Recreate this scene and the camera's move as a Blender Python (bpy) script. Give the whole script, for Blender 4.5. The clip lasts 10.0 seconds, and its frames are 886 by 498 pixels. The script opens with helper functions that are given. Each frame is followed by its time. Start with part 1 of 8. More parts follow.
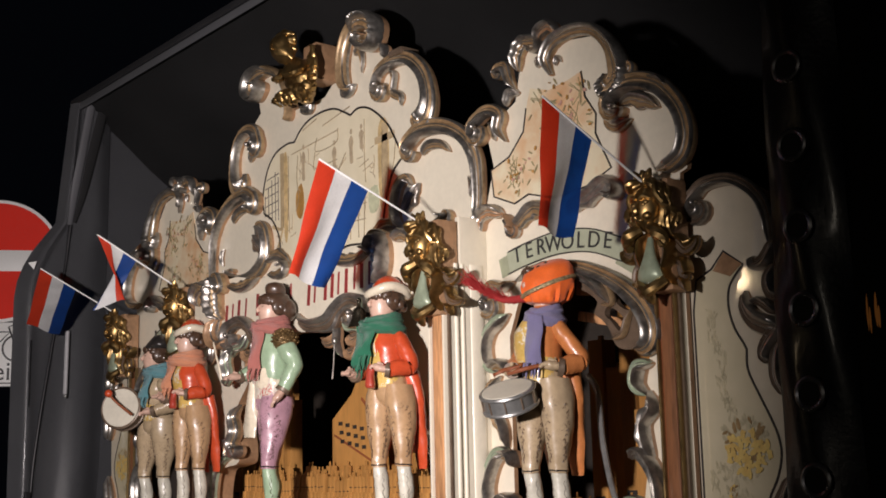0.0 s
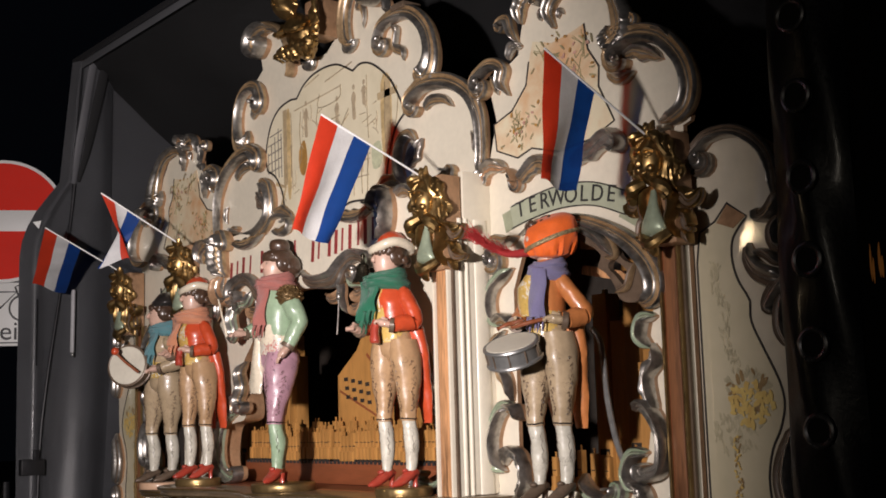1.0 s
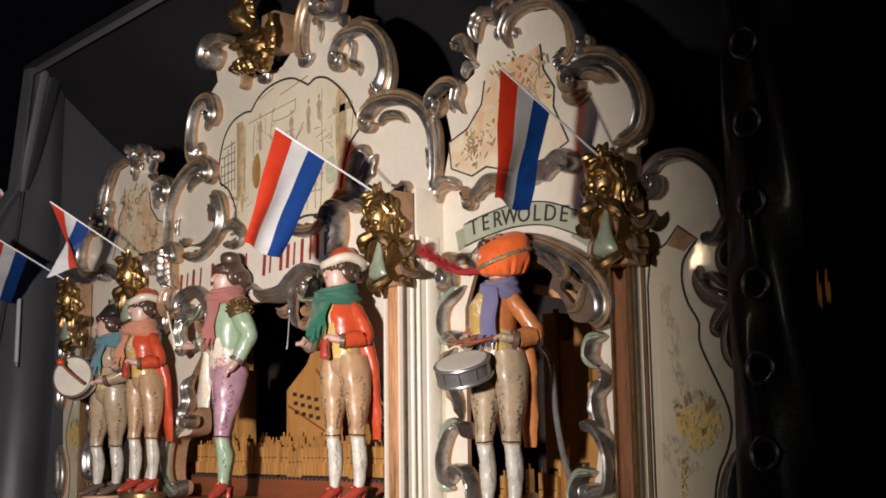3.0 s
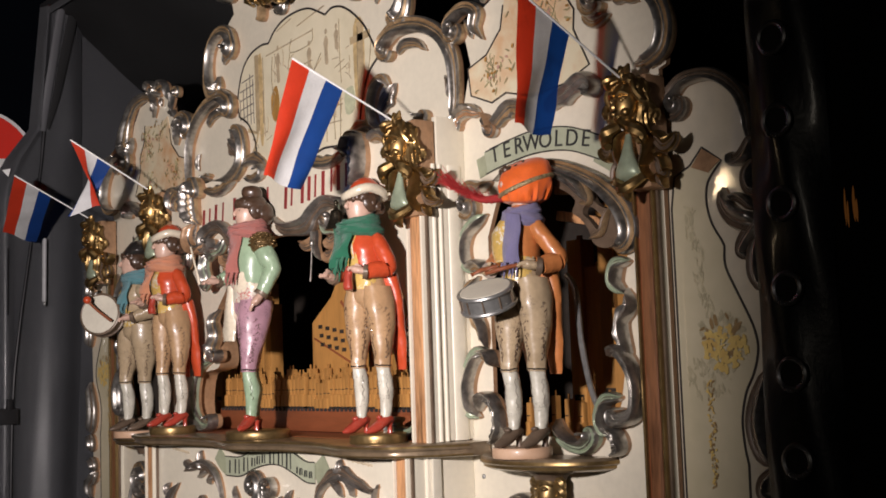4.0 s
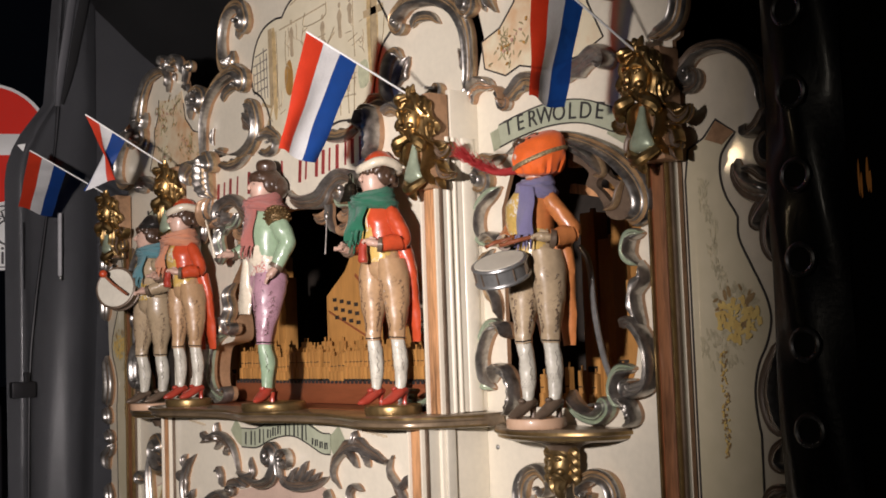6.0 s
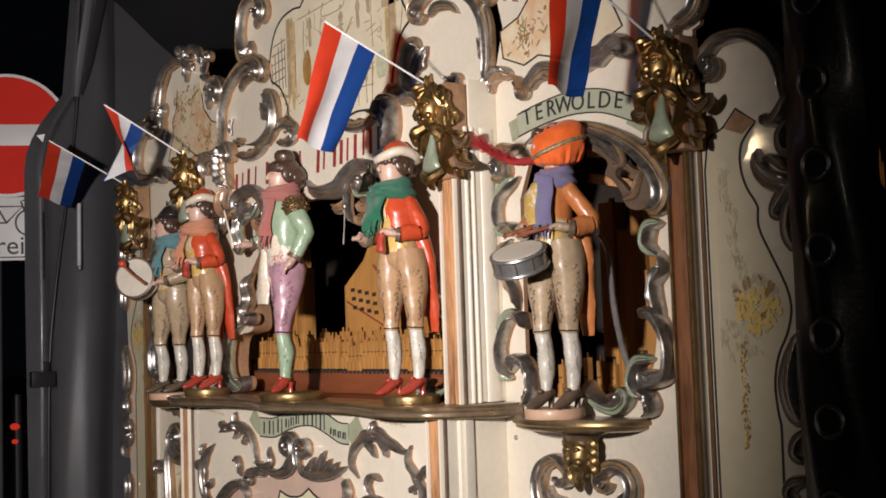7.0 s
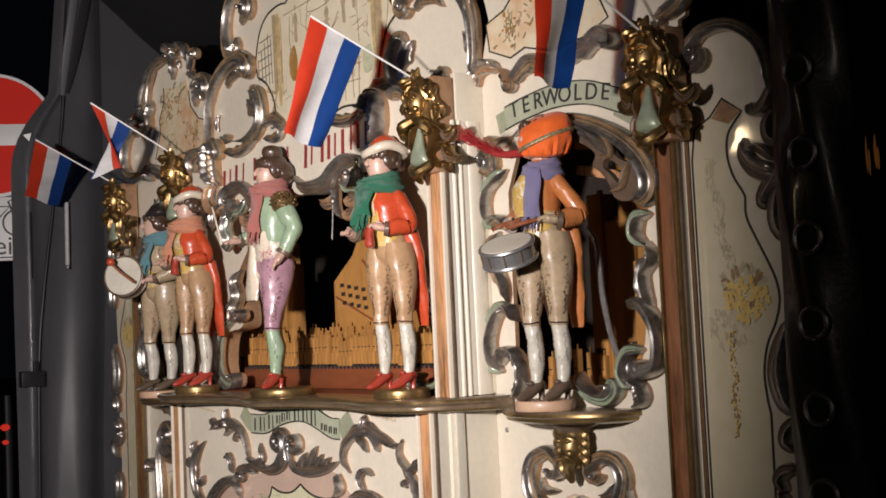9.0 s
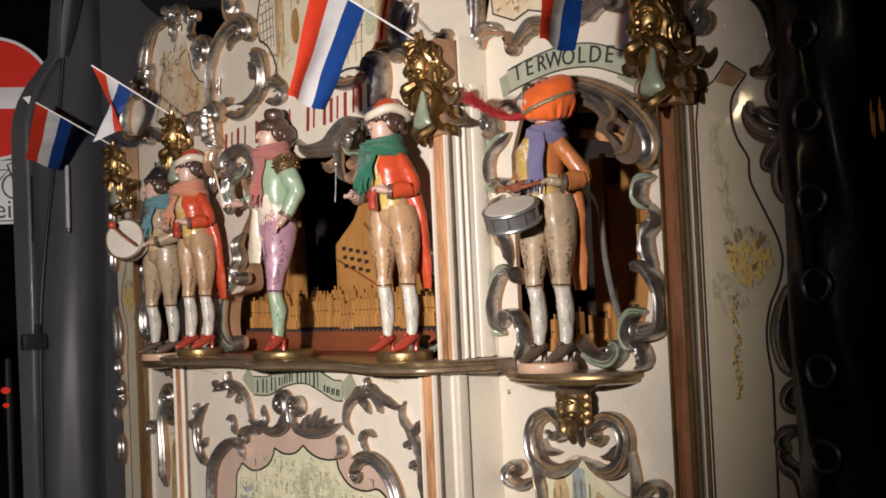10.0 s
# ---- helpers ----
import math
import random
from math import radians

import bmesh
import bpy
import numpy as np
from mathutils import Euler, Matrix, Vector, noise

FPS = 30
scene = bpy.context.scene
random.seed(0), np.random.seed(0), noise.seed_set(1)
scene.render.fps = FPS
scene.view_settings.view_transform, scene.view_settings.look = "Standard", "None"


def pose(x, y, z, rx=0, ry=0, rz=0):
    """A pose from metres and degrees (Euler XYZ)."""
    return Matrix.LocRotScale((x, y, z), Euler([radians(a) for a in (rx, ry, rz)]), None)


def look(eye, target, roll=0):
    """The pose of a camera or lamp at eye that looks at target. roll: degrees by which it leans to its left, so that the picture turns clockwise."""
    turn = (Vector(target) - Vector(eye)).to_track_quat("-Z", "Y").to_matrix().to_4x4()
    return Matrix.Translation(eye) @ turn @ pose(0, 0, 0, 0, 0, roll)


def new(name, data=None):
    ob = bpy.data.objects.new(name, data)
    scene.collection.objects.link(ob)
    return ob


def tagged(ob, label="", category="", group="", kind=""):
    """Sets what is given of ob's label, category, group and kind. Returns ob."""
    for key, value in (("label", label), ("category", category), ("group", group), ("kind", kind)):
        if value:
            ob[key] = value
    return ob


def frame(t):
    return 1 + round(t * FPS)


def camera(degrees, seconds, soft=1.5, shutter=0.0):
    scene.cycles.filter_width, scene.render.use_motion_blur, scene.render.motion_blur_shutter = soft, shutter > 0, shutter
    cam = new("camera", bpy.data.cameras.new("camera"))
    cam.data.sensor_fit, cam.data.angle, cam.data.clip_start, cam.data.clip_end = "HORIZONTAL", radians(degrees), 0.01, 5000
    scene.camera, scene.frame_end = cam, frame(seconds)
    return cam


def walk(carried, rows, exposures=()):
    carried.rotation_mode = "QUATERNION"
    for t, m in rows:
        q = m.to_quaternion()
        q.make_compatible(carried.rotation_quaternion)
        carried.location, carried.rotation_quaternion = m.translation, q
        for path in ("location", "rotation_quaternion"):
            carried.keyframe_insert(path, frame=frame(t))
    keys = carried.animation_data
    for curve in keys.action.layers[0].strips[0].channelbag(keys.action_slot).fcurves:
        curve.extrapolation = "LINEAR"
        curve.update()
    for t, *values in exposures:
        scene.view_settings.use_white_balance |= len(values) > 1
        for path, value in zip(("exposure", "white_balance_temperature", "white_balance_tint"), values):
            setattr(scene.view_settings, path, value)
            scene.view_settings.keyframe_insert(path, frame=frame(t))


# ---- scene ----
cam = camera(40.24, 10.0, soft=1.75)
walk(cam, [
    (0.0, pose(2.832, -1.802, 1.518, 99.95, 1.24, 51.18)),
    (0.5, pose(2.831, -1.807, 1.510, 98.91, 1.16, 51.82)),
    (1.0, pose(2.833, -1.796, 1.510, 97.99, 1.63, 51.52)),
    (1.5, pose(2.833, -1.788, 1.506, 97.77, 2.58, 51.49)),
    (2.0, pose(2.832, -1.779, 1.505, 100.46, 1.27, 50.37)),
    (3.5, pose(2.831, -1.804, 1.515, 97.04, 1.10, 49.15)),
    (4.0, pose(2.821, -1.779, 1.505, 95.55, 1.94, 50.43)),
    (4.5, pose(2.827, -1.793, 1.500, 95.15, 1.92, 50.59)),
    (5.0, pose(2.831, -1.797, 1.498, 95.11, 1.84, 50.40)),
    (5.5, pose(2.830, -1.794, 1.498, 94.79, 2.00, 50.53)),
    (7.0, pose(2.824, -1.792, 1.497, 93.98, 1.90, 51.80)),
    (7.5, pose(2.823, -1.785, 1.495, 94.13, 2.16, 51.76)),
    (8.0, pose(2.824, -1.781, 1.491, 94.27, 2.61, 51.45)),
    (8.5, pose(2.825, -1.781, 1.494, 93.93, 2.81, 51.35)),
    (9.0, pose(2.825, -1.791, 1.491, 93.78, 2.64, 51.35)),
    (9.5, pose(2.822, -1.791, 1.490, 93.37, 2.66, 51.43)),
    (10.0, pose(2.821, -1.808, 1.484, 92.16, 2.52, 51.17)),
])

# ---- light: a night street, one warm work lamp in front of the organ ----
world = bpy.data.worlds.new("night")
world.use_nodes = True
scene.world = world
world.node_tree.nodes["Background"].inputs[0].default_value = (0.55, 0.65, 1.0, 1)
world.node_tree.nodes["Background"].inputs[1].default_value = 0.0016


work = bpy.data.lights.new("work_lamp", "SPOT")
work.energy, work.color = 432, (1.0, 0.902, 0.885)
work.spot_size, work.spot_blend, work.shadow_soft_size = radians(92), 1.0, 0.045
new("work_lamp", work).matrix_world = look((1.95, -2.05, 1.72), (-1.05, 0.0, 1.58))
# street lamp that is mirrored as the bright spot on the wing
street = bpy.data.lights.new("far_lamp", "POINT")
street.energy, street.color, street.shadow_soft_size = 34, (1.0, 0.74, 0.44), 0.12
new("far_lamp", street).matrix_world = pose(-4.4, -7.5, 3.2)
# unseen lamp, added as weak fill for the wing and the black curtain
second = bpy.data.lights.new("far_lamp", "POINT")
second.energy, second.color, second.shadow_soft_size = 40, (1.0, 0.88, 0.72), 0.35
new("far_lamp", second).matrix_world = pose(4.6, -8.5, 2.7)
scene.view_settings.exposure = 0.0

# ---- materials ----


def mat(name, colour, rough=0.5, metal=0.0, vary=0.12, scale=8.0, fine=90.0, bump=0.15, coat=0.0, second=None,
        stretch=(1, 1, 1), amount=0.5, rand=0.0, spots=None):
    m = bpy.data.materials.new(name)
    m.use_nodes = True
    nt = m.node_tree
    N, K = nt.nodes, nt.links
    b = N["Principled BSDF"]
    b.inputs["Metallic"].default_value = metal
    b.inputs["Coat Weight"].default_value = coat
    b.inputs["Coat Roughness"].default_value = 0.12
    tc = N.new("ShaderNodeTexCoord")
    mp = N.new("ShaderNodeMapping")
    mp.inputs["Scale"].default_value = stretch
    K.new(tc.outputs["Object"], mp.inputs["Vector"])
    big = N.new("ShaderNodeTexNoise")
    big.inputs["Scale"].default_value, big.inputs["Detail"].default_value = scale, 5
    small = N.new("ShaderNodeTexNoise")
    small.inputs["Scale"].default_value, small.inputs["Detail"].default_value = fine, 4
    for n in (big, small):
        K.new(mp.outputs[0], n.inputs["Vector"])
    ramp = N.new("ShaderNodeValToRGB")
    lo = second or tuple(c * (1 - 2.2 * vary) for c in colour)
    ramp.color_ramp.elements[0].color = (*lo, 1)
    ramp.color_ramp.elements[1].color = (*[min(1, c * (1 + 0.4 * vary)) for c in colour], 1)
    ramp.color_ramp.elements[0].position = 0.5 - amount / 2 - 0.05
    ramp.color_ramp.elements[1].position = 0.5 + amount / 4
    mixv = N.new("ShaderNodeMath")
    mixv.operation = "MULTIPLY_ADD"
    mixv.inputs[1].default_value = 0.35
    K.new(small.outputs[0], mixv.inputs[0])
    sc = N.new("ShaderNodeMath")
    sc.operation = "MULTIPLY"
    sc.inputs[1].default_value = 0.65
    K.new(big.outputs[0], sc.inputs[0])
    K.new(sc.outputs[0], mixv.inputs[2])
    K.new(mixv.outputs[0], ramp.inputs[0])
    last = ramp.outputs[0]
    if rand:
        info = N.new("ShaderNodeObjectInfo")
        hsv = N.new("ShaderNodeHueSaturation")
        mr = N.new("ShaderNodeMapRange")
        mr.inputs[3].default_value, mr.inputs[4].default_value = 1 - rand, 1 + rand
        K.new(info.outputs["Random"], mr.inputs[0])
        K.new(mr.outputs[0], hsv.inputs["Value"])
        K.new(last, hsv.inputs["Color"])
        last = hsv.outputs[0]
    if spots:
        # thin painted tendrils: narrow band of a warped noise
        tint, sscale, width, reach = spots
        w = N.new("ShaderNodeTexNoise")
        w.inputs["Scale"].default_value, w.inputs["Detail"].default_value, w.inputs["Distortion"].default_value = sscale, 1.0, 1.4
        K.new(tc.outputs["Object"], w.inputs["Vector"])
        d = N.new("ShaderNodeMath")
        d.operation = "SUBTRACT"
        d.inputs[1].default_value = 0.5
        K.new(w.outputs[0], d.inputs[0])
        a = N.new("ShaderNodeMath")
        a.operation = "ABSOLUTE"
        K.new(d.outputs[0], a.inputs[0])
        lt = N.new("ShaderNodeMath")
        lt.operation = "LESS_THAN"
        lt.inputs[1].default_value = width
        K.new(a.outputs[0], lt.inputs[0])
        w2 = N.new("ShaderNodeTexNoise")
        w2.inputs["Scale"].default_value = sscale * 0.35
        K.new(tc.outputs["Object"], w2.inputs["Vector"])
        gt = N.new("ShaderNodeMath")
        gt.operation = "GREATER_THAN"
        gt.inputs[1].default_value = reach
        K.new(w2.outputs[0], gt.inputs[0])
        mu = N.new("ShaderNodeMath")
        mu.operation = "MULTIPLY"
        K.new(lt.outputs[0], mu.inputs[0])
        K.new(gt.outputs[0], mu.inputs[1])
        mx = N.new("ShaderNodeMixRGB")
        mx.inputs[2].default_value = (*tint, 1)
        K.new(mu.outputs[0], mx.inputs[0])
        K.new(last, mx.inputs[1])
        last = mx.outputs[0]
    K.new(last, b.inputs["Base Color"])
    rr = N.new("ShaderNodeMapRange")
    rr.inputs[3].default_value, rr.inputs[4].default_value = max(0.03, rough - 0.10), min(1, rough + 0.14)
    K.new(small.outputs[0], rr.inputs[0])
    K.new(rr.outputs[0], b.inputs["Roughness"])
    if bump:
        bp = N.new("ShaderNodeBump")
        bp.inputs["Strength"].default_value, bp.inputs["Distance"].default_value = bump, 0.004
        K.new(mixv.outputs[0], bp.inputs["Height"])
        K.new(bp.outputs[0], b.inputs["Normal"])
    return m


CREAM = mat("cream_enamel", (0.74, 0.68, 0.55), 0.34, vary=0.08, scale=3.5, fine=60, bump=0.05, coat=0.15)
# darker copy of the cream, with shade put into its colour
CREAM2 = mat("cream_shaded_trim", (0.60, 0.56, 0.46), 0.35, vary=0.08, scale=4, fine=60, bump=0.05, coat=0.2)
SILVER = mat("silver_leaf", (0.47, 0.445, 0.41), 0.33, 0.9, vary=0.36, scale=24, fine=90, bump=0.16, amount=0.4)
COPPER = mat("copper_glaze", (0.40, 0.235, 0.13), 0.42, 0.20, vary=0.26, scale=16, fine=90, bump=0.2)
UMBER = mat("dark_glaze", (0.15, 0.105, 0.072), 0.42, 0.15, vary=0.3, scale=18, fine=90, bump=0.2)
DULLSILVER = mat("worn_silver_glaze", (0.34, 0.31, 0.28), 0.36, 0.8, vary=0.4, scale=22, fine=80, bump=0.12)
GLAZE = mat("brown_silver_glaze", (0.41, 0.28, 0.155), 0.40, 0.45, vary=0.34, scale=20, fine=80, bump=0.14)
VERDE = mat("pale_green_glaze", (0.36, 0.42, 0.30), 0.35, 0.3, vary=0.2, scale=16, fine=90, bump=0.15)
GOLD = mat("gold_leaf", (0.40, 0.26, 0.105), 0.33, 0.95, vary=0.34, scale=16, fine=70, bump=0.12)
OLDGOLD = mat("gilded_moulding", (0.31, 0.21, 0.09), 0.34, 0.8, vary=0.3, scale=10, fine=70, bump=0.2)
BROWNGOLD = mat("bronzed_edge", (0.24, 0.175, 0.11), 0.32, 0.4, vary=0.3, scale=10, fine=70, bump=0.15, coat=0.4)
WOOD = mat("stained_oak", (0.24, 0.10, 0.042), 0.5, vary=0.40, scale=7, fine=46, bump=0.25, coat=0.08, stretch=(4.5, 4.5, 0.45), amount=0.35)
# lighter copy of the oak, lamplight on the middle pilasters put into the colour
WOODLIGHT = mat("lit_oak", (0.58, 0.30, 0.14), 0.40, vary=0.40, scale=7, fine=46, bump=0.2, coat=0.15, stretch=(4.5, 4.5, 0.45), amount=0.35)
PIPEWOOD = mat("pipe_pine", (0.46, 0.225, 0.062), 0.5, vary=0.2, scale=8, fine=50, bump=0.2, stretch=(4, 4, 0.5), rand=0.18)
CHEST = mat("red_mahogany", (0.25, 0.075, 0.03), 0.42, vary=0.25, scale=6, fine=50, bump=0.15, stretch=(0.5, 3, 3))
BLACKLINE = mat("black_paint_line", (0.03, 0.025, 0.025), 0.5, vary=0.2, bump=0.0)
REDPAINT = mat("dark_red_lettering", (0.26, 0.035, 0.035), 0.45, vary=0.2, bump=0.0)
RIBBON = mat("sage_ribbon_paint", (0.40, 0.425, 0.31), 0.42, vary=0.12, scale=12, bump=0.05)
RIBBONDARK = mat("sage_ribbon_fold", (0.33, 0.35, 0.24), 0.45, vary=0.15, scale=12, bump=0.05)
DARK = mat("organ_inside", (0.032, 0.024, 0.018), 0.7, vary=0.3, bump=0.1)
PICTURE = mat("aged_picture_ground", (0.74, 0.67, 0.50), 0.36, vary=0.15, scale=7, fine=30, bump=0.04, second=(0.64, 0.57, 0.40), coat=0.3)
PINKGROUND = mat("dusky_pink_paint", (0.57, 0.42, 0.33), 0.42, vary=0.1, scale=9, bump=0.05, coat=0.2)
FLOWERGROUND = mat("peach_shield_paint", (0.70, 0.62, 0.44), 0.38, vary=0.2, scale=5, fine=25, bump=0.04, second=(0.62, 0.30, 0.12), coat=0.3, amount=0.3)
WINGGROUND = mat("wing_inner_paint", (0.60, 0.53, 0.37), 0.55, vary=0.10, scale=4, fine=30, bump=0.02, second=(0.50, 0.45, 0.29), coat=0.8)
WINGCREAM = mat("wing_enamel", (0.64, 0.57, 0.44), 0.55, vary=0.10, scale=3.5, fine=40, bump=0.02, coat=0.8)
for m in (WINGGROUND, WINGCREAM):
    m.node_tree.nodes["Principled BSDF"].inputs["Coat Roughness"].default_value = 0.05
WINGLEAF = mat("painted_pale_leaf", (0.54, 0.48, 0.32), 0.45, vary=0.25, scale=30, bump=0.0)
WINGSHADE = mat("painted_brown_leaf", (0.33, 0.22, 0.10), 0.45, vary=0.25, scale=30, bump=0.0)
WINGBLOOM = mat("painted_soft_yellow", (0.64, 0.48, 0.16), 0.45, vary=0.35, scale=40, bump=0.0, second=(0.55, 0.34, 0.10))
WASHBLUE = mat("painted_blue_grey", (0.36, 0.42, 0.40), 0.45, vary=0.3, scale=30, bump=0.0)
WASHOCHRE = mat("painted_pale_ochre", (0.60, 0.44, 0.22), 0.45, vary=0.3, scale=30, bump=0.0)
WASHGREEN = mat("painted_pale_green", (0.52, 0.53, 0.36), 0.45, vary=0.25, scale=40, bump=0.0)
SEPIA = mat("painted_sepia_line", (0.36, 0.29, 0.19), 0.5, vary=0.3, scale=30, bump=0.0)
TOWNVIEW = mat("pale_watercolour", (0.70, 0.66, 0.46), 0.38, vary=0.2, scale=16, fine=60, bump=0.03, second=(0.56, 0.56, 0.36), coat=0.2, amount=0.25)
BEAMPAINT = mat("painted_timber", (0.48, 0.37, 0.22), 0.45, vary=0.25, scale=20, bump=0.0)
GREYPAINT = mat("painted_shadow_grey", (0.46, 0.37, 0.25), 0.5, vary=0.25, scale=25, bump=0.0)
LEADPAINT = mat("painted_lead_grey", (0.20, 0.18, 0.16), 0.5, vary=0.25, scale=25, bump=0.0)
OCHRE = mat("painted_ochre", (0.46, 0.25, 0.07), 0.5, vary=0.3, scale=20, bump=0.0)
ROSEPAINT = mat("painted_rose", (0.62, 0.36, 0.28), 0.5, vary=0.3, scale=30, bump=0.0)
LEAFPAINT = mat("painted_leaf", (0.36, 0.31, 0.17), 0.5, vary=0.35, scale=30, bump=0.0)
MARBLE = mat("painted_marble", (0.56, 0.38, 0.26), 0.42, vary=0.25, scale=14, bump=0.03, second=(0.50, 0.29, 0.17), coat=0.2)
FLESH = mat("painted_flesh", (0.58, 0.38, 0.295), 0.36, vary=0.14, scale=30, bump=0.08, coat=0.2)
HAIR = mat("painted_hair", (0.075, 0.042, 0.026), 0.35, vary=0.3, scale=40, fine=140, bump=0.6, coat=0.3)
FIGRED = mat("figure_red_paint", (0.54, 0.072, 0.024), 0.33, vary=0.14, scale=24, fine=130, bump=0.15, coat=0.14)
FIGRED2 = mat("figure_shoe_red", (0.38, 0.05, 0.03), 0.34, vary=0.15, scale=14, bump=0.05, coat=0.5)
FIGORANGE = mat("figure_orange_paint", (0.54, 0.195, 0.062), 0.33, vary=0.14, scale=24, fine=130, bump=0.15, coat=0.14)
FIGTAN = mat("figure_tan_breeches", (0.43, 0.27, 0.145), 0.33, vary=0.14, scale=24, fine=130, bump=0.15, coat=0.14, spots=((0.25, 0.155, 0.085), 75, 0.012, 0.53))
FIGBEIGE = mat("figure_beige_breeches", (0.43, 0.325, 0.205), 0.33, vary=0.14, scale=24, fine=130, bump=0.15, coat=0.14, spots=((0.24, 0.18, 0.12), 75, 0.012, 0.53))
FIGMAUVE = mat("figure_mauve_breeches", (0.41, 0.235, 0.285), 0.33, vary=0.14, scale=24, fine=130, bump=0.15, coat=0.14, spots=((0.16, 0.09, 0.12), 75, 0.014, 0.52))
FIGGREEN = mat("figure_pale_green", (0.30, 0.41, 0.27), 0.33, vary=0.14, scale=24, fine=130, bump=0.15, coat=0.14)
FIGWHITE = mat("figure_white_stocking", (0.58, 0.55, 0.46), 0.33, vary=0.14, scale=24, fine=130, bump=0.15, coat=0.14, spots=((0.22, 0.20, 0.17), 80, 0.010, 0.55))
FIGCREAM = mat("figure_cream_paint", (0.70, 0.62, 0.48), 0.26, vary=0.1, scale=14, bump=0.04, coat=0.5)
FIGSTRIPE = mat("figure_striped_vest", (0.62, 0.56, 0.47), 0.36, vary=0.2, scale=20, bump=0.2, coat=0.1, spots=((0.42, 0.05, 0.045), 95, 0.045, 0.45))
FIGYELLOW = mat("figure_yellow_vest", (0.62, 0.42, 0.12), 0.28, vary=0.2, scale=20, bump=0.05, coat=0.4, spots=((0.65, 0.6, 0.5), 60, 0.05, 0.5))
FIGBLACK = mat("figure_black_paint", (0.03, 0.026, 0.024), 0.3, vary=0.2, bump=0.05, coat=0.4)
EPAULET = mat("figure_bronze_scales", (0.22, 0.14, 0.06), 0.32, 0.6, vary=0.5, scale=120, fine=220, bump=0.8)
CORD = mat("grey_cord", (0.40, 0.40, 0.41), 0.5, vary=0.15, scale=30, bump=0.2)
STEEL = mat("grey_metal", (0.34, 0.34, 0.33), 0.35, 0.7, vary=0.15, scale=12, bump=0.1)
DRUMSKIN = mat("drum_skin", (0.62, 0.58, 0.48), 0.5, vary=0.10, scale=14, bump=0.05)
BELLMETAL = mat("dark_bell_bronze", (0.10, 0.085, 0.06), 0.25, 0.9, vary=0.2, scale=20, bump=0.1)
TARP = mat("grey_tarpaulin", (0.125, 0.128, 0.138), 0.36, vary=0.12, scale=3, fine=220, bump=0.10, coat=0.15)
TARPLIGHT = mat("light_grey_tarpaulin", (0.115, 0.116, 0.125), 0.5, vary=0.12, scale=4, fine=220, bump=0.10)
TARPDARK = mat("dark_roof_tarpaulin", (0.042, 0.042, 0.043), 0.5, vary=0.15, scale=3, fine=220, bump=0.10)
TARPBLACK = mat("black_tarpaulin", (0.024, 0.027, 0.036), 0.32, vary=0.3, scale=9, fine=120, bump=0.4, coat=0.30)
NIGHTCLOTH = mat("matt_black_cloth", (0.012, 0.012, 0.013), 0.9, vary=0.2, scale=5, fine=160, bump=0.10)
RAILDARK = mat("dark_rail_paint", (0.024, 0.024, 0.027), 0.55, vary=0.2, scale=5, fine=120, bump=0.10)
RINGMETAL = mat("dark_ring_metal", (0.22, 0.22, 0.23), 0.28, 0.85, vary=0.2, bump=0.05)
BLACKMETAL = mat("black_metal", (0.018, 0.018, 0.02), 0.35, 0.3, vary=0.2, bump=0.05)
GROUND = mat("wet_asphalt", (0.05, 0.05, 0.05), 0.7, vary=0.3, scale=1.5, fine=160, bump=0.4)
SIGNRED = mat("sign_red_film", (0.86, 0.022, 0.006), 0.7, vary=0.05, scale=6, bump=0.02)
SIGNWHITE = mat("sign_white_film", (0.88, 0.88, 0.86), 0.4, vary=0.04, bump=0.0)
SIGNBLACK = mat("sign_black_film", (0.03, 0.03, 0.03), 0.45, vary=0.05, bump=0.0)


def cloth(name, colour, knit=0.0, sheer=0.0, rough=0.75):
    m = mat(name, colour, rough, vary=0.14, scale=18, fine=260, bump=0.3)
    nt = m.node_tree
    b = nt.nodes["Principled BSDF"]
    b.inputs["Sheen Weight"].default_value = 0.0 if sheer else 0.15
    if knit:
        tc = nt.nodes.new("ShaderNodeTexCoord")
        wv = nt.nodes.new("ShaderNodeTexWave")
        wv.bands_direction = "Z"
        wv.inputs["Scale"].default_value, wv.inputs["Distortion"].default_value = knit, 2.0
        bp = nt.nodes.new("ShaderNodeBump")
        bp.inputs["Strength"].default_value, bp.inputs["Distance"].default_value = 0.6, 0.002
        nt.links.new(tc.outputs["Object"], wv.inputs["Vector"])
        nt.links.new(wv.outputs["Fac"], bp.inputs["Height"])
        nt.links.new(bp.outputs[0], b.inputs["Normal"])
    if sheer:
        tr = nt.nodes.new("ShaderNodeBsdfTranslucent")
        tr.inputs[0].default_value = (*colour, 1)
        mx = nt.nodes.new("ShaderNodeMixShader")
        mx.inputs[0].default_value = sheer
        out = nt.nodes["Material Output"]
        nt.links.new(b.outputs[0], mx.inputs[1])
        nt.links.new(tr.outputs[0], mx.inputs[2])
        # thin bunting lets a little tinted light through
        clear = nt.nodes.new("ShaderNodeBsdfTransparent")
        clear.inputs[0].default_value = (*[1.3 * c * (0.35 if min(colour) > 0.5 else 1.0) for c in colour], 1)
        mx2 = nt.nodes.new("ShaderNodeMixShader")
        mx2.inputs[0].default_value = 0.20
        nt.links.new(mx.outputs[0], mx2.inputs[1])
        nt.links.new(clear.outputs[0], mx2.inputs[2])
        nt.links.new(mx2.outputs[0], out.inputs[0])
    return m


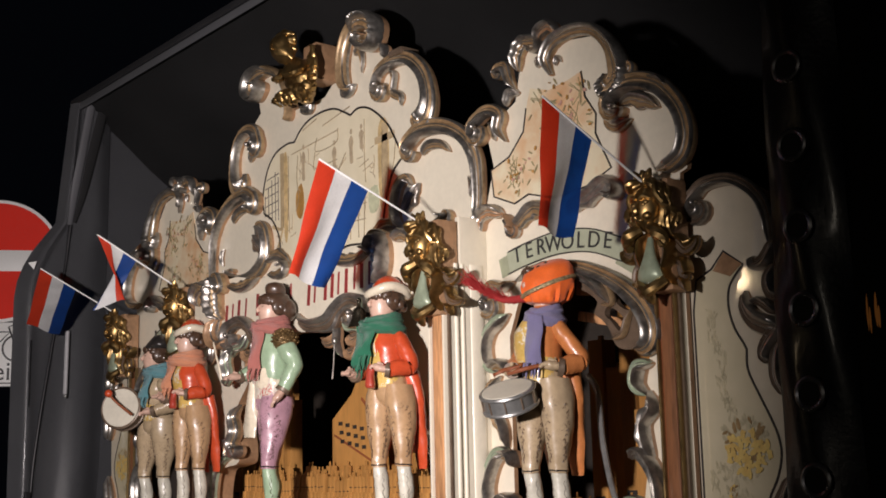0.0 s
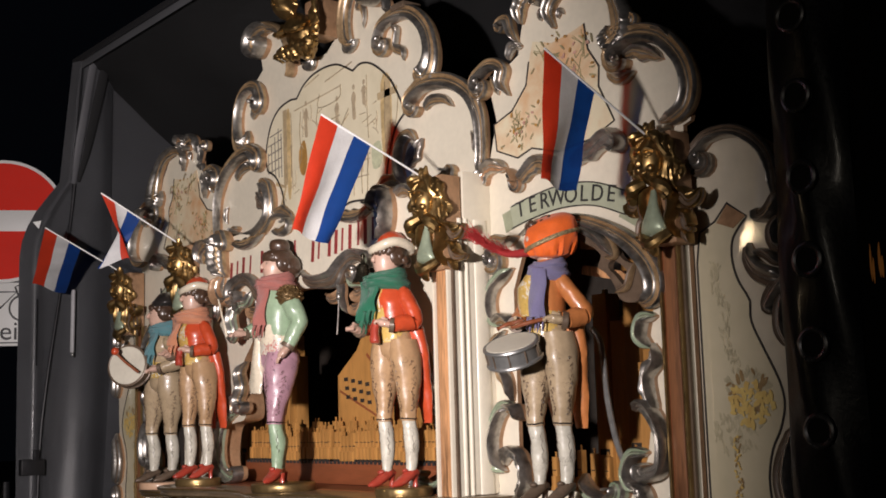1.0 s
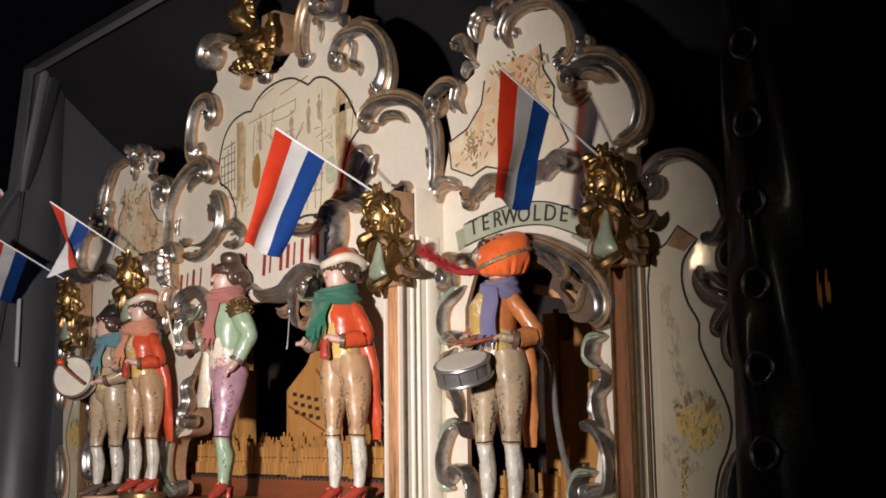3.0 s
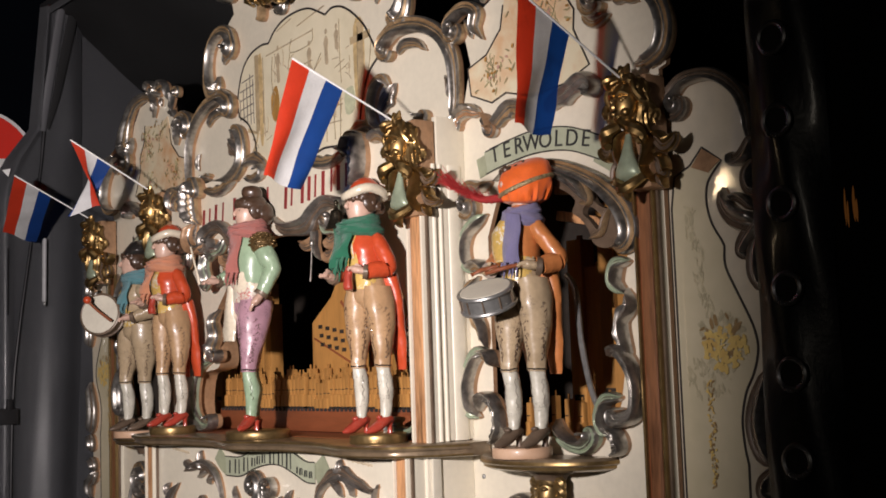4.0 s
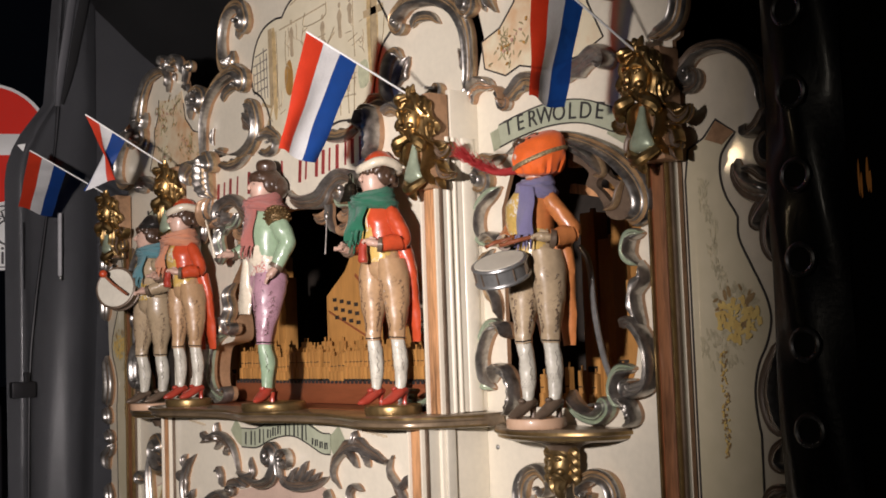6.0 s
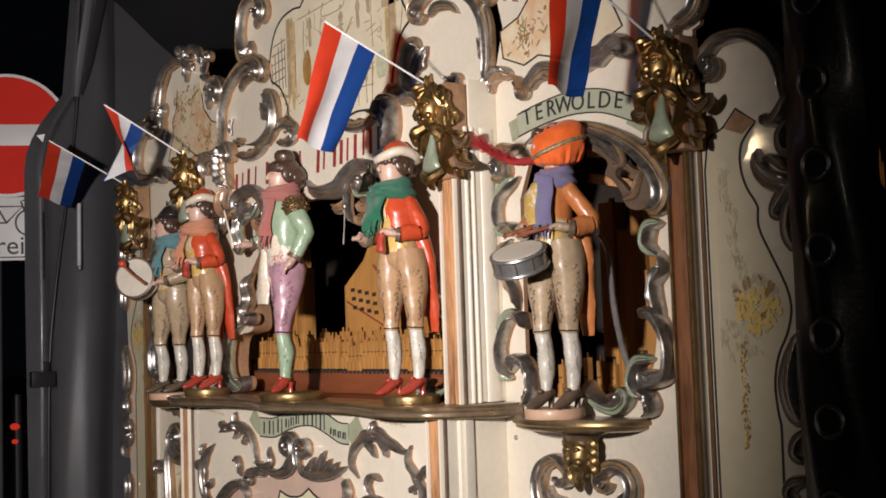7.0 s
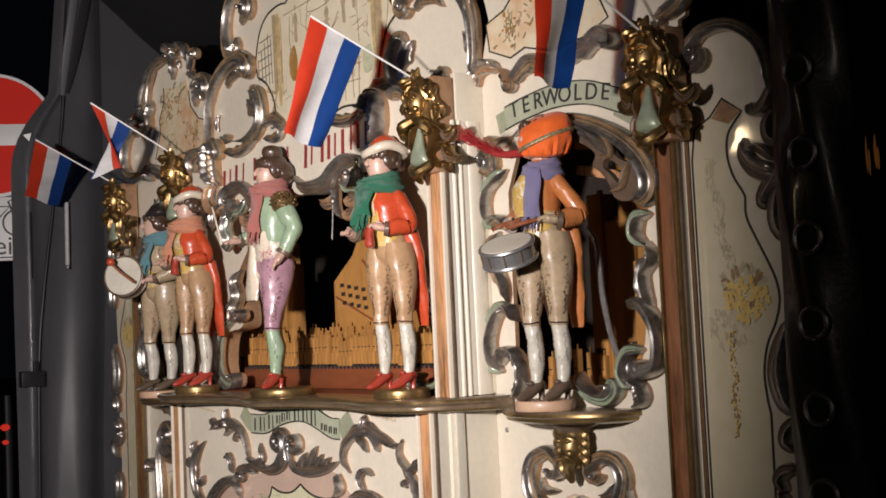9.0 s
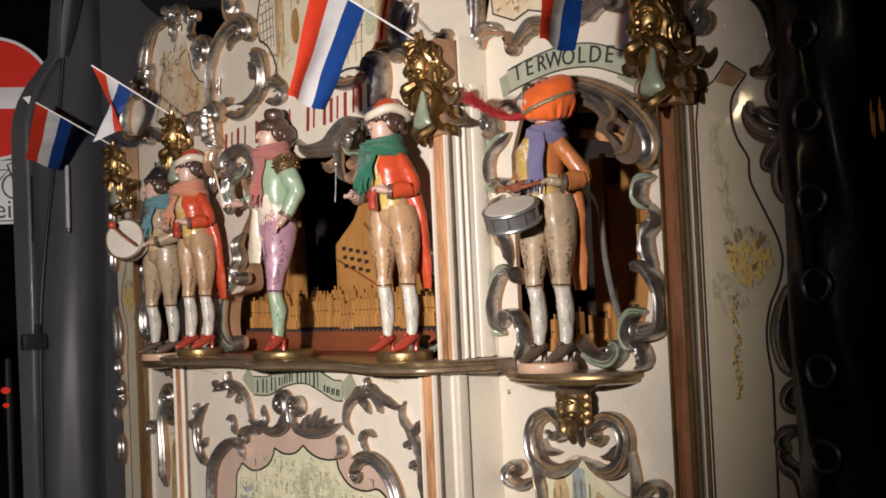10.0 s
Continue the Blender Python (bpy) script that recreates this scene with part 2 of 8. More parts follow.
FLAGRED = cloth("flag_red", (0.64, 0.045, 0.014), sheer=0.10, rough=0.6)
FLAGWHITE = cloth("flag_white", (0.76, 0.76, 0.76), sheer=0.10, rough=0.6)
FLAGBLUE = cloth("flag_blue", (0.004, 0.050, 0.25), sheer=0.10, rough=0.6)
KNITROSE = cloth("rose_wool", (0.50, 0.17, 0.14), knit=260)
KNITGREEN = cloth("green_wool", (0.015, 0.16, 0.085), knit=260)
KNITLILAC = cloth("lilac_wool", (0.22, 0.20, 0.36), knit=260)
KNITPEACH = cloth("peach_wool", (0.72, 0.30, 0.16), knit=260)
KNITTEAL = cloth("teal_wool", (0.12, 0.30, 0.34), knit=260)
FELT = cloth("orange_felt", (0.78, 0.13, 0.012))
FEATHER = cloth("red_feather", (0.62, 0.06, 0.06), sheer=0.3)
BRAID = mat("gold_braid", (0.45, 0.36, 0.2), 0.4, 0.5, vary=0.5, scale=160, fine=320, bump=0.8)

# ---- mesh helpers ----


def mesh_of(name, bm, mats, smooth=True, sharp=40):
    bmesh.ops.recalc_face_normals(bm, faces=bm.faces)
    me = bpy.data.meshes.new(name)
    if smooth:
        lim = radians(sharp)
        for f in bm.faces:
            f.smooth = True
        for e in bm.edges:
            if len(e.link_faces) == 2 and e.calc_face_angle(0) > lim:
                e.smooth = False
    bm.to_mesh(me)
    bm.free()
    for m in (mats if isinstance(mats, (list, tuple)) else [mats]):
        me.materials.append(m)
    return me


def part(name, bm, material, parent=None, label="", smooth=True, sharp=40):
    ob = new(name, mesh_of(name, bm, material, smooth, sharp))
    if parent:
        ob.parent = parent
    return tagged(ob, label)


def thing(name, label, category, group="", kind="", at=(0, 0, 0)):
    ob = new(name)
    ob.empty_display_size = 0.05
    ob.location = at
    return tagged(ob, label, category, group, kind)


def smooth_path(pts, n=7):
    """Catmull-Rom through tuples of any length."""
    p = [np.array(q, float) for q in pts]
    if len(p) < 3:
        return [p[0] + (p[-1] - p[0]) * i / n for i in range(n + 1)]
    p = [2 * p[0] - p[1]] + p + [2 * p[-1] - p[-2]]
    out = []
    for i in range(1, len(p) - 2):
        for k in range(n):
            t = k / n
            a, b, c, d = p[i - 1], p[i], p[i + 1], p[i + 2]
            out.append(0.5 * (2 * b + (c - a) * t + (2 * a - 5 * b + 4 * c - d) * t * t + (3 * b - a - 3 * c + d) * t ** 3))
    out.append(p[-2])
    return out


def box(bm, x0, x1, y0, y1, z0, z1, bev=0.0, mi=0):
    vs = [bm.verts.new((x, y, z)) for z in (z0, z1) for y in (y0, y1) for x in (x0, x1)]
    fs = [bm.faces.new([vs[i] for i in q]) for q in ((0, 2, 3, 1), (4, 5, 7, 6), (0, 1, 5, 4), (2, 6, 7, 3), (0, 4, 6, 2), (1, 3, 7, 5))]
    if bev:
        r = bmesh.ops.bevel(bm, geom=list({e for f in fs for e in f.edges}), offset=bev, segments=2, affect="EDGES", profile=0.6)
        fs = r["faces"] + [f for f in fs if f.is_valid]
    for f in fs:
        if f.is_valid:
            f.material_index = mi
    return fs


def ellipsoid(bm, c, r, mi=0, seg=14, rings=9, turn=None):
    m = Matrix.Translation(c) @ (turn or Matrix.Identity(4)) @ Matrix.Diagonal((*r, 1))
    res = bmesh.ops.create_uvsphere(bm, u_segments=seg, v_segments=rings, radius=1, matrix=m)
    for v in res["verts"]:
        for f in v.link_faces:
            f.material_index = mi


def tube(bm, pts, mi=0, seg=10, n=5, flat=1.0, cap=True):
    """A round limb through (x, y, z, r)."""
    path = smooth_path(pts, n)
    rows = []
    up = Vector((0.03, 0.02, 1))
    for i, p in enumerate(path):
        a, b = path[max(0, i - 1)], path[min(len(path) - 1, i + 1)]
        t = Vector((b - a)[:3]).normalized()
        s = t.cross(up)
        if s.length < 0.2:
            s = t.cross(Vector((1, 0.1, 0)))
        s.normalize()
        u = s.cross(t)
        up = u if abs(t.z) > 0.8 else Vector((0.03, 0.02, 1))
        r = max(float(p[3]), 0.0004)
        rows.append([bm.verts.new(Vector(p[:3]) + s * (r * math.cos(q)) + u * (r * flat * math.sin(q)))
                     for q in (2 * math.pi * k / seg for k in range(seg))])
    for r0, r1 in zip(rows, rows[1:]):
        for k in range(seg):
            bm.faces.new((r0[k], r0[(k + 1) % seg], r1[(k + 1) % seg], r1[k])).material_index = mi
    if cap:
        for row in (rows[0], rows[-1]):
            bm.faces.new(row).material_index = mi


def loft(bm, rings, mi=0, seg=16, n=4, wob=0.0):
    """Level ellipses (x, y, z, rx, ry) joined to a body."""
    path = smooth_path(rings, n)
    rows = []
    for i, p in enumerate(path):
        rows.append([bm.verts.new((p[0] + max(p[3], 0.0005) * math.cos(q) * (1 + wob * math.sin(5 * q + i)), p[1] + max(p[4], 0.0005) * math.sin(q) * (1 + wob * math.sin(4 * q)), p[2]))
                     for q in (2 * math.pi * k / seg for k in range(seg))])
    for r0, r1 in zip(rows, rows[1:]):
        for k in range(seg):
            bm.faces.new((r0[k], r0[(k + 1) % seg], r1[(k + 1) % seg], r1[k])).material_index = mi
    for row in (rows[0], rows[-1]):
        bm.faces.new(row).material_index = mi


def board(bm, outline, y0, y1, holes=(), mi=0, side=None, n=1):
    """A sawn board: an outline in x and z, with holes, from y0 (front) to y1 (back)."""
    loops = []
    for lp in (outline, *holes):
        vs = [bm.verts.new((p[0], y0, p[1])) for p in lp]
        es = [bm.edges.new((vs[i], vs[(i + 1) % len(vs)])) for i in range(len(vs))]
        loops.append((vs, es))
    g = bmesh.ops.triangle_fill(bm, use_beauty=True, use_dissolve=False, edges=[e for _, es in loops for e in es])
    front = [f for f in g["geom"] if isinstance(f, bmesh.types.BMFace)]
    for f in front:
        f.material_index = mi
    ext = bmesh.ops.extrude_face_region(bm, geom=front)
    bmesh.ops.translate(bm, verts=[v for v in ext["geom"] if isinstance(v, bmesh.types.BMVert)], vec=(0, y1 - y0, 0))
    if side is not None:
        for vs, _ in loops:
            for v in vs:
                for f in v.link_faces:
                    f.normal_update()
                    if abs(f.normal.y) < 0.3:
                        f.material_index = side


def closed(pts, n=5):
    """A closed smooth outline."""
    q = list(pts)
    k = len(q)
    path = smooth_path(q[-2:] + q + q[:2], n)
    return [tuple(v) for v in path[2 * n:(2 + k) * n]]


def mirrored(half):
    """Half an outline, from the middle outwards and down, made whole."""
    return list(half) + [(-x, z) for x, z in reversed(half) if abs(x) > 1e-6]


def line(bm, pts, y, w, n=6, s=1, mi=0, t=0.0015):
    """A painted line: a thin raised strip on a face at depth y."""
    path = smooth_path(pts, n) if n > 1 else [np.array(p, float) for p in pts]
    rows = []
    for i, p in enumerate(path):
        a, b = path[max(0, i - 1)], path[min(len(path) - 1, i + 1)]
        d = b - a
        d = d / (np.hypot(d[0], d[1]) + 1e-9)
        nx, nz = -d[1] * w / 2, d[0] * w / 2
        rows.append([bm.verts.new((s * (p[0] + k * nx), yy, p[1] + k * nz)) for k, yy in ((1, y), (1, y - t), (-1, y - t), (-1, y))])
    for r0, r1 in zip(rows, rows[1:]):
        for k in range(3):
            bm.faces.new((r0[k], r0[k + 1], r1[k + 1], r1[k])).material_index = mi


PROFILE = [(-0.78, 0.0), (-0.92, 0.22), (-0.97, 0.46), (-0.88, 0.62), (-0.74, 0.68), (-0.60, 0.60), (-0.44, 0.56), (-0.26, 0.68), (-0.10, 0.73), (0.06, 0.70), (0.24, 0.84), (0.46, 0.98), (0.66, 1.0), (0.84, 0.86), (0.95, 0.62), (0.92, 0.30), (0.78, 0.0)]


def scroll(pts, w, yb, d, parent, name="scroll", s=1, end=None, flute=0, tint=GLAZE, flip=False, n=7, side=COPPER, front=None, yoff=0.0, lobes=0, rib=None):
    """A carved scroll on a board whose face is at yb: path in x and z, widths w along it, depth d."""
    bm = bmesh.new()
    path = [np.array(p, float) for p in smooth_path(pts, 22 if rib else n)]
    bend = len(path)
    if end:
        # a rolled volute at the end: radius, turns, sense
        r, turns, sense = end
        p, q = path[-1], path[-3]
        t = (p - q) / np.linalg.norm(p - q)
        nrm = np.array([-t[1], t[0]]) * sense
        c = p + nrm * r
        a0 = math.atan2(*(p - c)[::-1])
        k = int(14 * turns)
        for i in range(1, k + 1):
            f = i / k
            a = a0 + sense * f * turns * 2 * math.pi
            rr = r * (1 - 0.72 * f)
            path.append(c + rr * np.array([math.cos(a), math.sin(a)]))
    m = len(path)
    wl = smooth_path([(v, 0) for v in w], 12)
    rows = []
    arc = 0.0
    for i, p in enumerate(path):
        a, b = path[max(0, i - 1)], path[min(m - 1, i + 1)]
        t = (b - a) / (np.linalg.norm(b - a) + 1e-9)
        arc += np.linalg.norm(p - path[i - 1]) if i else 0
        nr = np.array([-t[1], t[0]]) * (-1 if flip else 1)
        f = i / (m - 1)
        ww = max(0.002, wl[int(f * (len(wl) - 1))][0]) * 0.46
        if end and i >= bend:
            ww *= 1 - 0.55 * (i - bend) / (m - bend)
        taper = min(1, 0.30 + f / 0.10 * 0.70) * (1 if end else min(1, 0.30 + (1 - f) / 0.10 * 0.70))
        ww *= taper
        dd = 0.88 * d * (0.62 + 0.38 * min(1, ww / (max(w) / 2))) * (0.45 + 0.55 * taper)
        if end and f > 0.7:
            dd *= 1 + 0.3 * (f - 0.7) / 0.3
        if flute:
            dd *= 1 + 0.06 * math.sin(arc * flute)
        if rib and rib[0] <= f <= rib[1]:
            dd *= 1 + 0.09 * abs(math.sin(arc * 330))
        lob = 1 + 0.45 * (0.5 - 0.5 * math.cos(2 * math.pi * ((lobes * f) % 1.0) ** 1.6)) * math.sin(math.pi * f) if lobes else 1.0
        rows.append([bm.verts.new((s * (p[0] + u * ww * (lob if u < 0 else 1) * nr[0]), yb + yoff - h * dd, p[1] + u * ww * (lob if u < 0 else 1) * nr[1])) for u, h in PROFILE])
    for r0, r1 in zip(rows, rows[1:]):
        for k in range(len(PROFILE) - 1):
            f = bm.faces.new((r0[k], r0[k + 1], r1[k + 1], r1[k]))
            f.material_index = 1 if k in (0, len(PROFILE) - 2) else (2 if k in (1, 4, 5, 6, 8) else 0)
    for row in (rows[0], rows[-1]):
        bm.faces.new(row).material_index = 1
    if end:
        ellipsoid(bm, (s * path[-1][0], yb + yoff - d * 0.9, path[-1][1]), (end[0] * 0.24, d * 0.22, end[0] * 0.24), 0, 10, 7)
    return part(name, bm, [front or SILVER, side, tint], parent, sharp=50)


def text_mesh(body, size, extrude):
    cu = bpy.data.curves.new("lettering", "FONT")
    cu.body, cu.size, cu.extrude = body, size, extrude
    cu.align_x, cu.align_y = "CENTER", "CENTER"
    cu.resolution_u = 3
    ob = bpy.data.objects.new("lettering", cu)
    scene.collection.objects.link(ob)
    dg = bpy.context.evaluated_depsgraph_get()
    me = bpy.data.meshes.new_from_object(ob.evaluated_get(dg))
    bpy.data.objects.remove(ob)
    return me


# ---- setting: ground, trailer with tarpaulin roof and curtains ----
bm = bmesh.new()
bmesh.ops.create_grid(bm, x_segments=40, y_segments=40, size=60)
tagged(part("ground", bm, GROUND), "dark asphalt of a street at night", "ground", kind="structure")


def sheet(bm, corner, u, v, nu, nv, fold, thick=0.004):
    """A cloth sheet from a corner along u and v, pushed by fold(a, b)."""
    rows = []
    c, u, v = Vector(corner), Vector(u), Vector(v)
    nrm = u.cross(v).normalized()
    for i in range(nu + 1):
        rows.append([bm.verts.new(c + u * (i / nu) + v * (j / nv) + nrm * fold(i / nu, j / nv)) for j in range(nv + 1)])
    fs = [bm.faces.new((rows[i][j], rows[i + 1][j], rows[i + 1][j + 1], rows[i][j + 1])) for i in range(nu) for j in range(nv)]
    bmesh.ops.solidify(bm, geom=fs, thickness=thick)


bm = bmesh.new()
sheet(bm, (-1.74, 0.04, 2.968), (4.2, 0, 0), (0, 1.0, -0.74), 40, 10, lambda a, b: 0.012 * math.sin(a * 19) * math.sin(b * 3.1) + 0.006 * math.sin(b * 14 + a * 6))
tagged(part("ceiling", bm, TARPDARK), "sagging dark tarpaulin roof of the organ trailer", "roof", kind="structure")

roof_rail = thing("roof_rail", "dark square tube along the front edge of the tarpaulin roof", "rail", kind="structure")
bm = bmesh.new()
box(bm, -1.78, 2.5, 0.008, 0.045, 2.962, 2.990, 0.006)
part("rail", bm, RAILDARK, roof_rail)
bm = bmesh.new()
box(bm, -1.76, 2.5, 0.010, 0.014, 2.93, 2.957, 0.001)
part("valance", bm, TARP, roof_rail)

bm = bmesh.new()
sheet(bm, (-1.75, 0.06, 0.02), (0, 1.1, 0), (0, 0, 2.94), 30, 30, lambda a, b: 0.014 * math.sin(a * 9 + b * 2) * (1 - 0.4 * b))
tagged(part("wall_west", bm, TARP), "grey tarpaulin side wall of the trailer", "wall", kind="structure")
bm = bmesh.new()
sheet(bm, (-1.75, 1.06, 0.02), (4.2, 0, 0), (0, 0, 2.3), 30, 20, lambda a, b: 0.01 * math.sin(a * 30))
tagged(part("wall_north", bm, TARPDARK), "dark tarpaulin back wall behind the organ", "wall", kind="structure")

# the side curtain, drawn forward with a rounded shoulder and soft folds
curtain = thing("side_curtain", "grey tarpaulin curtain hanging in soft folds beside the organ", "curtain")
bm = bmesh.new()
rows = []
for i in range(49):
    z = 0.02 + 2.94 * i / 48
    top = max(0.0, (z - 2.16) / 0.30)
    front_y = -0.205 + 0.15 * min(1, top) ** 1.9 + (0.045 * min(1.0, (z - 2.46) / 0.5) if z > 2.46 else 0)
    row = []
    for j in range(37):
        f = j / 36
        y = front_y + (0.16 - front_y) * f
        dx = 0.022 * math.sin(f * 11 + 0.8 * math.sin(z * 2.1)) * (0.5 + 0.5 * math.cos(z * 0.9)) + 0.035 * math.sin(3.1 * f) + 0.03 * math.exp(-((f - 0.12) / 0.08) ** 2)
        row.append(bm.verts.new((-1.73 + dx, y, z)))
    rows.append(row)
fs = [bm.faces.new((rows[i][j], rows[i][j + 1], rows[i + 1][j + 1], rows[i + 1][j])) for i in range(48) for j in range(36)]
bmesh.ops.solidify(bm, geom=fs, thickness=0.004)
part("cloth", bm, TARP, curtain)
tube_pts = [(-1.685, 0.062, 2.97), (-1.688, 0.030, 2.76), (-1.690, 0.004, 2.60), (-1.692, -0.018, 2.46)]
bm = bmesh.new()
tube(bm, [(*p, 0.017) for p in tube_pts], 0, 10, 5, 0.35)
part("strut", bm, TARPLIGHT, curtain, "grey fabric-covered strut")
# the slit's darkness is laid in as a solid black strip
bm = bmesh.new()
tube(bm, [(-1.680, 0.104, 2.93, 0.020), (-1.682, 0.070, 2.76, 0.021), (-1.684, 0.038, 2.60, 0.016), (-1.688, 0.006, 2.47, 0.007)], 0, 10, 5, 0.3)
part("gap_shade", bm, NIGHTCLOTH, curtain, "black strip standing in for the shade of the slit beside the strut")
bm = bmesh.new()
board(bm, [(-0.180, 2.292), (-0.148, 2.300), (-0.157, 2.268)], -0.001, 0.001)
bmesh.ops.rotate(bm, verts=bm.verts, cent=(0, 0, 0), matrix=Matrix.Rotation(radians(90), 3, "Z"))
bmesh.ops.translate(bm, vec=(-1.664, 0, 0), verts=bm.verts)
part("hook_plate", bm, SIGNWHITE, curtain, "bright triangular hook plate")
bm = bmesh.new()
tube(bm, [(-1.690, -0.010, 2.46, 0.008), (-1.695, -0.024, 2.29, 0.006), (-1.690, -0.066, 1.99, 0.006), (-1.68, -0.112, 1.68, 0.006), (-1.68, -0.135, 1.40, 0.005), (-1.68, -0.145, 0.8, 0.005)], 0, 8, 6)
part("strap", bm, BLACKMETAL, curtain, "black tension strap")
bm = bmesh.new()
tube(bm, [(-1.67, -0.155, 2.0, 0.0035), (-1.67, -0.155, 1.75, 0.003)], 0, 6, 3)
part("strap", bm, BLACKMETAL, curtain)
bm = bmesh.new()
box(bm, -1.700, -1.665, -0.205, -0.115, 1.345, 1.405, 0.006)
box(bm, -1.700, -1.660, -0.16, -0.14, 1.40, 1.44, 0.003)
part("buckle", bm, BLACKMETAL, curtain, "dark metal strap buckle")
bm = bmesh.new()
tube(bm, [(-1.66, -0.02, 2.04, 0.008), (-1.66, -0.022, 1.80, 0.008)], 0, 8, 3)
part("toggle", bm, CORD, curtain, "grey hanging cord")
bm = bmesh.new()
ellipsoid(bm, (-1.655, -0.022, 1.792), (0.006, 0.006, 0.009))
part("cord_end", bm, STEEL, curtain, "bright metal cord end")

# black glossy curtain at the other side, with eyelets along its edge
edge_curtain = thing("eyelet_curtain", "glossy black tarpaulin curtain edge with round eyelets", "curtain")
bm = bmesh.new()
rows = []
for i in range(81):
    z = 0.3 + 2.66 * i / 80
    dent = sum(math.exp(-((z - (2.197 - 0.145 * k)) / 0.022) ** 2) for k in range(9))
    row = []
    for j in range(25):
        f = j / 24
        x = 1.546 + 0.014 * math.sin(z * 3.1) * 0.4 + 0.15 * f
        y = -0.020 + 0.034 * (abs(f - 0.45) / 0.55) ** 2 + 0.0012 * dent * math.exp(-((abs(f - 0.46) - 0.26) / 0.10) ** 2) + 0.003 * math.sin(z * 17 + f * 9)
        row.append(bm.verts.new((x, y, z)))
    rows.append(row)
fs = [bm.faces.new((rows[i][j], rows[i][j + 1], rows[i + 1][j + 1], rows[i + 1][j])) for i in range(80) for j in range(24)]
bmesh.ops.solidify(bm, geom=fs, thickness=0.004)
part("cloth", bm, TARPBLACK, edge_curtain)
bm = bmesh.new()
ring = [[bm.verts.new(((0.026 + 0.0058 * math.cos(q)) * math.cos(a), -0.0058 * math.sin(q), (0.026 + 0.0058 * math.cos(q)) * math.sin(a))) for q in (k * math.pi / 4 for k in range(8))] for a in (k * math.pi / 12 for k in range(24))]
for i in range(24):
    for k in range(8):
        bm.faces.new((ring[i][k], ring[(i + 1) % 24][k], ring[(i + 1) % 24][(k + 1) % 8], ring[i][(k + 1) % 8]))
eyelet = mesh_of("eyelet", bm, RINGMETAL)
bm = bmesh.new()
bmesh.ops.create_cone(bm, segments=20, radius1=0.0225, radius2=0.0225, depth=0.002, cap_ends=True, matrix=Matrix.Rotation(radians(90), 4, "X"))
pit = mesh_of("hole", bm, NIGHTCLOTH)
for k in range(9):
    e = new("eyelet", eyelet)
    e.parent, e.location = edge_curtain, (1.617, -0.021, 2.197 - 0.145 * k)
    h = new("hole", pit)
    h.parent, h.location = e, (0, -0.001, 0)

bm = bmesh.new()
sheet(bm, (1.66, 0.02, 0.02), (0.95, 0.22, 0), (0, 0, 2.95), 40, 12, lambda a, b: 0.012 * math.sin(a * 26 + 0.6 * math.sin(b * 4)))
tagged(part("wall_east", bm, NIGHTCLOTH), "matt black cloth closing the trailer beside the eyelet curtain", "wall", kind="structure")

# ---- no-entry sign across the street ----
sign = thing("no_entry_sign", "round red no-entry sign with a white bar on a post", "road sign")
sx, sy = -3.07, 0.178
face_turn = Matrix.Translation((sx, sy, 2.529)) @ Matrix.Rotation(radians(62), 4, "Z")


def disc(bm, r, y, depth, m, seg=48, mi=0):
    bmesh.ops.create_cone(bm, segments=seg, radius1=r, radius2=r, depth=depth, cap_ends=True, matrix=m @ Matrix.Translation((0, y, 0)) @ Matrix.Rotation(radians(90), 4, "X"))


bm = bmesh.new()
disc(bm, 0.304, 0.0, 0.012, face_turn)
part("rim", bm, SIGNWHITE, sign, "white rim")
bm = bmesh.new()
disc(bm, 0.288, -0.008, 0.008, face_turn)
part("disc", bm, SIGNRED, sign, "red disc")
bm = bmesh.new()
box(bm, -0.245, 0.245, -0.018, -0.012, -0.052, 0.052, 0.002)
bmesh.ops.transform(bm, matrix=face_turn, verts=bm.verts)
part("bar", bm, SIGNWHITE, sign, "white bar")
bm = bmesh.new()
tube(bm, [(sx - 0.12, sy - 0.02, 0.0, 0.03), (sx - 0.12, sy - 0.02, 2.8, 0.03)], 0, 12, 3)
part("post", bm, STEEL, sign)
plate = thing("supplementary_plate", "white road sign plate with a black bicycle pictogram", "road sign")
plate_turn = Matrix.Translation((sx - 0.045, sy + 0.012, 2.085)) @ Matrix.Rotation(radians(62), 4, "Z")
bm = bmesh.new()
box(bm, -0.21, 0.21, -0.006, 0.006, -0.165, 0.165, 0.004)
bmesh.ops.transform(bm, matrix=plate_turn, verts=bm.verts)
part("panel", bm, SIGNWHITE, plate)
bm = bmesh.new()
for x0, x1, z0, z1 in ((-0.2, 0.2, 0.146, 0.152), (-0.2, 0.2, -0.152, -0.146), (-0.2, -0.194, -0.15, 0.15), (0.194, 0.2, -0.15, 0.15)):
    box(bm, x0, x1, -0.009, -0.007, z0, z1)
bmesh.ops.transform(bm, matrix=plate_turn, verts=bm.verts)
part("border", bm, SIGNBLACK, plate)
bm = bmesh.new()
for cx in (-0.105, 0.105):
    line(bm, [(cx + 0.062 * math.cos(a), 0.02 + 0.062 * math.sin(a)) for a in (k * math.pi / 8 for k in range(17))], -0.007, 0.009, 2)
for seg in (((-0.105, 0.02), (-0.045, 0.10), (0.075, 0.10), (0.0, 0.02), (-0.105, 0.02)), ((-0.045, 0.10), (0.0, 0.02)), ((0.105, 0.02), (0.068, 0.125), (0.095, 0.135)), ((-0.07, 0.125), (-0.03, 0.125)), ((-0.045, 0.10), (-0.052, 0.125))):
    line(bm, seg, -0.007, 0.009, 1)
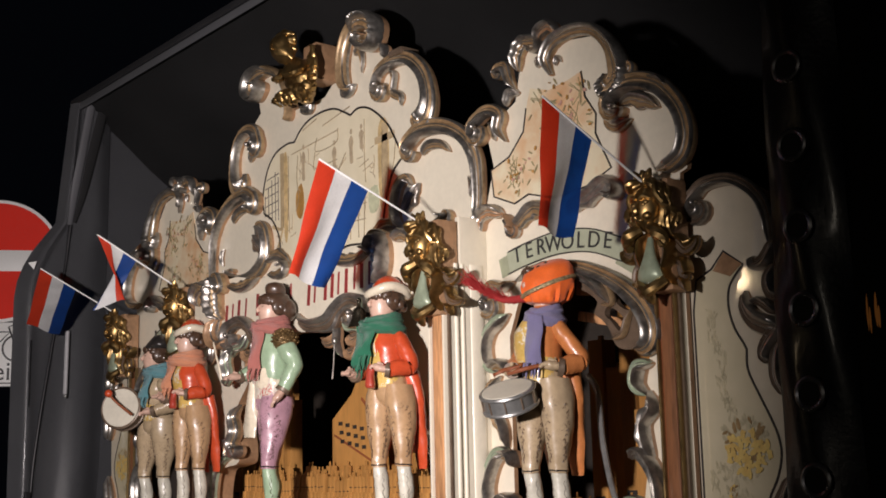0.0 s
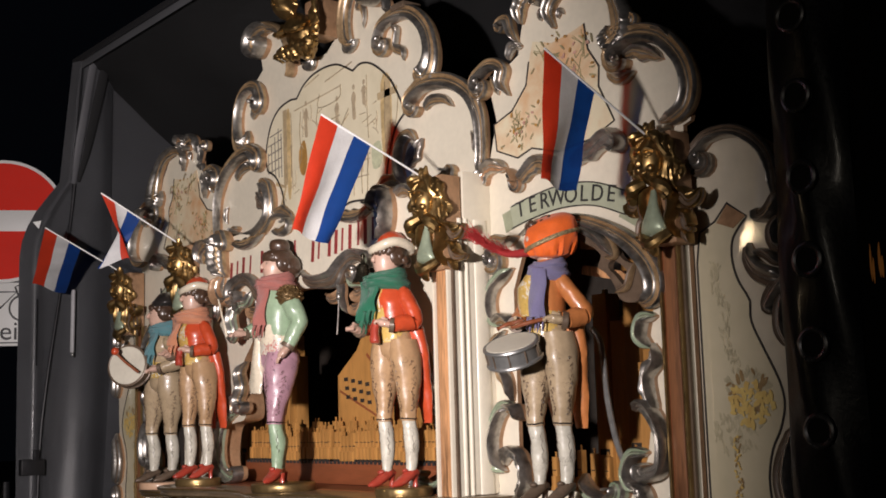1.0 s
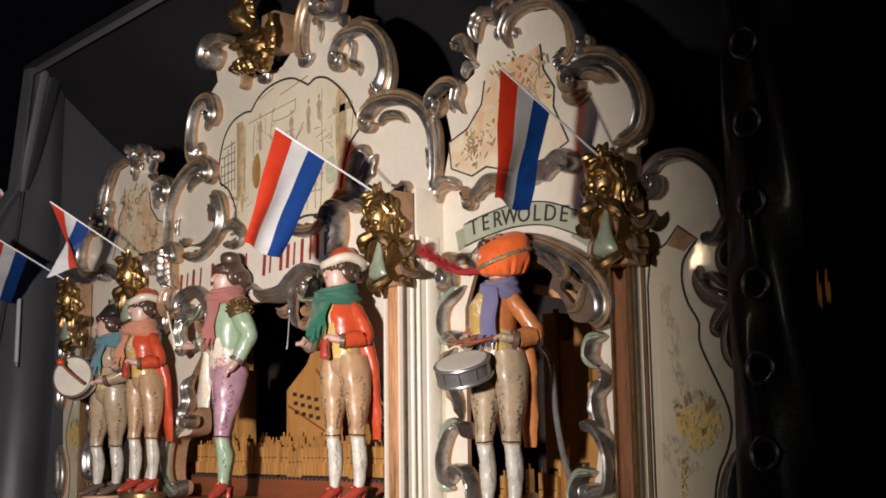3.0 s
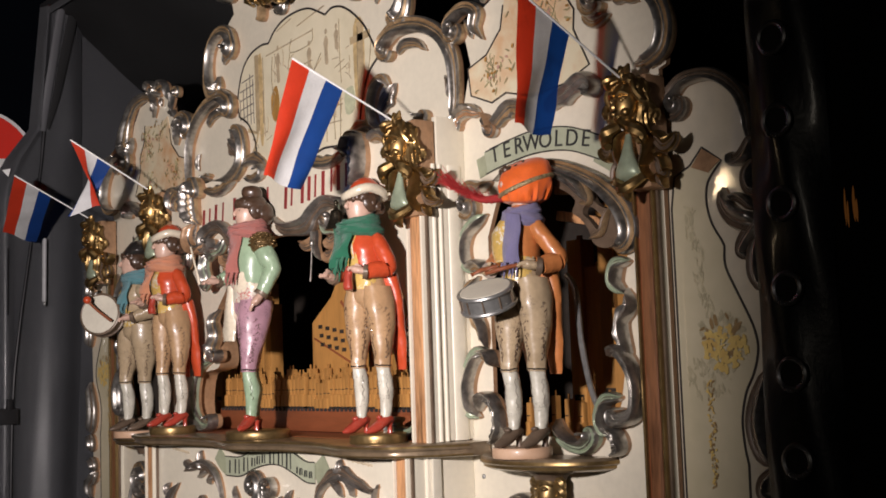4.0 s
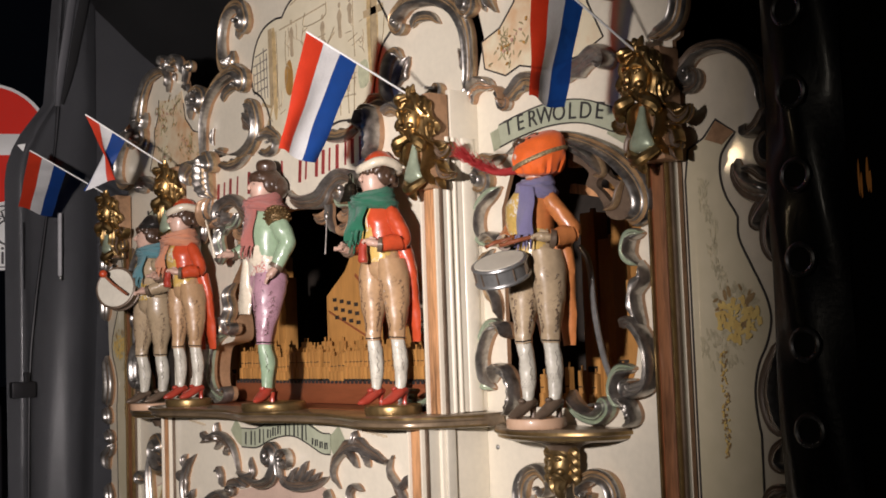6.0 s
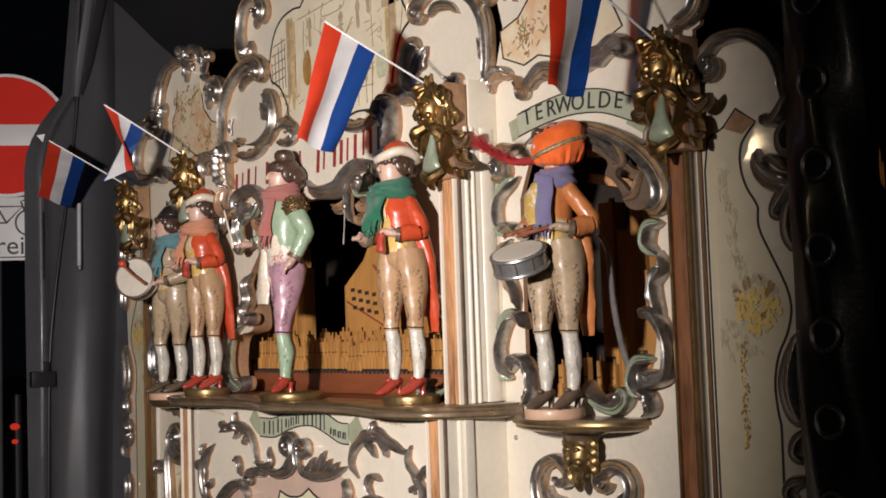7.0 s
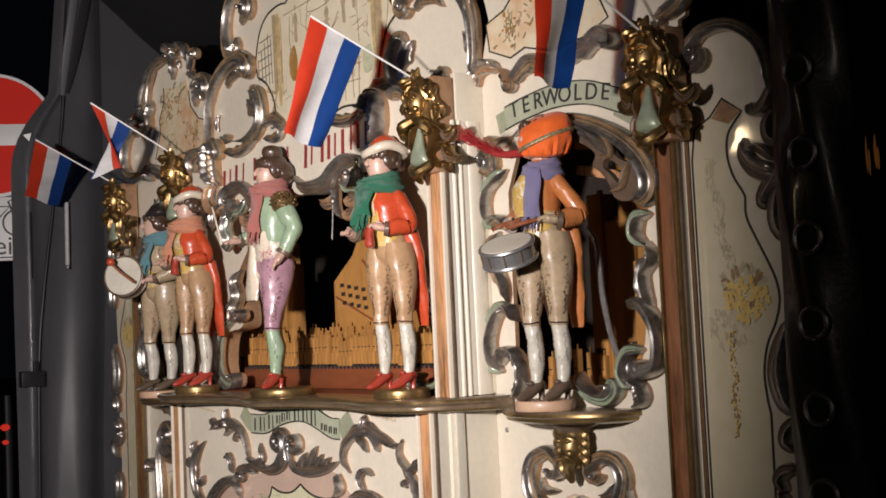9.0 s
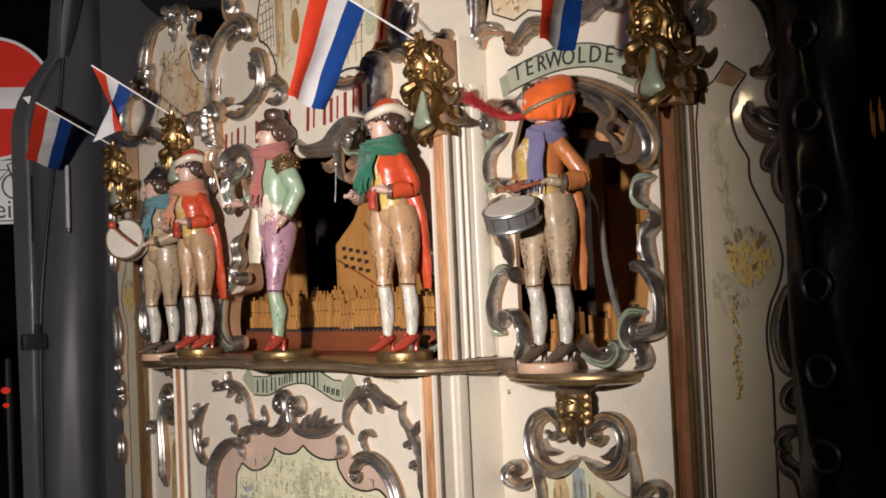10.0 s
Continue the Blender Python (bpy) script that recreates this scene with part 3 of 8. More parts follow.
bmesh.ops.transform(bm, matrix=plate_turn, verts=bm.verts)
part("pictogram", bm, SIGNBLACK, plate, "black bicycle")
lm = text_mesh("frei", 0.13, 0.002)
lm.materials.append(SIGNBLACK)
ob = new("lettering", lm)
ob.parent = plate
ob.matrix_world = plate_turn @ Matrix.Translation((0.0, -0.009, -0.095)) @ Matrix.Rotation(radians(90), 4, "X")

# ---- far lights in the dark street, and orange glints beside the organ ----
ember = bpy.data.materials.new("warm_glint_glow")
ember.use_nodes = True
ember.node_tree.nodes["Principled BSDF"].inputs["Base Color"].default_value = (0.02, 0.01, 0.005, 1)
ember.node_tree.nodes["Principled BSDF"].inputs["Emission Color"].default_value = (1.0, 0.36, 0.08, 1)
ember.node_tree.nodes["Principled BSDF"].inputs["Emission Strength"].default_value = 0.045
taillight = bpy.data.materials.new("far_red_light")
taillight.use_nodes = True
taillight.node_tree.nodes["Principled BSDF"].inputs["Base Color"].default_value = (0.03, 0.0, 0.0, 1)
taillight.node_tree.nodes["Principled BSDF"].inputs["Emission Color"].default_value = (1.0, 0.05, 0.03, 1)
taillight.node_tree.nodes["Principled BSDF"].inputs["Emission Strength"].default_value = 0.45
# reflections on the dark cloth, put in as thin strips that glow
for x, z, h in ((1.7115, 1.748, 0.044), (1.7150, 1.735, 0.030), (1.7250, 1.752, 0.036), (1.7285, 1.740, 0.022)):
    bm = bmesh.new()
    ellipsoid(bm, (x, 0.016 + 0.2316 * (x - 1.66), z), (0.0016, 0.012, h), 0, 10, 8)
    tagged(part("orange_glint", bm, ember), "dim orange glint on the black cloth wall, put in as a glowing strip", "lamp", "far lights")
# distant red tail lights; the pole is added to carry them
post = thing("tail_light_post", "distant red tail lights on an added dark pole", "post", "far lights")
bm = bmesh.new()
tube(bm, [(-3.82, 0.47, 0.0, 0.028), (-3.82, 0.47, 1.15, 0.028), (-3.82, 0.47, 1.17, 0.015)], 0, 12, 3)
part("pole", bm, RAILDARK, post)
for z, r_ in ((1.07, 0.026), (0.99, 0.018)):
    bm = bmesh.new()
    ellipsoid(bm, (-3.79, 0.45, z), (r_, r_, r_ * 0.7), 0, 12, 8)
    part("red_lamp", bm, taillight, post, "small red lamp")
# ---- the street organ ----
YC = 0.085   # face of the crest boards and side boards
YF = -0.030  # face of the lettered frieze
YL = -0.085  # face of the lower middle panel
ZS = 1.333   # top of the figure shelf


def dome(bm, c, r, mi=0):
    ellipsoid(bm, c, r, mi, 12, 8)


def bars(parent, yb, material, places, h, w, name="letter", label="", s=1):
    """Lettering that stands as plain upright bars: x, z, lean, height."""
    for x, z, lean, k in places:
        bm = bmesh.new()
        line(bm, [(x - lean * h / 2, z - k * h / 2), (x + lean * h / 2, z + k * h / 2)], yb, w, 1, s)
        part(name, bm, material, parent, label)


# middle crest
crest = thing("organ_crest", "cream-painted carved organ crest with silver scrolls and a painted cartouche", "organ front", "organ front sections")
low = [(0.478, 2.362), (0.528, 2.352), (0.610, 2.304), (0.656, 2.239), (0.666, 2.164), (0.661, 2.014)]
right = [(0.068, 2.640), (0.103, 2.702), (0.160, 2.734), (0.232, 2.718), (0.270, 2.668), (0.262, 2.600), (0.313, 2.592), (0.398, 2.572), (0.466, 2.517), (0.484, 2.449), (0.472, 2.390)]
left = [(0.190, 2.575), (0.205, 2.655), (0.250, 2.712), (0.320, 2.742), (0.390, 2.738), (0.418, 2.694), (0.395, 2.615), (0.440, 2.585), (0.496, 2.550), (0.522, 2.495), (0.522, 2.430), (0.500, 2.386)]
bm = bmesh.new()
board(bm, [(-0.03, 2.575)] + right + low + [(-x, z) for x, z in reversed(left + low)], YC, YC + 0.012, side=1)
part("board", bm, [CREAM, COPPER], crest, "cream enamel board")
for s in (1, -1):
    a = dict(yb=YC, parent=crest, s=s)
    if s > 0:
        scroll([(0.130, 2.556), (0.104, 2.575), (0.097, 2.640), (0.116, 2.698), (0.155, 2.732), (0.200, 2.734)], [0.016, 0.030, 0.030, 0.032, 0.034, 0.030], d=0.052, front=GLAZE, tint=SILVER, **a)
        scroll([(0.140, 2.714), (0.180, 2.735), (0.234, 2.726), (0.268, 2.697), (0.264, 2.668), (0.238, 2.656), (0.212, 2.668)], [0.024, 0.046, 0.058, 0.064, 0.062, 0.052, 0.028], d=0.078, end=(0.013, 0.5, -1), rib=(0.15, 0.60), **a)
        scroll([(0.432, 2.432), (0.425, 2.404), (0.446, 2.386), (0.475, 2.398), (0.487, 2.446), (0.464, 2.514), (0.405, 2.568), (0.332, 2.584), (0.270, 2.570), (0.248, 2.534)], [0.020, 0.042, 0.064, 0.064, 0.048, 0.046, 0.046, 0.044, 0.036, 0.03], d=0.05, end=(0.034, 0.75, 1), rib=(0.0, 0.24), **a)
        scroll([(0.30, 2.555), (0.325, 2.545), (0.318, 2.50), (0.352, 2.478), (0.35, 2.455)], [0.01, 0.03, 0.03, 0.03, 0.01], d=0.028, **a)
        scroll([(0.135, 2.655), (0.16, 2.665), (0.175, 2.63), (0.168, 2.595)], [0.012, 0.028, 0.022, 0.008], d=0.022, **a)
        scroll([(0.268, 2.640), (0.292, 2.628), (0.286, 2.604)], [0.02, 0.030, 0.02], d=0.045, tint=SILVER, **a)
    else:
        scroll([(0.222, 2.548), (0.200, 2.562), (0.208, 2.628), (0.250, 2.694), (0.315, 2.730), (0.375, 2.734)], [0.016, 0.028, 0.030, 0.032, 0.036, 0.036], d=0.052, front=GLAZE, tint=SILVER, **a)
        scroll([(0.305, 2.726), (0.360, 2.736), (0.404, 2.720), (0.414, 2.684), (0.384, 2.666), (0.356, 2.680)], [0.026, 0.050, 0.058, 0.054, 0.046, 0.026], d=0.07, end=(0.013, 0.5, -1), **a)
        scroll([(0.470, 2.432), (0.466, 2.402), (0.490, 2.384), (0.520, 2.400), (0.532, 2.450), (0.524, 2.512), (0.490, 2.556), (0.440, 2.568), (0.394, 2.552), (0.372, 2.518)], [0.020, 0.042, 0.060, 0.060, 0.048, 0.046, 0.046, 0.044, 0.036, 0.03], d=0.05, end=(0.032, 0.75, 1), rib=(0.0, 0.24), **a)
        scroll([(0.400, 2.530), (0.425, 2.525), (0.422, 2.490), (0.448, 2.465)], [0.01, 0.03, 0.03, 0.01], d=0.028, **a)
    scroll([(0.075, 2.575), (0.09, 2.553), (0.12, 2.555), (0.14, 2.57)], [0.01, 0.03, 0.03, 0.012], d=0.035, tint=SILVER, **a)
    scroll([(0.643, 2.085), (0.666, 2.12), (0.671, 2.185), (0.661, 2.250), (0.620, 2.309), (0.543, 2.351), (0.451, 2.364), (0.398, 2.342)], [0.012, 0.022, 0.03, 0.038, 0.046, 0.052, 0.05, 0.04], d=0.052, end=(0.030, 0.6, 1), **a)
    scroll([(0.437, 2.30), (0.470, 2.318), (0.52, 2.31), (0.552, 2.285)], [0.012, 0.03, 0.026, 0.01], d=0.028, **a)
    scroll([(0.402, 2.224), (0.378, 2.250), (0.340, 2.232), (0.324, 2.180), (0.340, 2.128), (0.405, 2.094), (0.490, 2.090), (0.545, 2.106)], [0.016, 0.030, 0.034, 0.034, 0.036, 0.038, 0.032, 0.020], d=0.048, end=(0.016, 0.6, 1), **a)
    scroll([(0.352, 2.160), (0.392, 2.190), (0.425, 2.228)], [0.012, 0.046, 0.012], d=0.032, front=DULLSILVER, tint=UMBER, lobes=3, **a)
    scroll([(0.350, 2.125), (0.300, 2.140), (0.245, 2.132), (0.205, 2.105)], [0.014, 0.036, 0.036, 0.012], d=0.036, front=DULLSILVER, lobes=3, **a)
    scroll([(0.655, 2.10), (0.63, 2.082), (0.59, 2.078), (0.555, 2.095)], [0.012, 0.03, 0.034, 0.018], d=0.035, **a)
    scroll([(0.615, 2.21), (0.628, 2.185), (0.622, 2.155)], [0.006, 0.02, 0.008], d=0.018, tint=UMBER, **a)
bm = bmesh.new()
box(bm, 0.325, 0.385, YC - 0.03, YC + 0.03, 2.590, 2.608, 0.004)
part("block", bm, UMBER, crest)

# painted cartouche of a room, framed by a black line
def flat(*arcs):
    """An outline of smooth arcs that meet in cusps."""
    out = []
    for arc in arcs:
        out += [tuple(v) for v in smooth_path(arc, 5)][:-1]
    return out


cart = flat([(0.123, 2.488), (0.165, 2.499), (0.225, 2.480), (0.300, 2.420), (0.345, 2.352), (0.367, 2.318)], [(0.367, 2.318), (0.318, 2.28), (0.288, 2.21), (0.272, 2.15)], [(0.272, 2.15), (0.20, 2.112), (0.10, 2.115), (0, 2.095), (-0.10, 2.11), (-0.20, 2.105), (-0.25, 2.14)],
            [(-0.25, 2.14), (-0.262, 2.20), (-0.30, 2.255), (-0.35, 2.285)], [(-0.35, 2.285), (-0.358, 2.34), (-0.332, 2.417), (-0.285, 2.462), (-0.22, 2.478), (-0.175, 2.475)], [(-0.175, 2.475), (-0.14, 2.505), (-0.088, 2.526), (-0.02, 2.533), (0.04, 2.527), (0.085, 2.508), (0.123, 2.488)])
bm = bmesh.new()
board(bm, cart, YC - 0.002, YC + 0.002)
picture = part("cartouche", bm, PICTURE, crest, "aged painting of a room")
picture.location.x = -0.018
bm = bmesh.new()
line(bm, cart + cart[:1], YC - 0.002, 0.006, 1)
part("outline", bm, BLACKLINE, picture)
YP = YC - 0.002
bm = bmesh.new()
for x in (-0.345, -0.325, -0.305, -0.285, -0.268):
    line(bm, [(x, 2.405 - 1.1 * abs(x + 0.285)), (x + 0.004, 2.25 + 0.5 * max(0, -0.3 - x))], YP, 0.003, 1)
for z in (2.275, 2.303, 2.331, 2.359, 2.387):
    line(bm, [(-0.345 + 0.4 * max(0, z - 2.36), z), (-0.262, z + 0.01)], YP, 0.003, 1)
part("leaded_window", bm, LEADPAINT, picture)
for p, w in ((((-0.245, 2.455), (-0.24, 2.22)), 0.022), (((-0.30, 2.235), (-0.24, 2.215), (-0.27, 2.16)), 0.012), (((0.285, 2.43), (0.29, 2.22)), 0.026), (((0.24, 2.385), (0.33, 2.388)), 0.020), (((-0.06, 2.18), (0.16, 2.20)), 0.006)):
    bm = bmesh.new()
    line(bm, p, YP, w, 1)
    part("timber", bm, BEAMPAINT, picture)
for x, z, h in ((-0.125, 2.405, 0.11), (0.04, 2.39, 0.09), (0.125, 2.40, 0.10), (0.175, 2.415, 0.07)):
    bm = bmesh.new()
    board(bm, closed([(x, z + h * 0.28), (x + 0.011, z + h * 0.12), (x + 0.007, z - h * 0.15), (x + 0.010, z - h * 0.5), (x - 0.006, z - h * 0.5), (x - 0.008, z - h * 0.1), (x - 0.012, z + h * 0.1)], 3), YP - 0.0008, YP)
    board(bm, closed([(x + 0.006 * math.cos(q), z + h * 0.40 + 0.008 * math.sin(q)) for q in (k * math.pi / 3 for k in range(6))], 2), YP - 0.0008, YP)
    part("painted_shape", bm, GREYPAINT, picture)
for p in (((-0.13, 2.50), (-0.05, 2.52)), ((-0.02, 2.49), (0.12, 2.515)), ((-0.19, 2.44), (0.06, 2.46)), ((0.0, 2.30), (0.10, 2.37)), ((0.10, 2.20), (0.11, 2.26), (0.16, 2.265), (0.165, 2.19)), ((0.06, 2.18), (0.07, 2.24)), ((-0.21, 2.34), (-0.2, 2.20)), ((0.0, 2.23), (0.05, 2.24), (0.06, 2.17))):
    bm = bmesh.new()
    line(bm, p, YP, 0.0035, 1)
    part("painted_line", bm, GREYPAINT, picture)
bm = bmesh.new()
board(bm, closed([(-0.165, 2.31), (-0.135, 2.34), (-0.12, 2.28), (-0.135, 2.235), (-0.16, 2.25)], 3), YP - 0.001, YP)
part("painted_jug", bm, OCHRE, picture)
bm = bmesh.new()
board(bm, closed([(0.13, 2.235), (0.17, 2.245), (0.18, 2.225), (0.15, 2.215)], 3), YP - 0.001, YP)
part("painted_jug", bm, OCHRE, picture)

rp = random.Random(17)
for cx, cz, n_ in ((-0.10, 2.36, 9), (0.02, 2.30, 8), (0.20, 2.33, 9), (0.14, 2.22, 10), (-0.20, 2.22, 6)):
    bm = bmesh.new()
    for k in range(n_):
        x, z = cx + rp.uniform(-0.05, 0.05), cz + rp.uniform(-0.05, 0.05)
        l_, q = rp.uniform(0.015, 0.05), rp.choice((0.0, 1.5, 1.57, 1.65, 0.3, 2.4))
        line(bm, [(x, z), (x + l_ * math.cos(q) * 0.5 + 0.004, z + l_ * math.sin(q) * 0.55), (x + l_ * math.cos(q), z + l_ * math.sin(q))], YP, 0.0022, 2)
    tagged(part("painted_sketch", bm, GREYPAINT, picture), kind="stuff")

bm = bmesh.new()
for p in (((0.275, 2.42), (0.272, 2.30), (0.276, 2.20)), ((0.335, 2.375), (0.325, 2.31), (0.300, 2.25)), ((0.12, 2.25), (0.12, 2.13)), ((0.155, 2.255), (0.16, 2.13)), ((0.19, 2.25), (0.185, 2.13)), ((0.11, 2.225), (0.20, 2.222)), ((0.115, 2.18), (0.195, 2.178)),
          ((-0.05, 2.46), (-0.055, 2.42), (0.05, 2.425), (0.06, 2.465)), ((-0.06, 2.42), (-0.06, 2.37), (0.055, 2.375)), ((-0.155, 2.43), (-0.16, 2.36), (-0.15, 2.30), (-0.165, 2.26)), ((0.02, 2.29), (0.06, 2.34), (0.10, 2.385)), ((0.19, 2.46), (0.19, 2.36), (0.195, 2.28)), ((-0.21, 2.44), (-0.205, 2.33), (-0.21, 2.24))):
    line(bm, p, YP, 0.0026, 4)
tagged(part("painted_sketch", bm, SEPIA, picture), kind="stuff")
for k, (m, pts) in enumerate(((WASHOCHRE, [(0.255, 2.42), (0.30, 2.42), (0.298, 2.22), (0.262, 2.20)]), (WASHOCHRE, [(-0.235, 2.43), (-0.215, 2.43), (-0.21, 2.20), (-0.23, 2.20)]), (WASHGREEN, [(0.21, 2.25), (0.25, 2.26), (0.255, 2.20), (0.215, 2.19)]), (WASHBLUE, [(-0.06, 2.24), (-0.02, 2.25), (-0.025, 2.19), (-0.055, 2.18)]))):
    bm = bmesh.new()
    board(bm, closed(pts, 3), YP - 0.0006 - 0.0002 * k, YP)
    part("painted_wash", bm, m, picture)

# gilded cherub that stands before the middle of the crest
cherub = thing("gilded_cherub", "gilded carved winged cherub on the organ crest", "carving")
bm = bmesh.new()
cy = -0.02
dome(bm, (0.02, cy - 0.03, 2.685), (0.034, 0.036, 0.040))
for k in range(9):
    q = k * 2 * math.pi / 9
    dome(bm, (0.02 + 0.030 * math.cos(q), cy - 0.02, 2.70 + 0.026 * math.sin(q)), (0.014, 0.018, 0.013))
loft(bm, [(0.02, cy, 2.66, 0.02, 0.02), (0.02, cy, 2.63, 0.048, 0.035), (0.02, cy, 2.58, 0.045, 0.035), (0.02, cy + 0.01, 2.53, 0.035, 0.03), (0.02, cy + 0.02, 2.49, 0.012, 0.012)], 0)
dome(bm, (0.02, cy - 0.066, 2.683), (0.006, 0.008, 0.008))
for k in range(7):
    tube(bm, [(0.040, cy + 0.01, 2.610 - 0.012 * k, 0.010), (0.085 - 0.003 * k, cy - 0.005, 2.632 - 0.020 * k, 0.013), (0.118 - 0.010 * k, cy - 0.01, 2.668 - 0.032 * k, 0.005)], 0, 7, 4)
for s in (1, -1):
    tube(bm, [(0.02 + s * 0.038, cy - 0.01, 2.635, 0.014), (0.02 + s * 0.042, cy - 0.05, 2.60, 0.013), (0.02 + s * 0.012, cy - 0.065, 2.595, 0.011)], 0, 8, 4)
for k in range(7):
    x = -0.03 + 0.017 * k
    tube(bm, [(x, cy - 0.02, 2.56, 0.010), (x * 1.3 - 0.005, cy - 0.035, 2.525, 0.012), (x * 1.2, cy - 0.02, 2.475 + 0.3 * abs(x - 0.02), 0.004)], 0, 7, 4)
bmesh.ops.scale(bm, vec=(1.25, 1.0, 1.0), verts=bm.verts)
bmesh.ops.subdivide_edges(bm, edges=list(bm.edges), cuts=1, use_grid_fill=True)
for v in bm.verts:
    low = max(0.0, 2.60 - v.co.z)
    v.co += 0.006 * noise.noise_vector(v.co * 38) + 0.003 * noise.noise_vector(v.co * 90)
    v.co.z += 0.38 * low + 0.018 * max(0.0, min(1.0, (v.co.z - 2.62) / 0.08))
    v.co.x -= 0.020 + 0.050 * max(0.0, min(1.0, (v.co.z - 2.60) / 0.10))
part("figure", bm, GOLD, cherub)
bm = bmesh.new()
box(bm, -0.030, 0.040, cy + 0.03, YC, 2.60, 2.712, 0.008)
part("backing", bm, COPPER, cherub, "brown wooden backing block")

# lettered frieze with the figure opening under it
frieze = thing("organ_frieze", "cream organ board with dark red lettering over the figure opening", "organ front", "organ front sections")
fr = [(0, 2.06), (0.20, 2.05), (0.34, 2.075), (0.46, 2.07), (0.60, 2.07), (0.60, 1.93), (0.42, 1.905), (0.345, 1.88), (0.335, 1.865), (0.25, 1.885), (0.12, 1.87), (0, 1.875)]
bm = bmesh.new()
board(bm, mirrored(fr), YF, YF + 0.03, side=1)
part("board", bm, [CREAM, COPPER], frieze)
for s in (1, -1):
    bm = bmesh.new()
    inner = smooth_path([(0.575, 1.335), (0.600, 1.41), (0.580, 1.500), (0.520, 1.515), (0.450, 1.530), (0.452, 1.60), (0.485, 1.635), (0.462, 1.695), (0.415, 1.745), (0.365, 1.80), (0.335, 1.875)], 4)
    board(bm, [(s * x, z) for x, z in [(0.654, 1.96), (0.654, 1.335)] + [tuple(p) for p in inner] + [(0.42, 1.96)]], 0.046, 0.110, side=1)
    part("side_board", bm, [CREAM, COPPER], frieze, "cream board set back beside the opening")
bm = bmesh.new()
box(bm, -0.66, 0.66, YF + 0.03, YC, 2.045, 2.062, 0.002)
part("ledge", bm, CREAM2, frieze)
for x, z, wide, lean in ((-0.376, 1.962, 0.036, 0.10), (-0.300, 1.970, 0.042, 0.10), (-0.212, 1.976, 0.0, 0.06), (-0.130, 1.980, 0.040, 0.03), (-0.050, 1.982, 0.042, 0.0),
                         (0.078, 1.975, 0.030, 0.10), (0.145, 1.980, 0.0, 0.08), (0.192, 1.983, 0.030, 0.08), (0.262, 1.988, 0.038, 0.06), (0.330, 1.992, 0.034, 0.02)):
    bars(frieze, YF, REDPAINT, [(x - wide / 2, z, lean, 1.0)], 0.064, 0.0135, label="dark red painted lettering")
    if wide:
        bars(frieze, YF, REDPAINT, [(x + wide / 2, z + 0.003, lean, 0.94)], 0.064, 0.0075, label="dark red painted lettering")
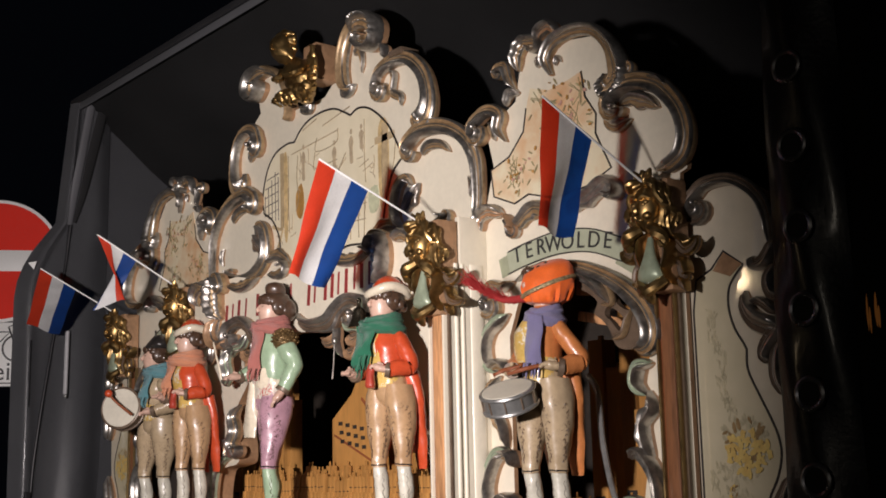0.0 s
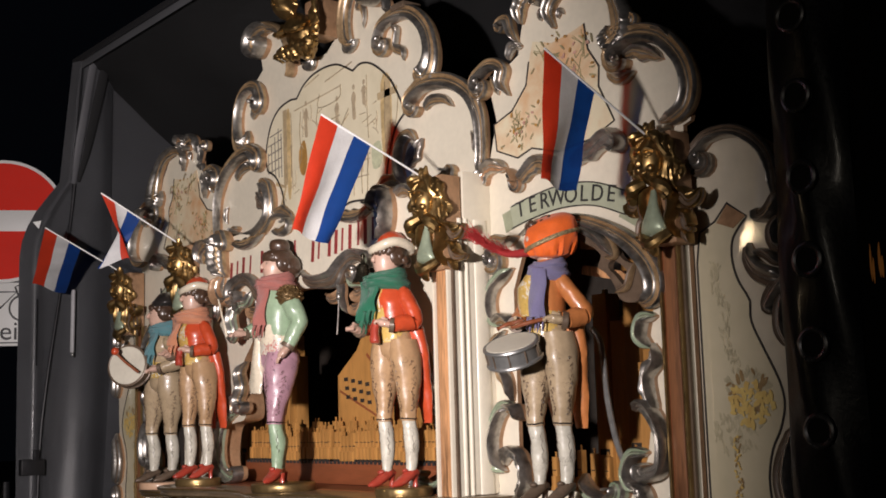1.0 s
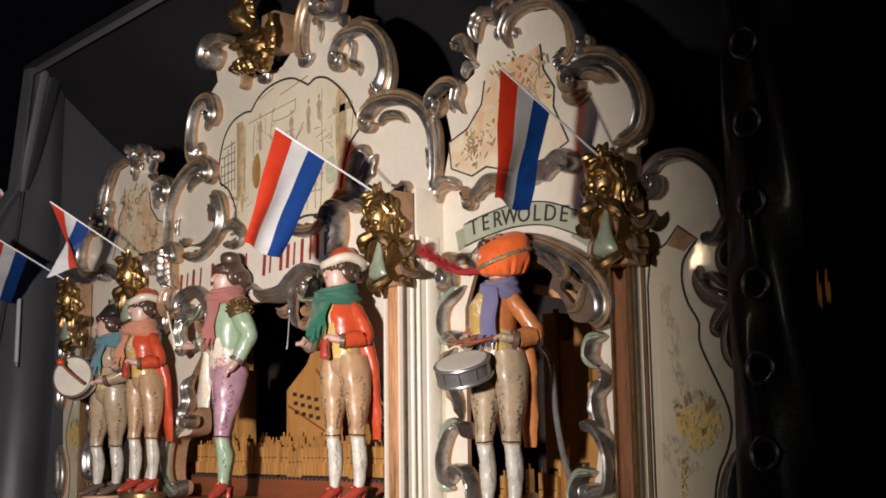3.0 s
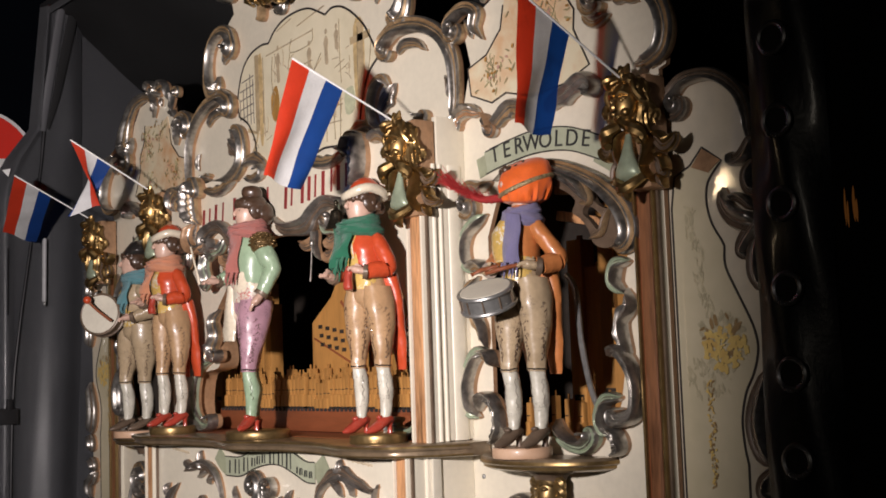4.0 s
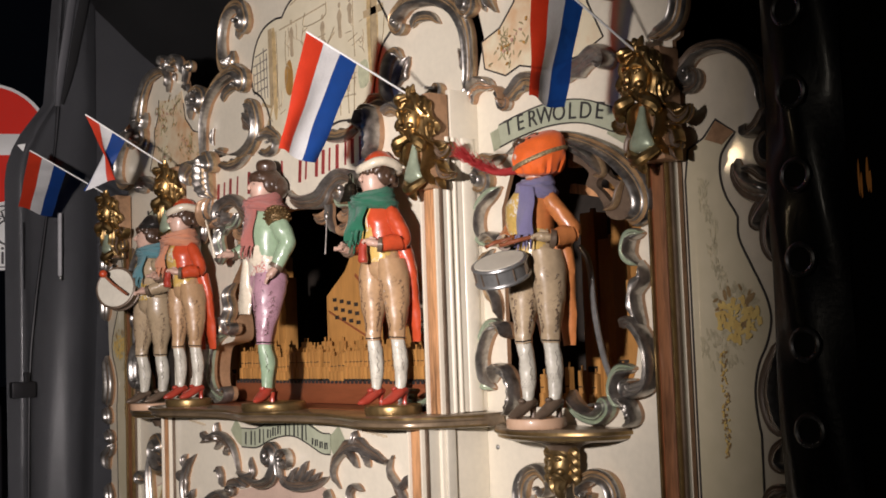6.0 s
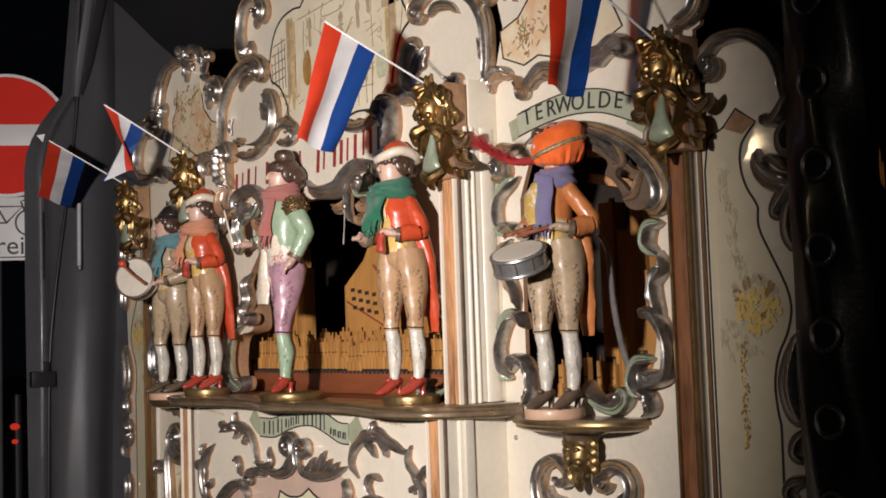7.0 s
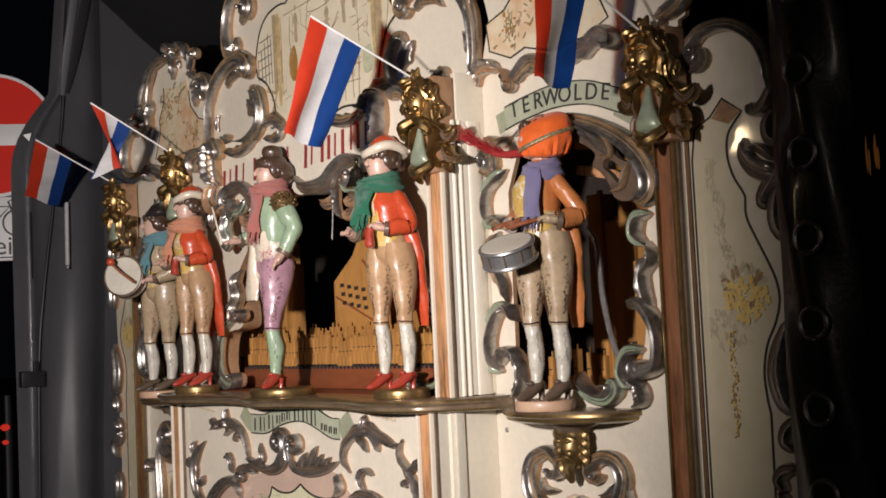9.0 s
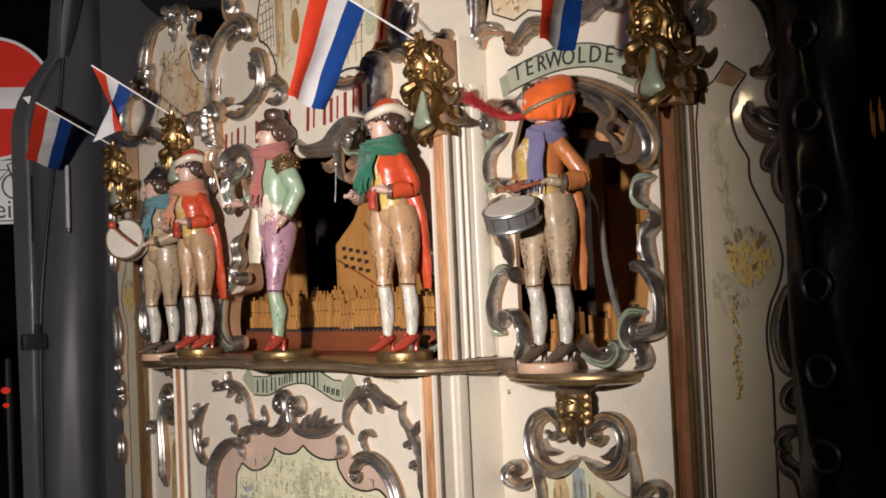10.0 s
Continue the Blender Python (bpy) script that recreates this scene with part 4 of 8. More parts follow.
for s in (1, -1):
    a = dict(yb=YF, parent=frieze, s=s)
    scroll([(0.02, 1.925), (0.06, 1.895), (0.12, 1.882), (0.19, 1.886), (0.235, 1.915), (0.28, 1.935), (0.335, 1.922)], [0.012, 0.035, 0.048, 0.044, 0.036, 0.04, 0.034], d=0.05, end=(0.034, 0.8, -1), lobes=4, front=DULLSILVER, tint=UMBER, **a)
    scroll([(0.245, 1.895), (0.27, 1.865), (0.315, 1.86), (0.345, 1.835)], [0.012, 0.03, 0.03, 0.012], d=0.04, tint=VERDE, **a)
    scroll([(0.110, 1.850), (0.140, 1.836), (0.172, 1.838), (0.195, 1.858)], [0.012, 0.032, 0.036, 0.014], d=0.034, front=COPPER, tint=UMBER, yoff=0.02, **a)
    scroll([(0.302, 1.866), (0.288, 1.838), (0.262, 1.832), (0.238, 1.848)], [0.016, 0.042, 0.044, 0.018], d=0.034, front=COPPER, tint=UMBER, yoff=0.02, **a)
    scroll([(0.280, 1.822), (0.264, 1.800), (0.243, 1.798), (0.226, 1.812)], [0.014, 0.036, 0.036, 0.014], d=0.030, front=COPPER, tint=UMBER, yoff=0.02, **a)
    scroll([(0.182, 1.890), (0.205, 1.862), (0.204, 1.828), (0.222, 1.790)], [0.012, 0.024, 0.024, 0.010], d=0.040, tint=VERDE, yoff=0.01, **a)
    scroll([(0.345, 1.86), (0.365, 1.82), (0.352, 1.78), (0.375, 1.75)], [0.012, 0.036, 0.03, 0.014], d=0.045, tint=VERDE, **a)
    scroll([(0.418, 2.090), (0.430, 2.045), (0.428, 1.995), (0.408, 1.952)], [0.034, 0.060, 0.058, 0.026], d=0.070, flute=300, front=DULLSILVER, **a)
    scroll([(0.426, 1.960), (0.440, 1.915), (0.415, 1.880), (0.372, 1.876), (0.345, 1.892)], [0.022, 0.036, 0.036, 0.032, 0.018], d=0.060, front=COPPER, tint=SILVER, **a)
    scroll([(0.440, 2.078), (0.405, 2.082), (0.385, 2.055)], [0.026, 0.03, 0.022], d=0.07, end=(0.016, 0.6, 1), **a)
    scroll([(0.475, 2.055), (0.52, 2.065), (0.555, 2.045), (0.56, 2.01)], [0.015, 0.036, 0.034, 0.012], d=0.055, **a)
    scroll([(0.37, 2.055), (0.30, 2.035), (0.24, 2.04), (0.19, 2.055)], [0.014, 0.034, 0.034, 0.014], d=0.035, lobes=4, **a)
    scroll([(0.13, 2.06), (0.09, 2.045), (0.05, 2.05)], [0.014, 0.034, 0.022], d=0.035, end=(0.016, 0.6, -1), **a)
    scroll([(0.42, 1.70), (0.45, 1.665), (0.435, 1.62), (0.455, 1.585), (0.435, 1.555)], [0.010, 0.030, 0.034, 0.032, 0.018], d=0.05, end=(0.02, 0.6, -1), yoff=0.076, **a)
    scroll([(0.47, 1.545), (0.52, 1.535), (0.56, 1.50), (0.578, 1.434), (0.564, 1.38), (0.507, 1.348), (0.455, 1.352)], [0.014, 0.028, 0.032, 0.034, 0.032, 0.028, 0.024], d=0.055, end=(0.02, 0.55, -1), tint=VERDE, yoff=0.076, **a)
    scroll([(0.475, 1.60), (0.505, 1.575), (0.50, 1.545)], [0.012, 0.034, 0.018], d=0.045, yoff=0.076, **a)
    scroll([(0.575, 1.92), (0.55, 1.90), (0.545, 1.86), (0.57, 1.83)], [0.01, 0.025, 0.025, 0.008], d=0.03, tint=UMBER, yoff=0.045, **a)

# organ case: cheeks, inner box, back
case = thing("organ_case", "dark hollow organ case behind the figures", "organ case", kind="structure")
# this near-black back also stands in for the conductor's shadow
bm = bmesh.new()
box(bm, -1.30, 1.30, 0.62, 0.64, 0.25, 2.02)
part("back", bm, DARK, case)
for s in (1, -1):
    bm = bmesh.new()
    x0, x1 = sorted((s * 0.655, s * 0.672))
    box(bm, x0, x1, YF + 0.03, YC, 1.335, 2.09, 0.003)
    part("cheek", bm, CREAM, case, "cream cheek board")
    for y, rad, sq in ((-0.014, 0.006, 0.9), (0.006, 0.005, 0.9), (0.050, 0.022, 0.30)):
        bm = bmesh.new()
        vs = [[bm.verts.new((s * (0.671 + rad * sq * math.sin(q)), y - rad * math.cos(q), z)) for q in (k * math.pi / 10 for k in range(11))] for z in (1.335, 1.975)]
        for k in range(10):
            bm.faces.new((vs[0][k], vs[0][k + 1], vs[1][k + 1], vs[1][k]))
        for v in vs:
            bm.faces.new(v)
        part("moulding", bm, CREAM, case)
    bm = bmesh.new()
    x0, x1 = sorted((s * 0.640, s * 0.668))
    box(bm, x0, x1, YL + 0.03, YC, 0.25, 1.305, 0.003)
    part("cheek", bm, CREAM, case)
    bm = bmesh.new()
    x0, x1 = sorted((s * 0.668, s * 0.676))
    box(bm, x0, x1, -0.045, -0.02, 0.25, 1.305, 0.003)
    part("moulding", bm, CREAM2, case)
    bm = bmesh.new()
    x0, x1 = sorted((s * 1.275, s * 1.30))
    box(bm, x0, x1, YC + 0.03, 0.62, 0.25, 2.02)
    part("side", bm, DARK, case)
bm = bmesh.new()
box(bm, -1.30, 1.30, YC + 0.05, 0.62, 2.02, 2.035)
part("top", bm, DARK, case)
bm = bmesh.new()
box(bm, -0.66, 0.66, -0.02, 0.62, 1.305, 1.334)
part("floor", bm, CHEST, case, "red-brown wooden floor")

# wooden pipe rows on the wind chest
chest = thing("wind_chest", "red-brown wooden wind chest under the pipes", "wind chest")
bm = bmesh.new()
box(bm, -0.60, 0.60, 0.13, 0.40, 1.335, 1.398, 0.003)
part("body", bm, CHEST, chest)
bm = bmesh.new()
for k in range(60):
    x = -0.585 + 0.0198 * k
    box(bm, x, x + 0.009, 0.126, 0.130, 1.392, 1.400)
tagged(part("valve_pin", bm, SIGNBLACK, chest), kind="stuff")


def pipe_mesh(w, h, foot=0.0):
    bm = bmesh.new()
    box(bm, -w / 2, w / 2, -w / 2, w / 2, 0, h, 0.0012)
    if foot:
        box(bm, -w * 0.56, w * 0.56, -w * 0.9, w / 2, 0, foot, 0.001)
        box(bm, -w * 0.30, w * 0.30, -w * 0.9 - 0.001, -w * 0.5, -0.006, 0.001, 0, 1)
    box(bm, -w * 0.32, w * 0.32, -w / 2 - 0.002, -w / 2 + 0.002, foot + h * 0.16, foot + h * 0.19, 0, 1)
    box(bm, -w * 0.12, w * 0.12, -w * 0.1, w * 0.1, h, h + 0.012, 0, 0)
    return mesh_of("organ_pipe", bm, [PIPEWOOD, DARK], sharp=30)


rng = random.Random(5)
kinds = [pipe_mesh(0.0150, 0.078, 0.034), pipe_mesh(0.0150, 0.086, 0.034), pipe_mesh(0.0155, 0.094, 0.034), pipe_mesh(0.0160, 0.108, 0.034)]


def pipe(mesh, x, y, z, lean=0):
    p = new("organ_pipe", mesh)
    p.matrix_world = pose(x, y, z, 0, lean, 0)
    return tagged(p, "narrow square wooden organ pipe of yellow pine", "organ pipe", "wooden organ pipes")


for row, (y, kk) in enumerate(((0.150, (0, 0, 1)), (0.185, (1, 2, 3)))):
    for k in range(64):
        x = -0.575 + 0.0182 * k + 0.009 * row
        if k % 16 == 9:
            continue
        pipe(kinds[kk[rng.randrange(3)]], x, y + rng.uniform(-0.002, 0.002), 1.404 - 0.012 * (k % 16 > 11))
tall = [pipe_mesh(0.040, h) for h in (0.26, 0.33, 0.42, 0.50)]
for k in range(9):
    x = 0.02 + 0.0485 * k
    pipe(tall[(k * 5) % 4], x, 0.30 + 0.004 * (k % 3), 1.399)
# only three pipes; the bare dark back beyond imitates the conductor's shadow
steps = [pipe_mesh(0.044, h) for h in (0.24, 0.28, 0.32)]
for k in range(3):
    pipe(steps[k], -0.575 + 0.052 * k, 0.25 + 0.003 * (k % 2), 1.399)
holed = thing("pipe_foot_board", "pine board drilled with rows of square holes", "organ part")
bm = bmesh.new()
# slanting upper left edge follows a cast shadow, cut into the outline
board(bm, [(-0.18, 1.44), (0.075, 1.44), (0.075, 1.90), (0.03, 1.90), (-0.02, 1.80), (-0.08, 1.715), (-0.18, 1.645)], 0.206, 0.222)
part("plank", bm, PIPEWOOD, holed)
bm = bmesh.new()
for i in range(3):
    for k in range(4):
        box(bm, -0.135 + 0.036 * k - 0.005 * i, -0.117 + 0.036 * k - 0.005 * i, 0.2035, 0.2055, 1.575 + 0.026 * i - 0.006 * k, 1.586 + 0.026 * i - 0.006 * k)
part("hole", bm, DARK, holed)
bm = bmesh.new()
line(bm, [(-0.17, 1.60), (0.05, 1.51)], 0.206, 0.006, 1)
line(bm, [(-0.03, 1.70), (0.06, 1.63)], 0.206, 0.009, 1)
part("lath", bm, CHEST, holed)

# figure shelf with a serpentine front
shelf = thing("figure_shelf", "dark bronzed serpentine shelf carrying the organ figures", "shelf")


def shelf_front(x):
    ax = abs(x)
    y = -0.135 - 0.055 * math.exp(-(ax / 0.12) ** 2) - 0.045 * math.exp(-((ax - 0.52) / 0.13) ** 2)
    if ax > 0.60:
        y = max(y, -0.18 + 0.23 * ((ax - 0.60) / 0.155) ** 1.6)
    return y


xs = [-0.738 + 1.476 * k / 90 for k in range(91)]
bm = bmesh.new()
rows = []
for x in xs:
    f = shelf_front(x)
    sec = [(0.075, ZS - 0.014), (0.075, ZS), (f + 0.012, ZS), (f + 0.003, ZS - 0.003), (f, ZS - 0.008), (f + 0.004, ZS - 0.013), (f + 0.012, ZS - 0.015),
           (f + 0.013, ZS - 0.019), (f + 0.010, ZS - 0.024), (f + 0.014, ZS - 0.029), (f + 0.03, ZS - 0.031), (0.075, ZS - 0.031)]
    rows.append([bm.verts.new((x, max(-0.3, min(0.076, y)), z)) for y, z in sec])
for r0, r1 in zip(rows, rows[1:]):
    for k in range(len(sec)):
        f = bm.faces.new((r0[k], r0[(k + 1) % len(sec)], r1[(k + 1) % len(sec)], r1[k]))
        f.material_index = 1 if k in (3, 8) else 0
bm.faces.new(rows[0])
bm.faces.new(rows[-1])
part("plank", bm, [BROWNGOLD, OLDGOLD], shelf)

# lower middle panel
panel = thing("organ_lower_panel", "cream lower organ panel with silver scrolls and a pink-bordered painting", "organ front", "organ front sections")
bm = bmesh.new()
board(bm, [(-0.60, 0.25), (0.60, 0.25), (0.60, 1.305), (-0.60, 1.305)], YL, YL + 0.03)
part("board", bm, CREAM, panel)
pink = flat([(-0.47, 0.70), (-0.45, 0.85), (-0.425, 0.92), (-0.400, 1.004), (-0.335, 1.066), (-0.24, 1.098), (-0.155, 1.113), (-0.074, 1.129), (0.031, 1.150)], [(0.031, 1.150), (0.092, 1.132), (0.211, 1.143), (0.262, 1.120), (0.300, 1.092), (0.383, 1.093), (0.444, 1.074), (0.490, 1.025), (0.50, 0.92), (0.47, 0.70)], [(0.47, 0.70), (0.30, 0.62), (0, 0.60), (-0.30, 0.62), (-0.47, 0.70)])
bm = bmesh.new()
board(bm, pink, YL - 0.003, YL)
border = part("border", bm, PINKGROUND, panel, "dusky pink painted border")
view = flat([(-0.40, 0.70), (-0.33, 0.85), (-0.300, 0.94), (-0.292, 0.994), (-0.257, 1.029)], [(-0.257, 1.029), (-0.21, 1.014), (-0.163, 1.018), (-0.115, 1.036), (-0.088, 1.060), (-0.077, 1.084)], [(-0.077, 1.084), (-0.03, 1.073), (0.026, 1.078), (0.071, 1.101)], [(0.071, 1.101), (0.100, 1.086), (0.14, 1.075), (0.19, 1.073), (0.229, 1.078)], [(0.229, 1.078), (0.238, 1.050), (0.281, 1.017), (0.345, 1.008), (0.400, 1.018), (0.435, 1.004)], [(0.435, 1.004), (0.45, 0.9), (0.42, 0.70)], [(0.42, 0.70), (0.2, 0.68), (-0.2, 0.68), (-0.40, 0.70)])
bm = bmesh.new()
board(bm, view, YL - 0.006, YL - 0.003)
pic = part("painting", bm, TOWNVIEW, border, "pale painting of a townscape")
bm = bmesh.new()
line(bm, view + view[:1], YL - 0.006, 0.005, 1)
part("outline", bm, BLACKLINE, border)
rt = random.Random(8)
for x0, x1, z0, z1, n_ in ((-0.285, -0.16, 0.80, 0.985, 4), (-0.15, 0.03, 0.80, 1.060, 6), (0.05, 0.17, 0.80, 1.03, 4), (0.18, 0.42, 0.80, 1.0, 7)):
    bm = bmesh.new()
    for k in range(int((z1 - z0) / 0.028)):
        z = z1 - 0.028 * k
        line(bm, [(x0, z), ((x0 + x1) / 2, z + 0.003), (x1, z - 0.002)], YL - 0.006, 0.0016, 3)
    for k in range(n_ + 1):
        x = x0 + (x1 - x0) * k / n_
        line(bm, [(x, z0), (x + 0.002, (z0 + z1) / 2), (x, z1)], YL - 0.006, 0.0018, 3)
    for k in range(n_):
        for j in range(int((z1 - z0) / 0.056)):
            x, z = x0 + (x1 - x0) * (k + 0.3) / n_, z1 - 0.012 - 0.056 * j
            line(bm, [(x, z), (x + 0.011, z + 0.001)], YL - 0.006, 0.013, 1)
    part("house_front", bm, WASHGREEN, border, "painted house front")
for cx, cz, r_ in ((0.10, 1.030, 0.050), (0.16, 1.000, 0.045), (0.055, 0.985, 0.040), (-0.22, 0.93, 0.055), (0.32, 0.93, 0.06)):
    bm = bmesh.new()
    for k in range(46):
        q, d = rt.uniform(0, 6.28), r_ * math.sqrt(rt.random())
        x, z, w = cx + d * math.cos(q), cz + 0.8 * d * math.sin(q), rt.uniform(0.004, 0.011)
        v = [bm.verts.new((x + w * math.cos(t), YL - 0.0072 - 0.00003 * k, z + 0.7 * w * math.sin(t))) for t in (i * math.pi / 4 for i in range(8))]
        bm.faces.new(v)
    tagged(part("treetop", bm, WASHGREEN if cx > -0.2 else WASHBLUE, border, "painted tree"), kind="stuff")
bm = bmesh.new()
for k in range(90):
    x, z, l_ = rt.uniform(-0.27, 0.40), rt.uniform(0.82, 1.04), rt.uniform(0.006, 0.028)
    q = rt.choice((0, 1.57, 1.57, 0.5, 2.6))
    line(bm, [(x, z), (x + l_ * math.cos(q) * 0.5, z + l_ * math.sin(q) * 0.5 + 0.002), (x + l_ * math.cos(q), z + l_ * math.sin(q))], YL - 0.0085, 0.0018, 2)
tagged(part("painted_line", bm, SEPIA, border), kind="stuff")
# acanthus leaves and volutes round the painting
ACANTHUS = [
    ([(-0.191, 1.150), (-0.201, 1.187), (-0.228, 1.226), (-0.285, 1.250), (-0.345, 1.246), (-0.420, 1.226)], [0.010, 0.020, 0.032, 0.036, 0.026, 0.006], 4, True),
    ([(-0.300, 1.240), (-0.312, 1.265), (-0.314, 1.290)], [0.030, 0.022, 0.003], 0, False),
    ([(-0.270, 1.238), (-0.300, 1.228), (-0.322, 1.212)], [0.018, 0.020, 0.004], 0, False),
    ([(-0.235, 1.222), (-0.256, 1.216), (-0.262, 1.198)], [0.014, 0.018, 0.005], 0, False),
    ([(-0.355, 1.240), (-0.385, 1.250), (-0.400, 1.262)], [0.016, 0.014, 0.003], 0, False),
    ([(-0.455, 1.000), (-0.500, 1.039), (-0.516, 1.098), (-0.497, 1.151), (-0.452, 1.192)], [0.014, 0.024, 0.026, 0.022, 0.004], 5, False),
    ([(-0.510, 1.110), (-0.540, 1.122), (-0.556, 1.140)], [0.014, 0.016, 0.003], 0, False),
    ([(-0.500, 1.150), (-0.515, 1.172), (-0.510, 1.190)], [0.012, 0.014, 0.003], 0, False),
    ([(-0.495, 1.060), (-0.470, 1.070), (-0.462, 1.090)], [0.012, 0.016, 0.003], 0, False),
    ([(-0.290, 1.108), (-0.288, 1.141), (-0.305, 1.160), (-0.318, 1.148)], [0.006, 0.010, 0.014, 0.012], 0, False),
    ([(-0.205, 1.158), (-0.150, 1.146), (-0.110, 1.160), (-0.128, 1.200)], [0.010, 0.024, 0.016, 0.003], 0, False),
    ([(0.030, 1.160), (0.068, 1.142), (0.128, 1.138), (0.205, 1.150), (0.261, 1.172)], [0.012, 0.026, 0.030, 0.026, 0.006], 5, True),
    ([(0.120, 1.150), (0.142, 1.172), (0.160, 1.205)], [0.020, 0.018, 0.003], 0, False),
    ([(0.150, 1.150), (0.172, 1.166), (0.186, 1.186)], [0.018, 0.016, 0.003], 0, False),
    ([(0.185, 1.152), (0.205, 1.164), (0.220, 1.180)], [0.016, 0.014, 0.003], 0, False),
    ([(0.080, 1.145), (0.096, 1.162), (0.108, 1.186)], [0.016, 0.014, 0.003], 0, False),
    ([(0.305, 1.145), (0.280, 1.178), (0.295, 1.214), (0.341, 1.245), (0.390, 1.256), (0.446, 1.240), (0.500, 1.222), (0.532, 1.232)], [0.010, 0.020, 0.026, 0.032, 0.036, 0.026, 0.014, 0.005], 6, True),
    ([(0.375, 1.252), (0.384, 1.272), (0.380, 1.290)], [0.026, 0.020, 0.003], 0, False),
    ([(0.345, 1.235), (0.372, 1.222), (0.386, 1.200)], [0.018, 0.022, 0.006], 0, False),
    ([(0.405, 1.240), (0.428, 1.224), (0.434, 1.204)], [0.014, 0.018, 0.005], 0, False),
    ([(0.528, 1.238), (0.518, 1.202), (0.548, 1.169), (0.576, 1.131), (0.586, 1.075), (0.580, 1.010)], [0.006, 0.018, 0.024, 0.026, 0.024, 0.020], 6, False),
    ([(0.565, 1.150), (0.545, 1.136), (0.534, 1.146)], [0.014, 0.018, 0.005], 0, False),
    ([(0.582, 1.100), (0.563, 1.088), (0.555, 1.102)], [0.012, 0.016, 0.005], 0, False),
    ([(0.560, 1.160), (0.580, 1.176), (0.588, 1.196)], [0.012, 0.012, 0.003], 0, False),
    ([(0.369, 1.105), (0.356, 1.136), (0.378, 1.157), (0.404, 1.146)], [0.006, 0.012, 0.016, 0.012], 0, False),
]
a = dict(yb=YL, parent=panel, side=COPPER, front=DULLSILVER, tint=UMBER)
for pts, w, lob, fl in ACANTHUS:
    scroll(pts, w, d=0.032, lobes=lob, flip=fl, name="acanthus_leaf", **a)
a = dict(yb=YL, parent=panel, side=COPPER, front=SILVER, tint=UMBER)
scroll([(-0.208, 1.152), (-0.140, 1.138), (-0.073, 1.130), (-0.012, 1.146), (0.018, 1.180)], [0.008, 0.026, 0.034, 0.026, 0.018], d=0.042, end=(0.042, 1.2, 1), name="volute", **a)
scroll([(0.040, 1.150), (0.034, 1.180), (0.036, 1.205)], [0.010, 0.015, 0.015], d=0.038, end=(0.031, 1.1, -1), name="volute", **a)
scroll([(-0.425, 0.80), (-0.428, 0.917), (-0.413, 1.002), (-0.361, 1.057), (-0.292, 1.088), (-0.250, 1.070), (-0.240, 1.040)], [0.020, 0.026, 0.030, 0.032, 0.032, 0.024, 0.010], d=0.042, **a)
scroll([(-0.150, 1.118), (-0.190, 1.130), (-0.225, 1.122)], [0.014, 0.030, 0.028], d=0.045, end=(0.016, 0.75, 1), **a)
scroll([(0.500, 0.80), (0.508, 0.93), (0.499, 1.005), (0.475, 1.050), (0.434, 1.083), (0.373, 1.098), (0.300, 1.088)], [0.020, 0.026, 0.028, 0.030, 0.032, 0.030, 0.012], d=0.042, **a)
scroll([(0.393, 1.088), (0.345, 1.082), (0.318, 1.060)], [0.014, 0.030, 0.028], d=0.04, end=(0.016, 0.7, 1), **a)
scroll([(0.256, 1.140), (0.272, 1.105), (0.245, 1.085)], [0.012, 0.024, 0.010], d=0.045, **a)


def banner(parent, pts, h, yb, tail, s=1, mi=None):
    """A painted ribbon that follows pts, with folded tails."""
    bm = bmesh.new()
    line(bm, pts, yb, h, 6, s, t=0.004)
    rb = part("ribbon", bm, RIBBON, parent, "sage green painted ribbon")
    bm = bmesh.new()
    up = smooth_path(pts, 6)
    for sign in (1, -1):
        line(bm, [(p[0], p[1] + sign * h / 2) for p in up], yb - 0.004, 0.003, 1, s)
    part("edge_line", bm, BLACKLINE, rb)
    for t in tail:
        bm = bmesh.new()
        line(bm, t, yb, h * 0.9, 4, s, t=0.002)
        part("tail", bm, RIBBONDARK, rb)
    return rb


rb = banner(panel, [(-0.182, 1.252), (-0.10, 1.254), (-0.03, 1.276), (0.04, 1.290), (0.10, 1.290), (0.16, 1.274), (0.22, 1.254), (0.262, 1.252)], 0.052, YL, [[(-0.232, 1.286), (-0.205, 1.262), (-0.178, 1.248)], [(0.258, 1.246), (0.285, 1.262), (0.312, 1.282)]])
for x, z, k, wide in ((-0.158, 1.251, 0.9, 0.0), (-0.118, 1.253, 1.0, 0.020), (-0.072, 1.260, 1.0, 0.020), (-0.032, 1.268, 0.6, 0.014), (-0.006, 1.274, 0.6, 0.012), (0.020, 1.279, 0.6, 0.012),
                      (0.062, 1.289, 1.15, 0.018), (0.104, 1.286, 1.1, 0.018), (0.143, 1.277, 1.05, 0.018), (0.182, 1.256, 0.45, 0.0), (0.200, 1.253, 0.45, 0.009), (0.222, 1.249, 0.45, 0.009), (0.244, 1.247, 0.45, 0.009)):
    bars(rb, YL - 0.0045, SIGNBLACK, [(x - wide / 2, z, 0.05, k)], 0.038, 0.0055, label="dark painted lettering")
    if wide:
        bars(rb, YL - 0.0045, SIGNBLACK, [(x + wide / 2, z, 0.0, k)], 0.038, 0.0030, label="dark painted lettering")
bars(panel, YL, GREYPAINT, [(x0 + 0.007 * k, 1.291 - 0.0008 * k, 0, 0.6 + 0.4 * (k % 3 == 0)) for x0 in (-0.50, 0.40) for k in range(15)], 0.010, 0.003, label="faint handwriting")


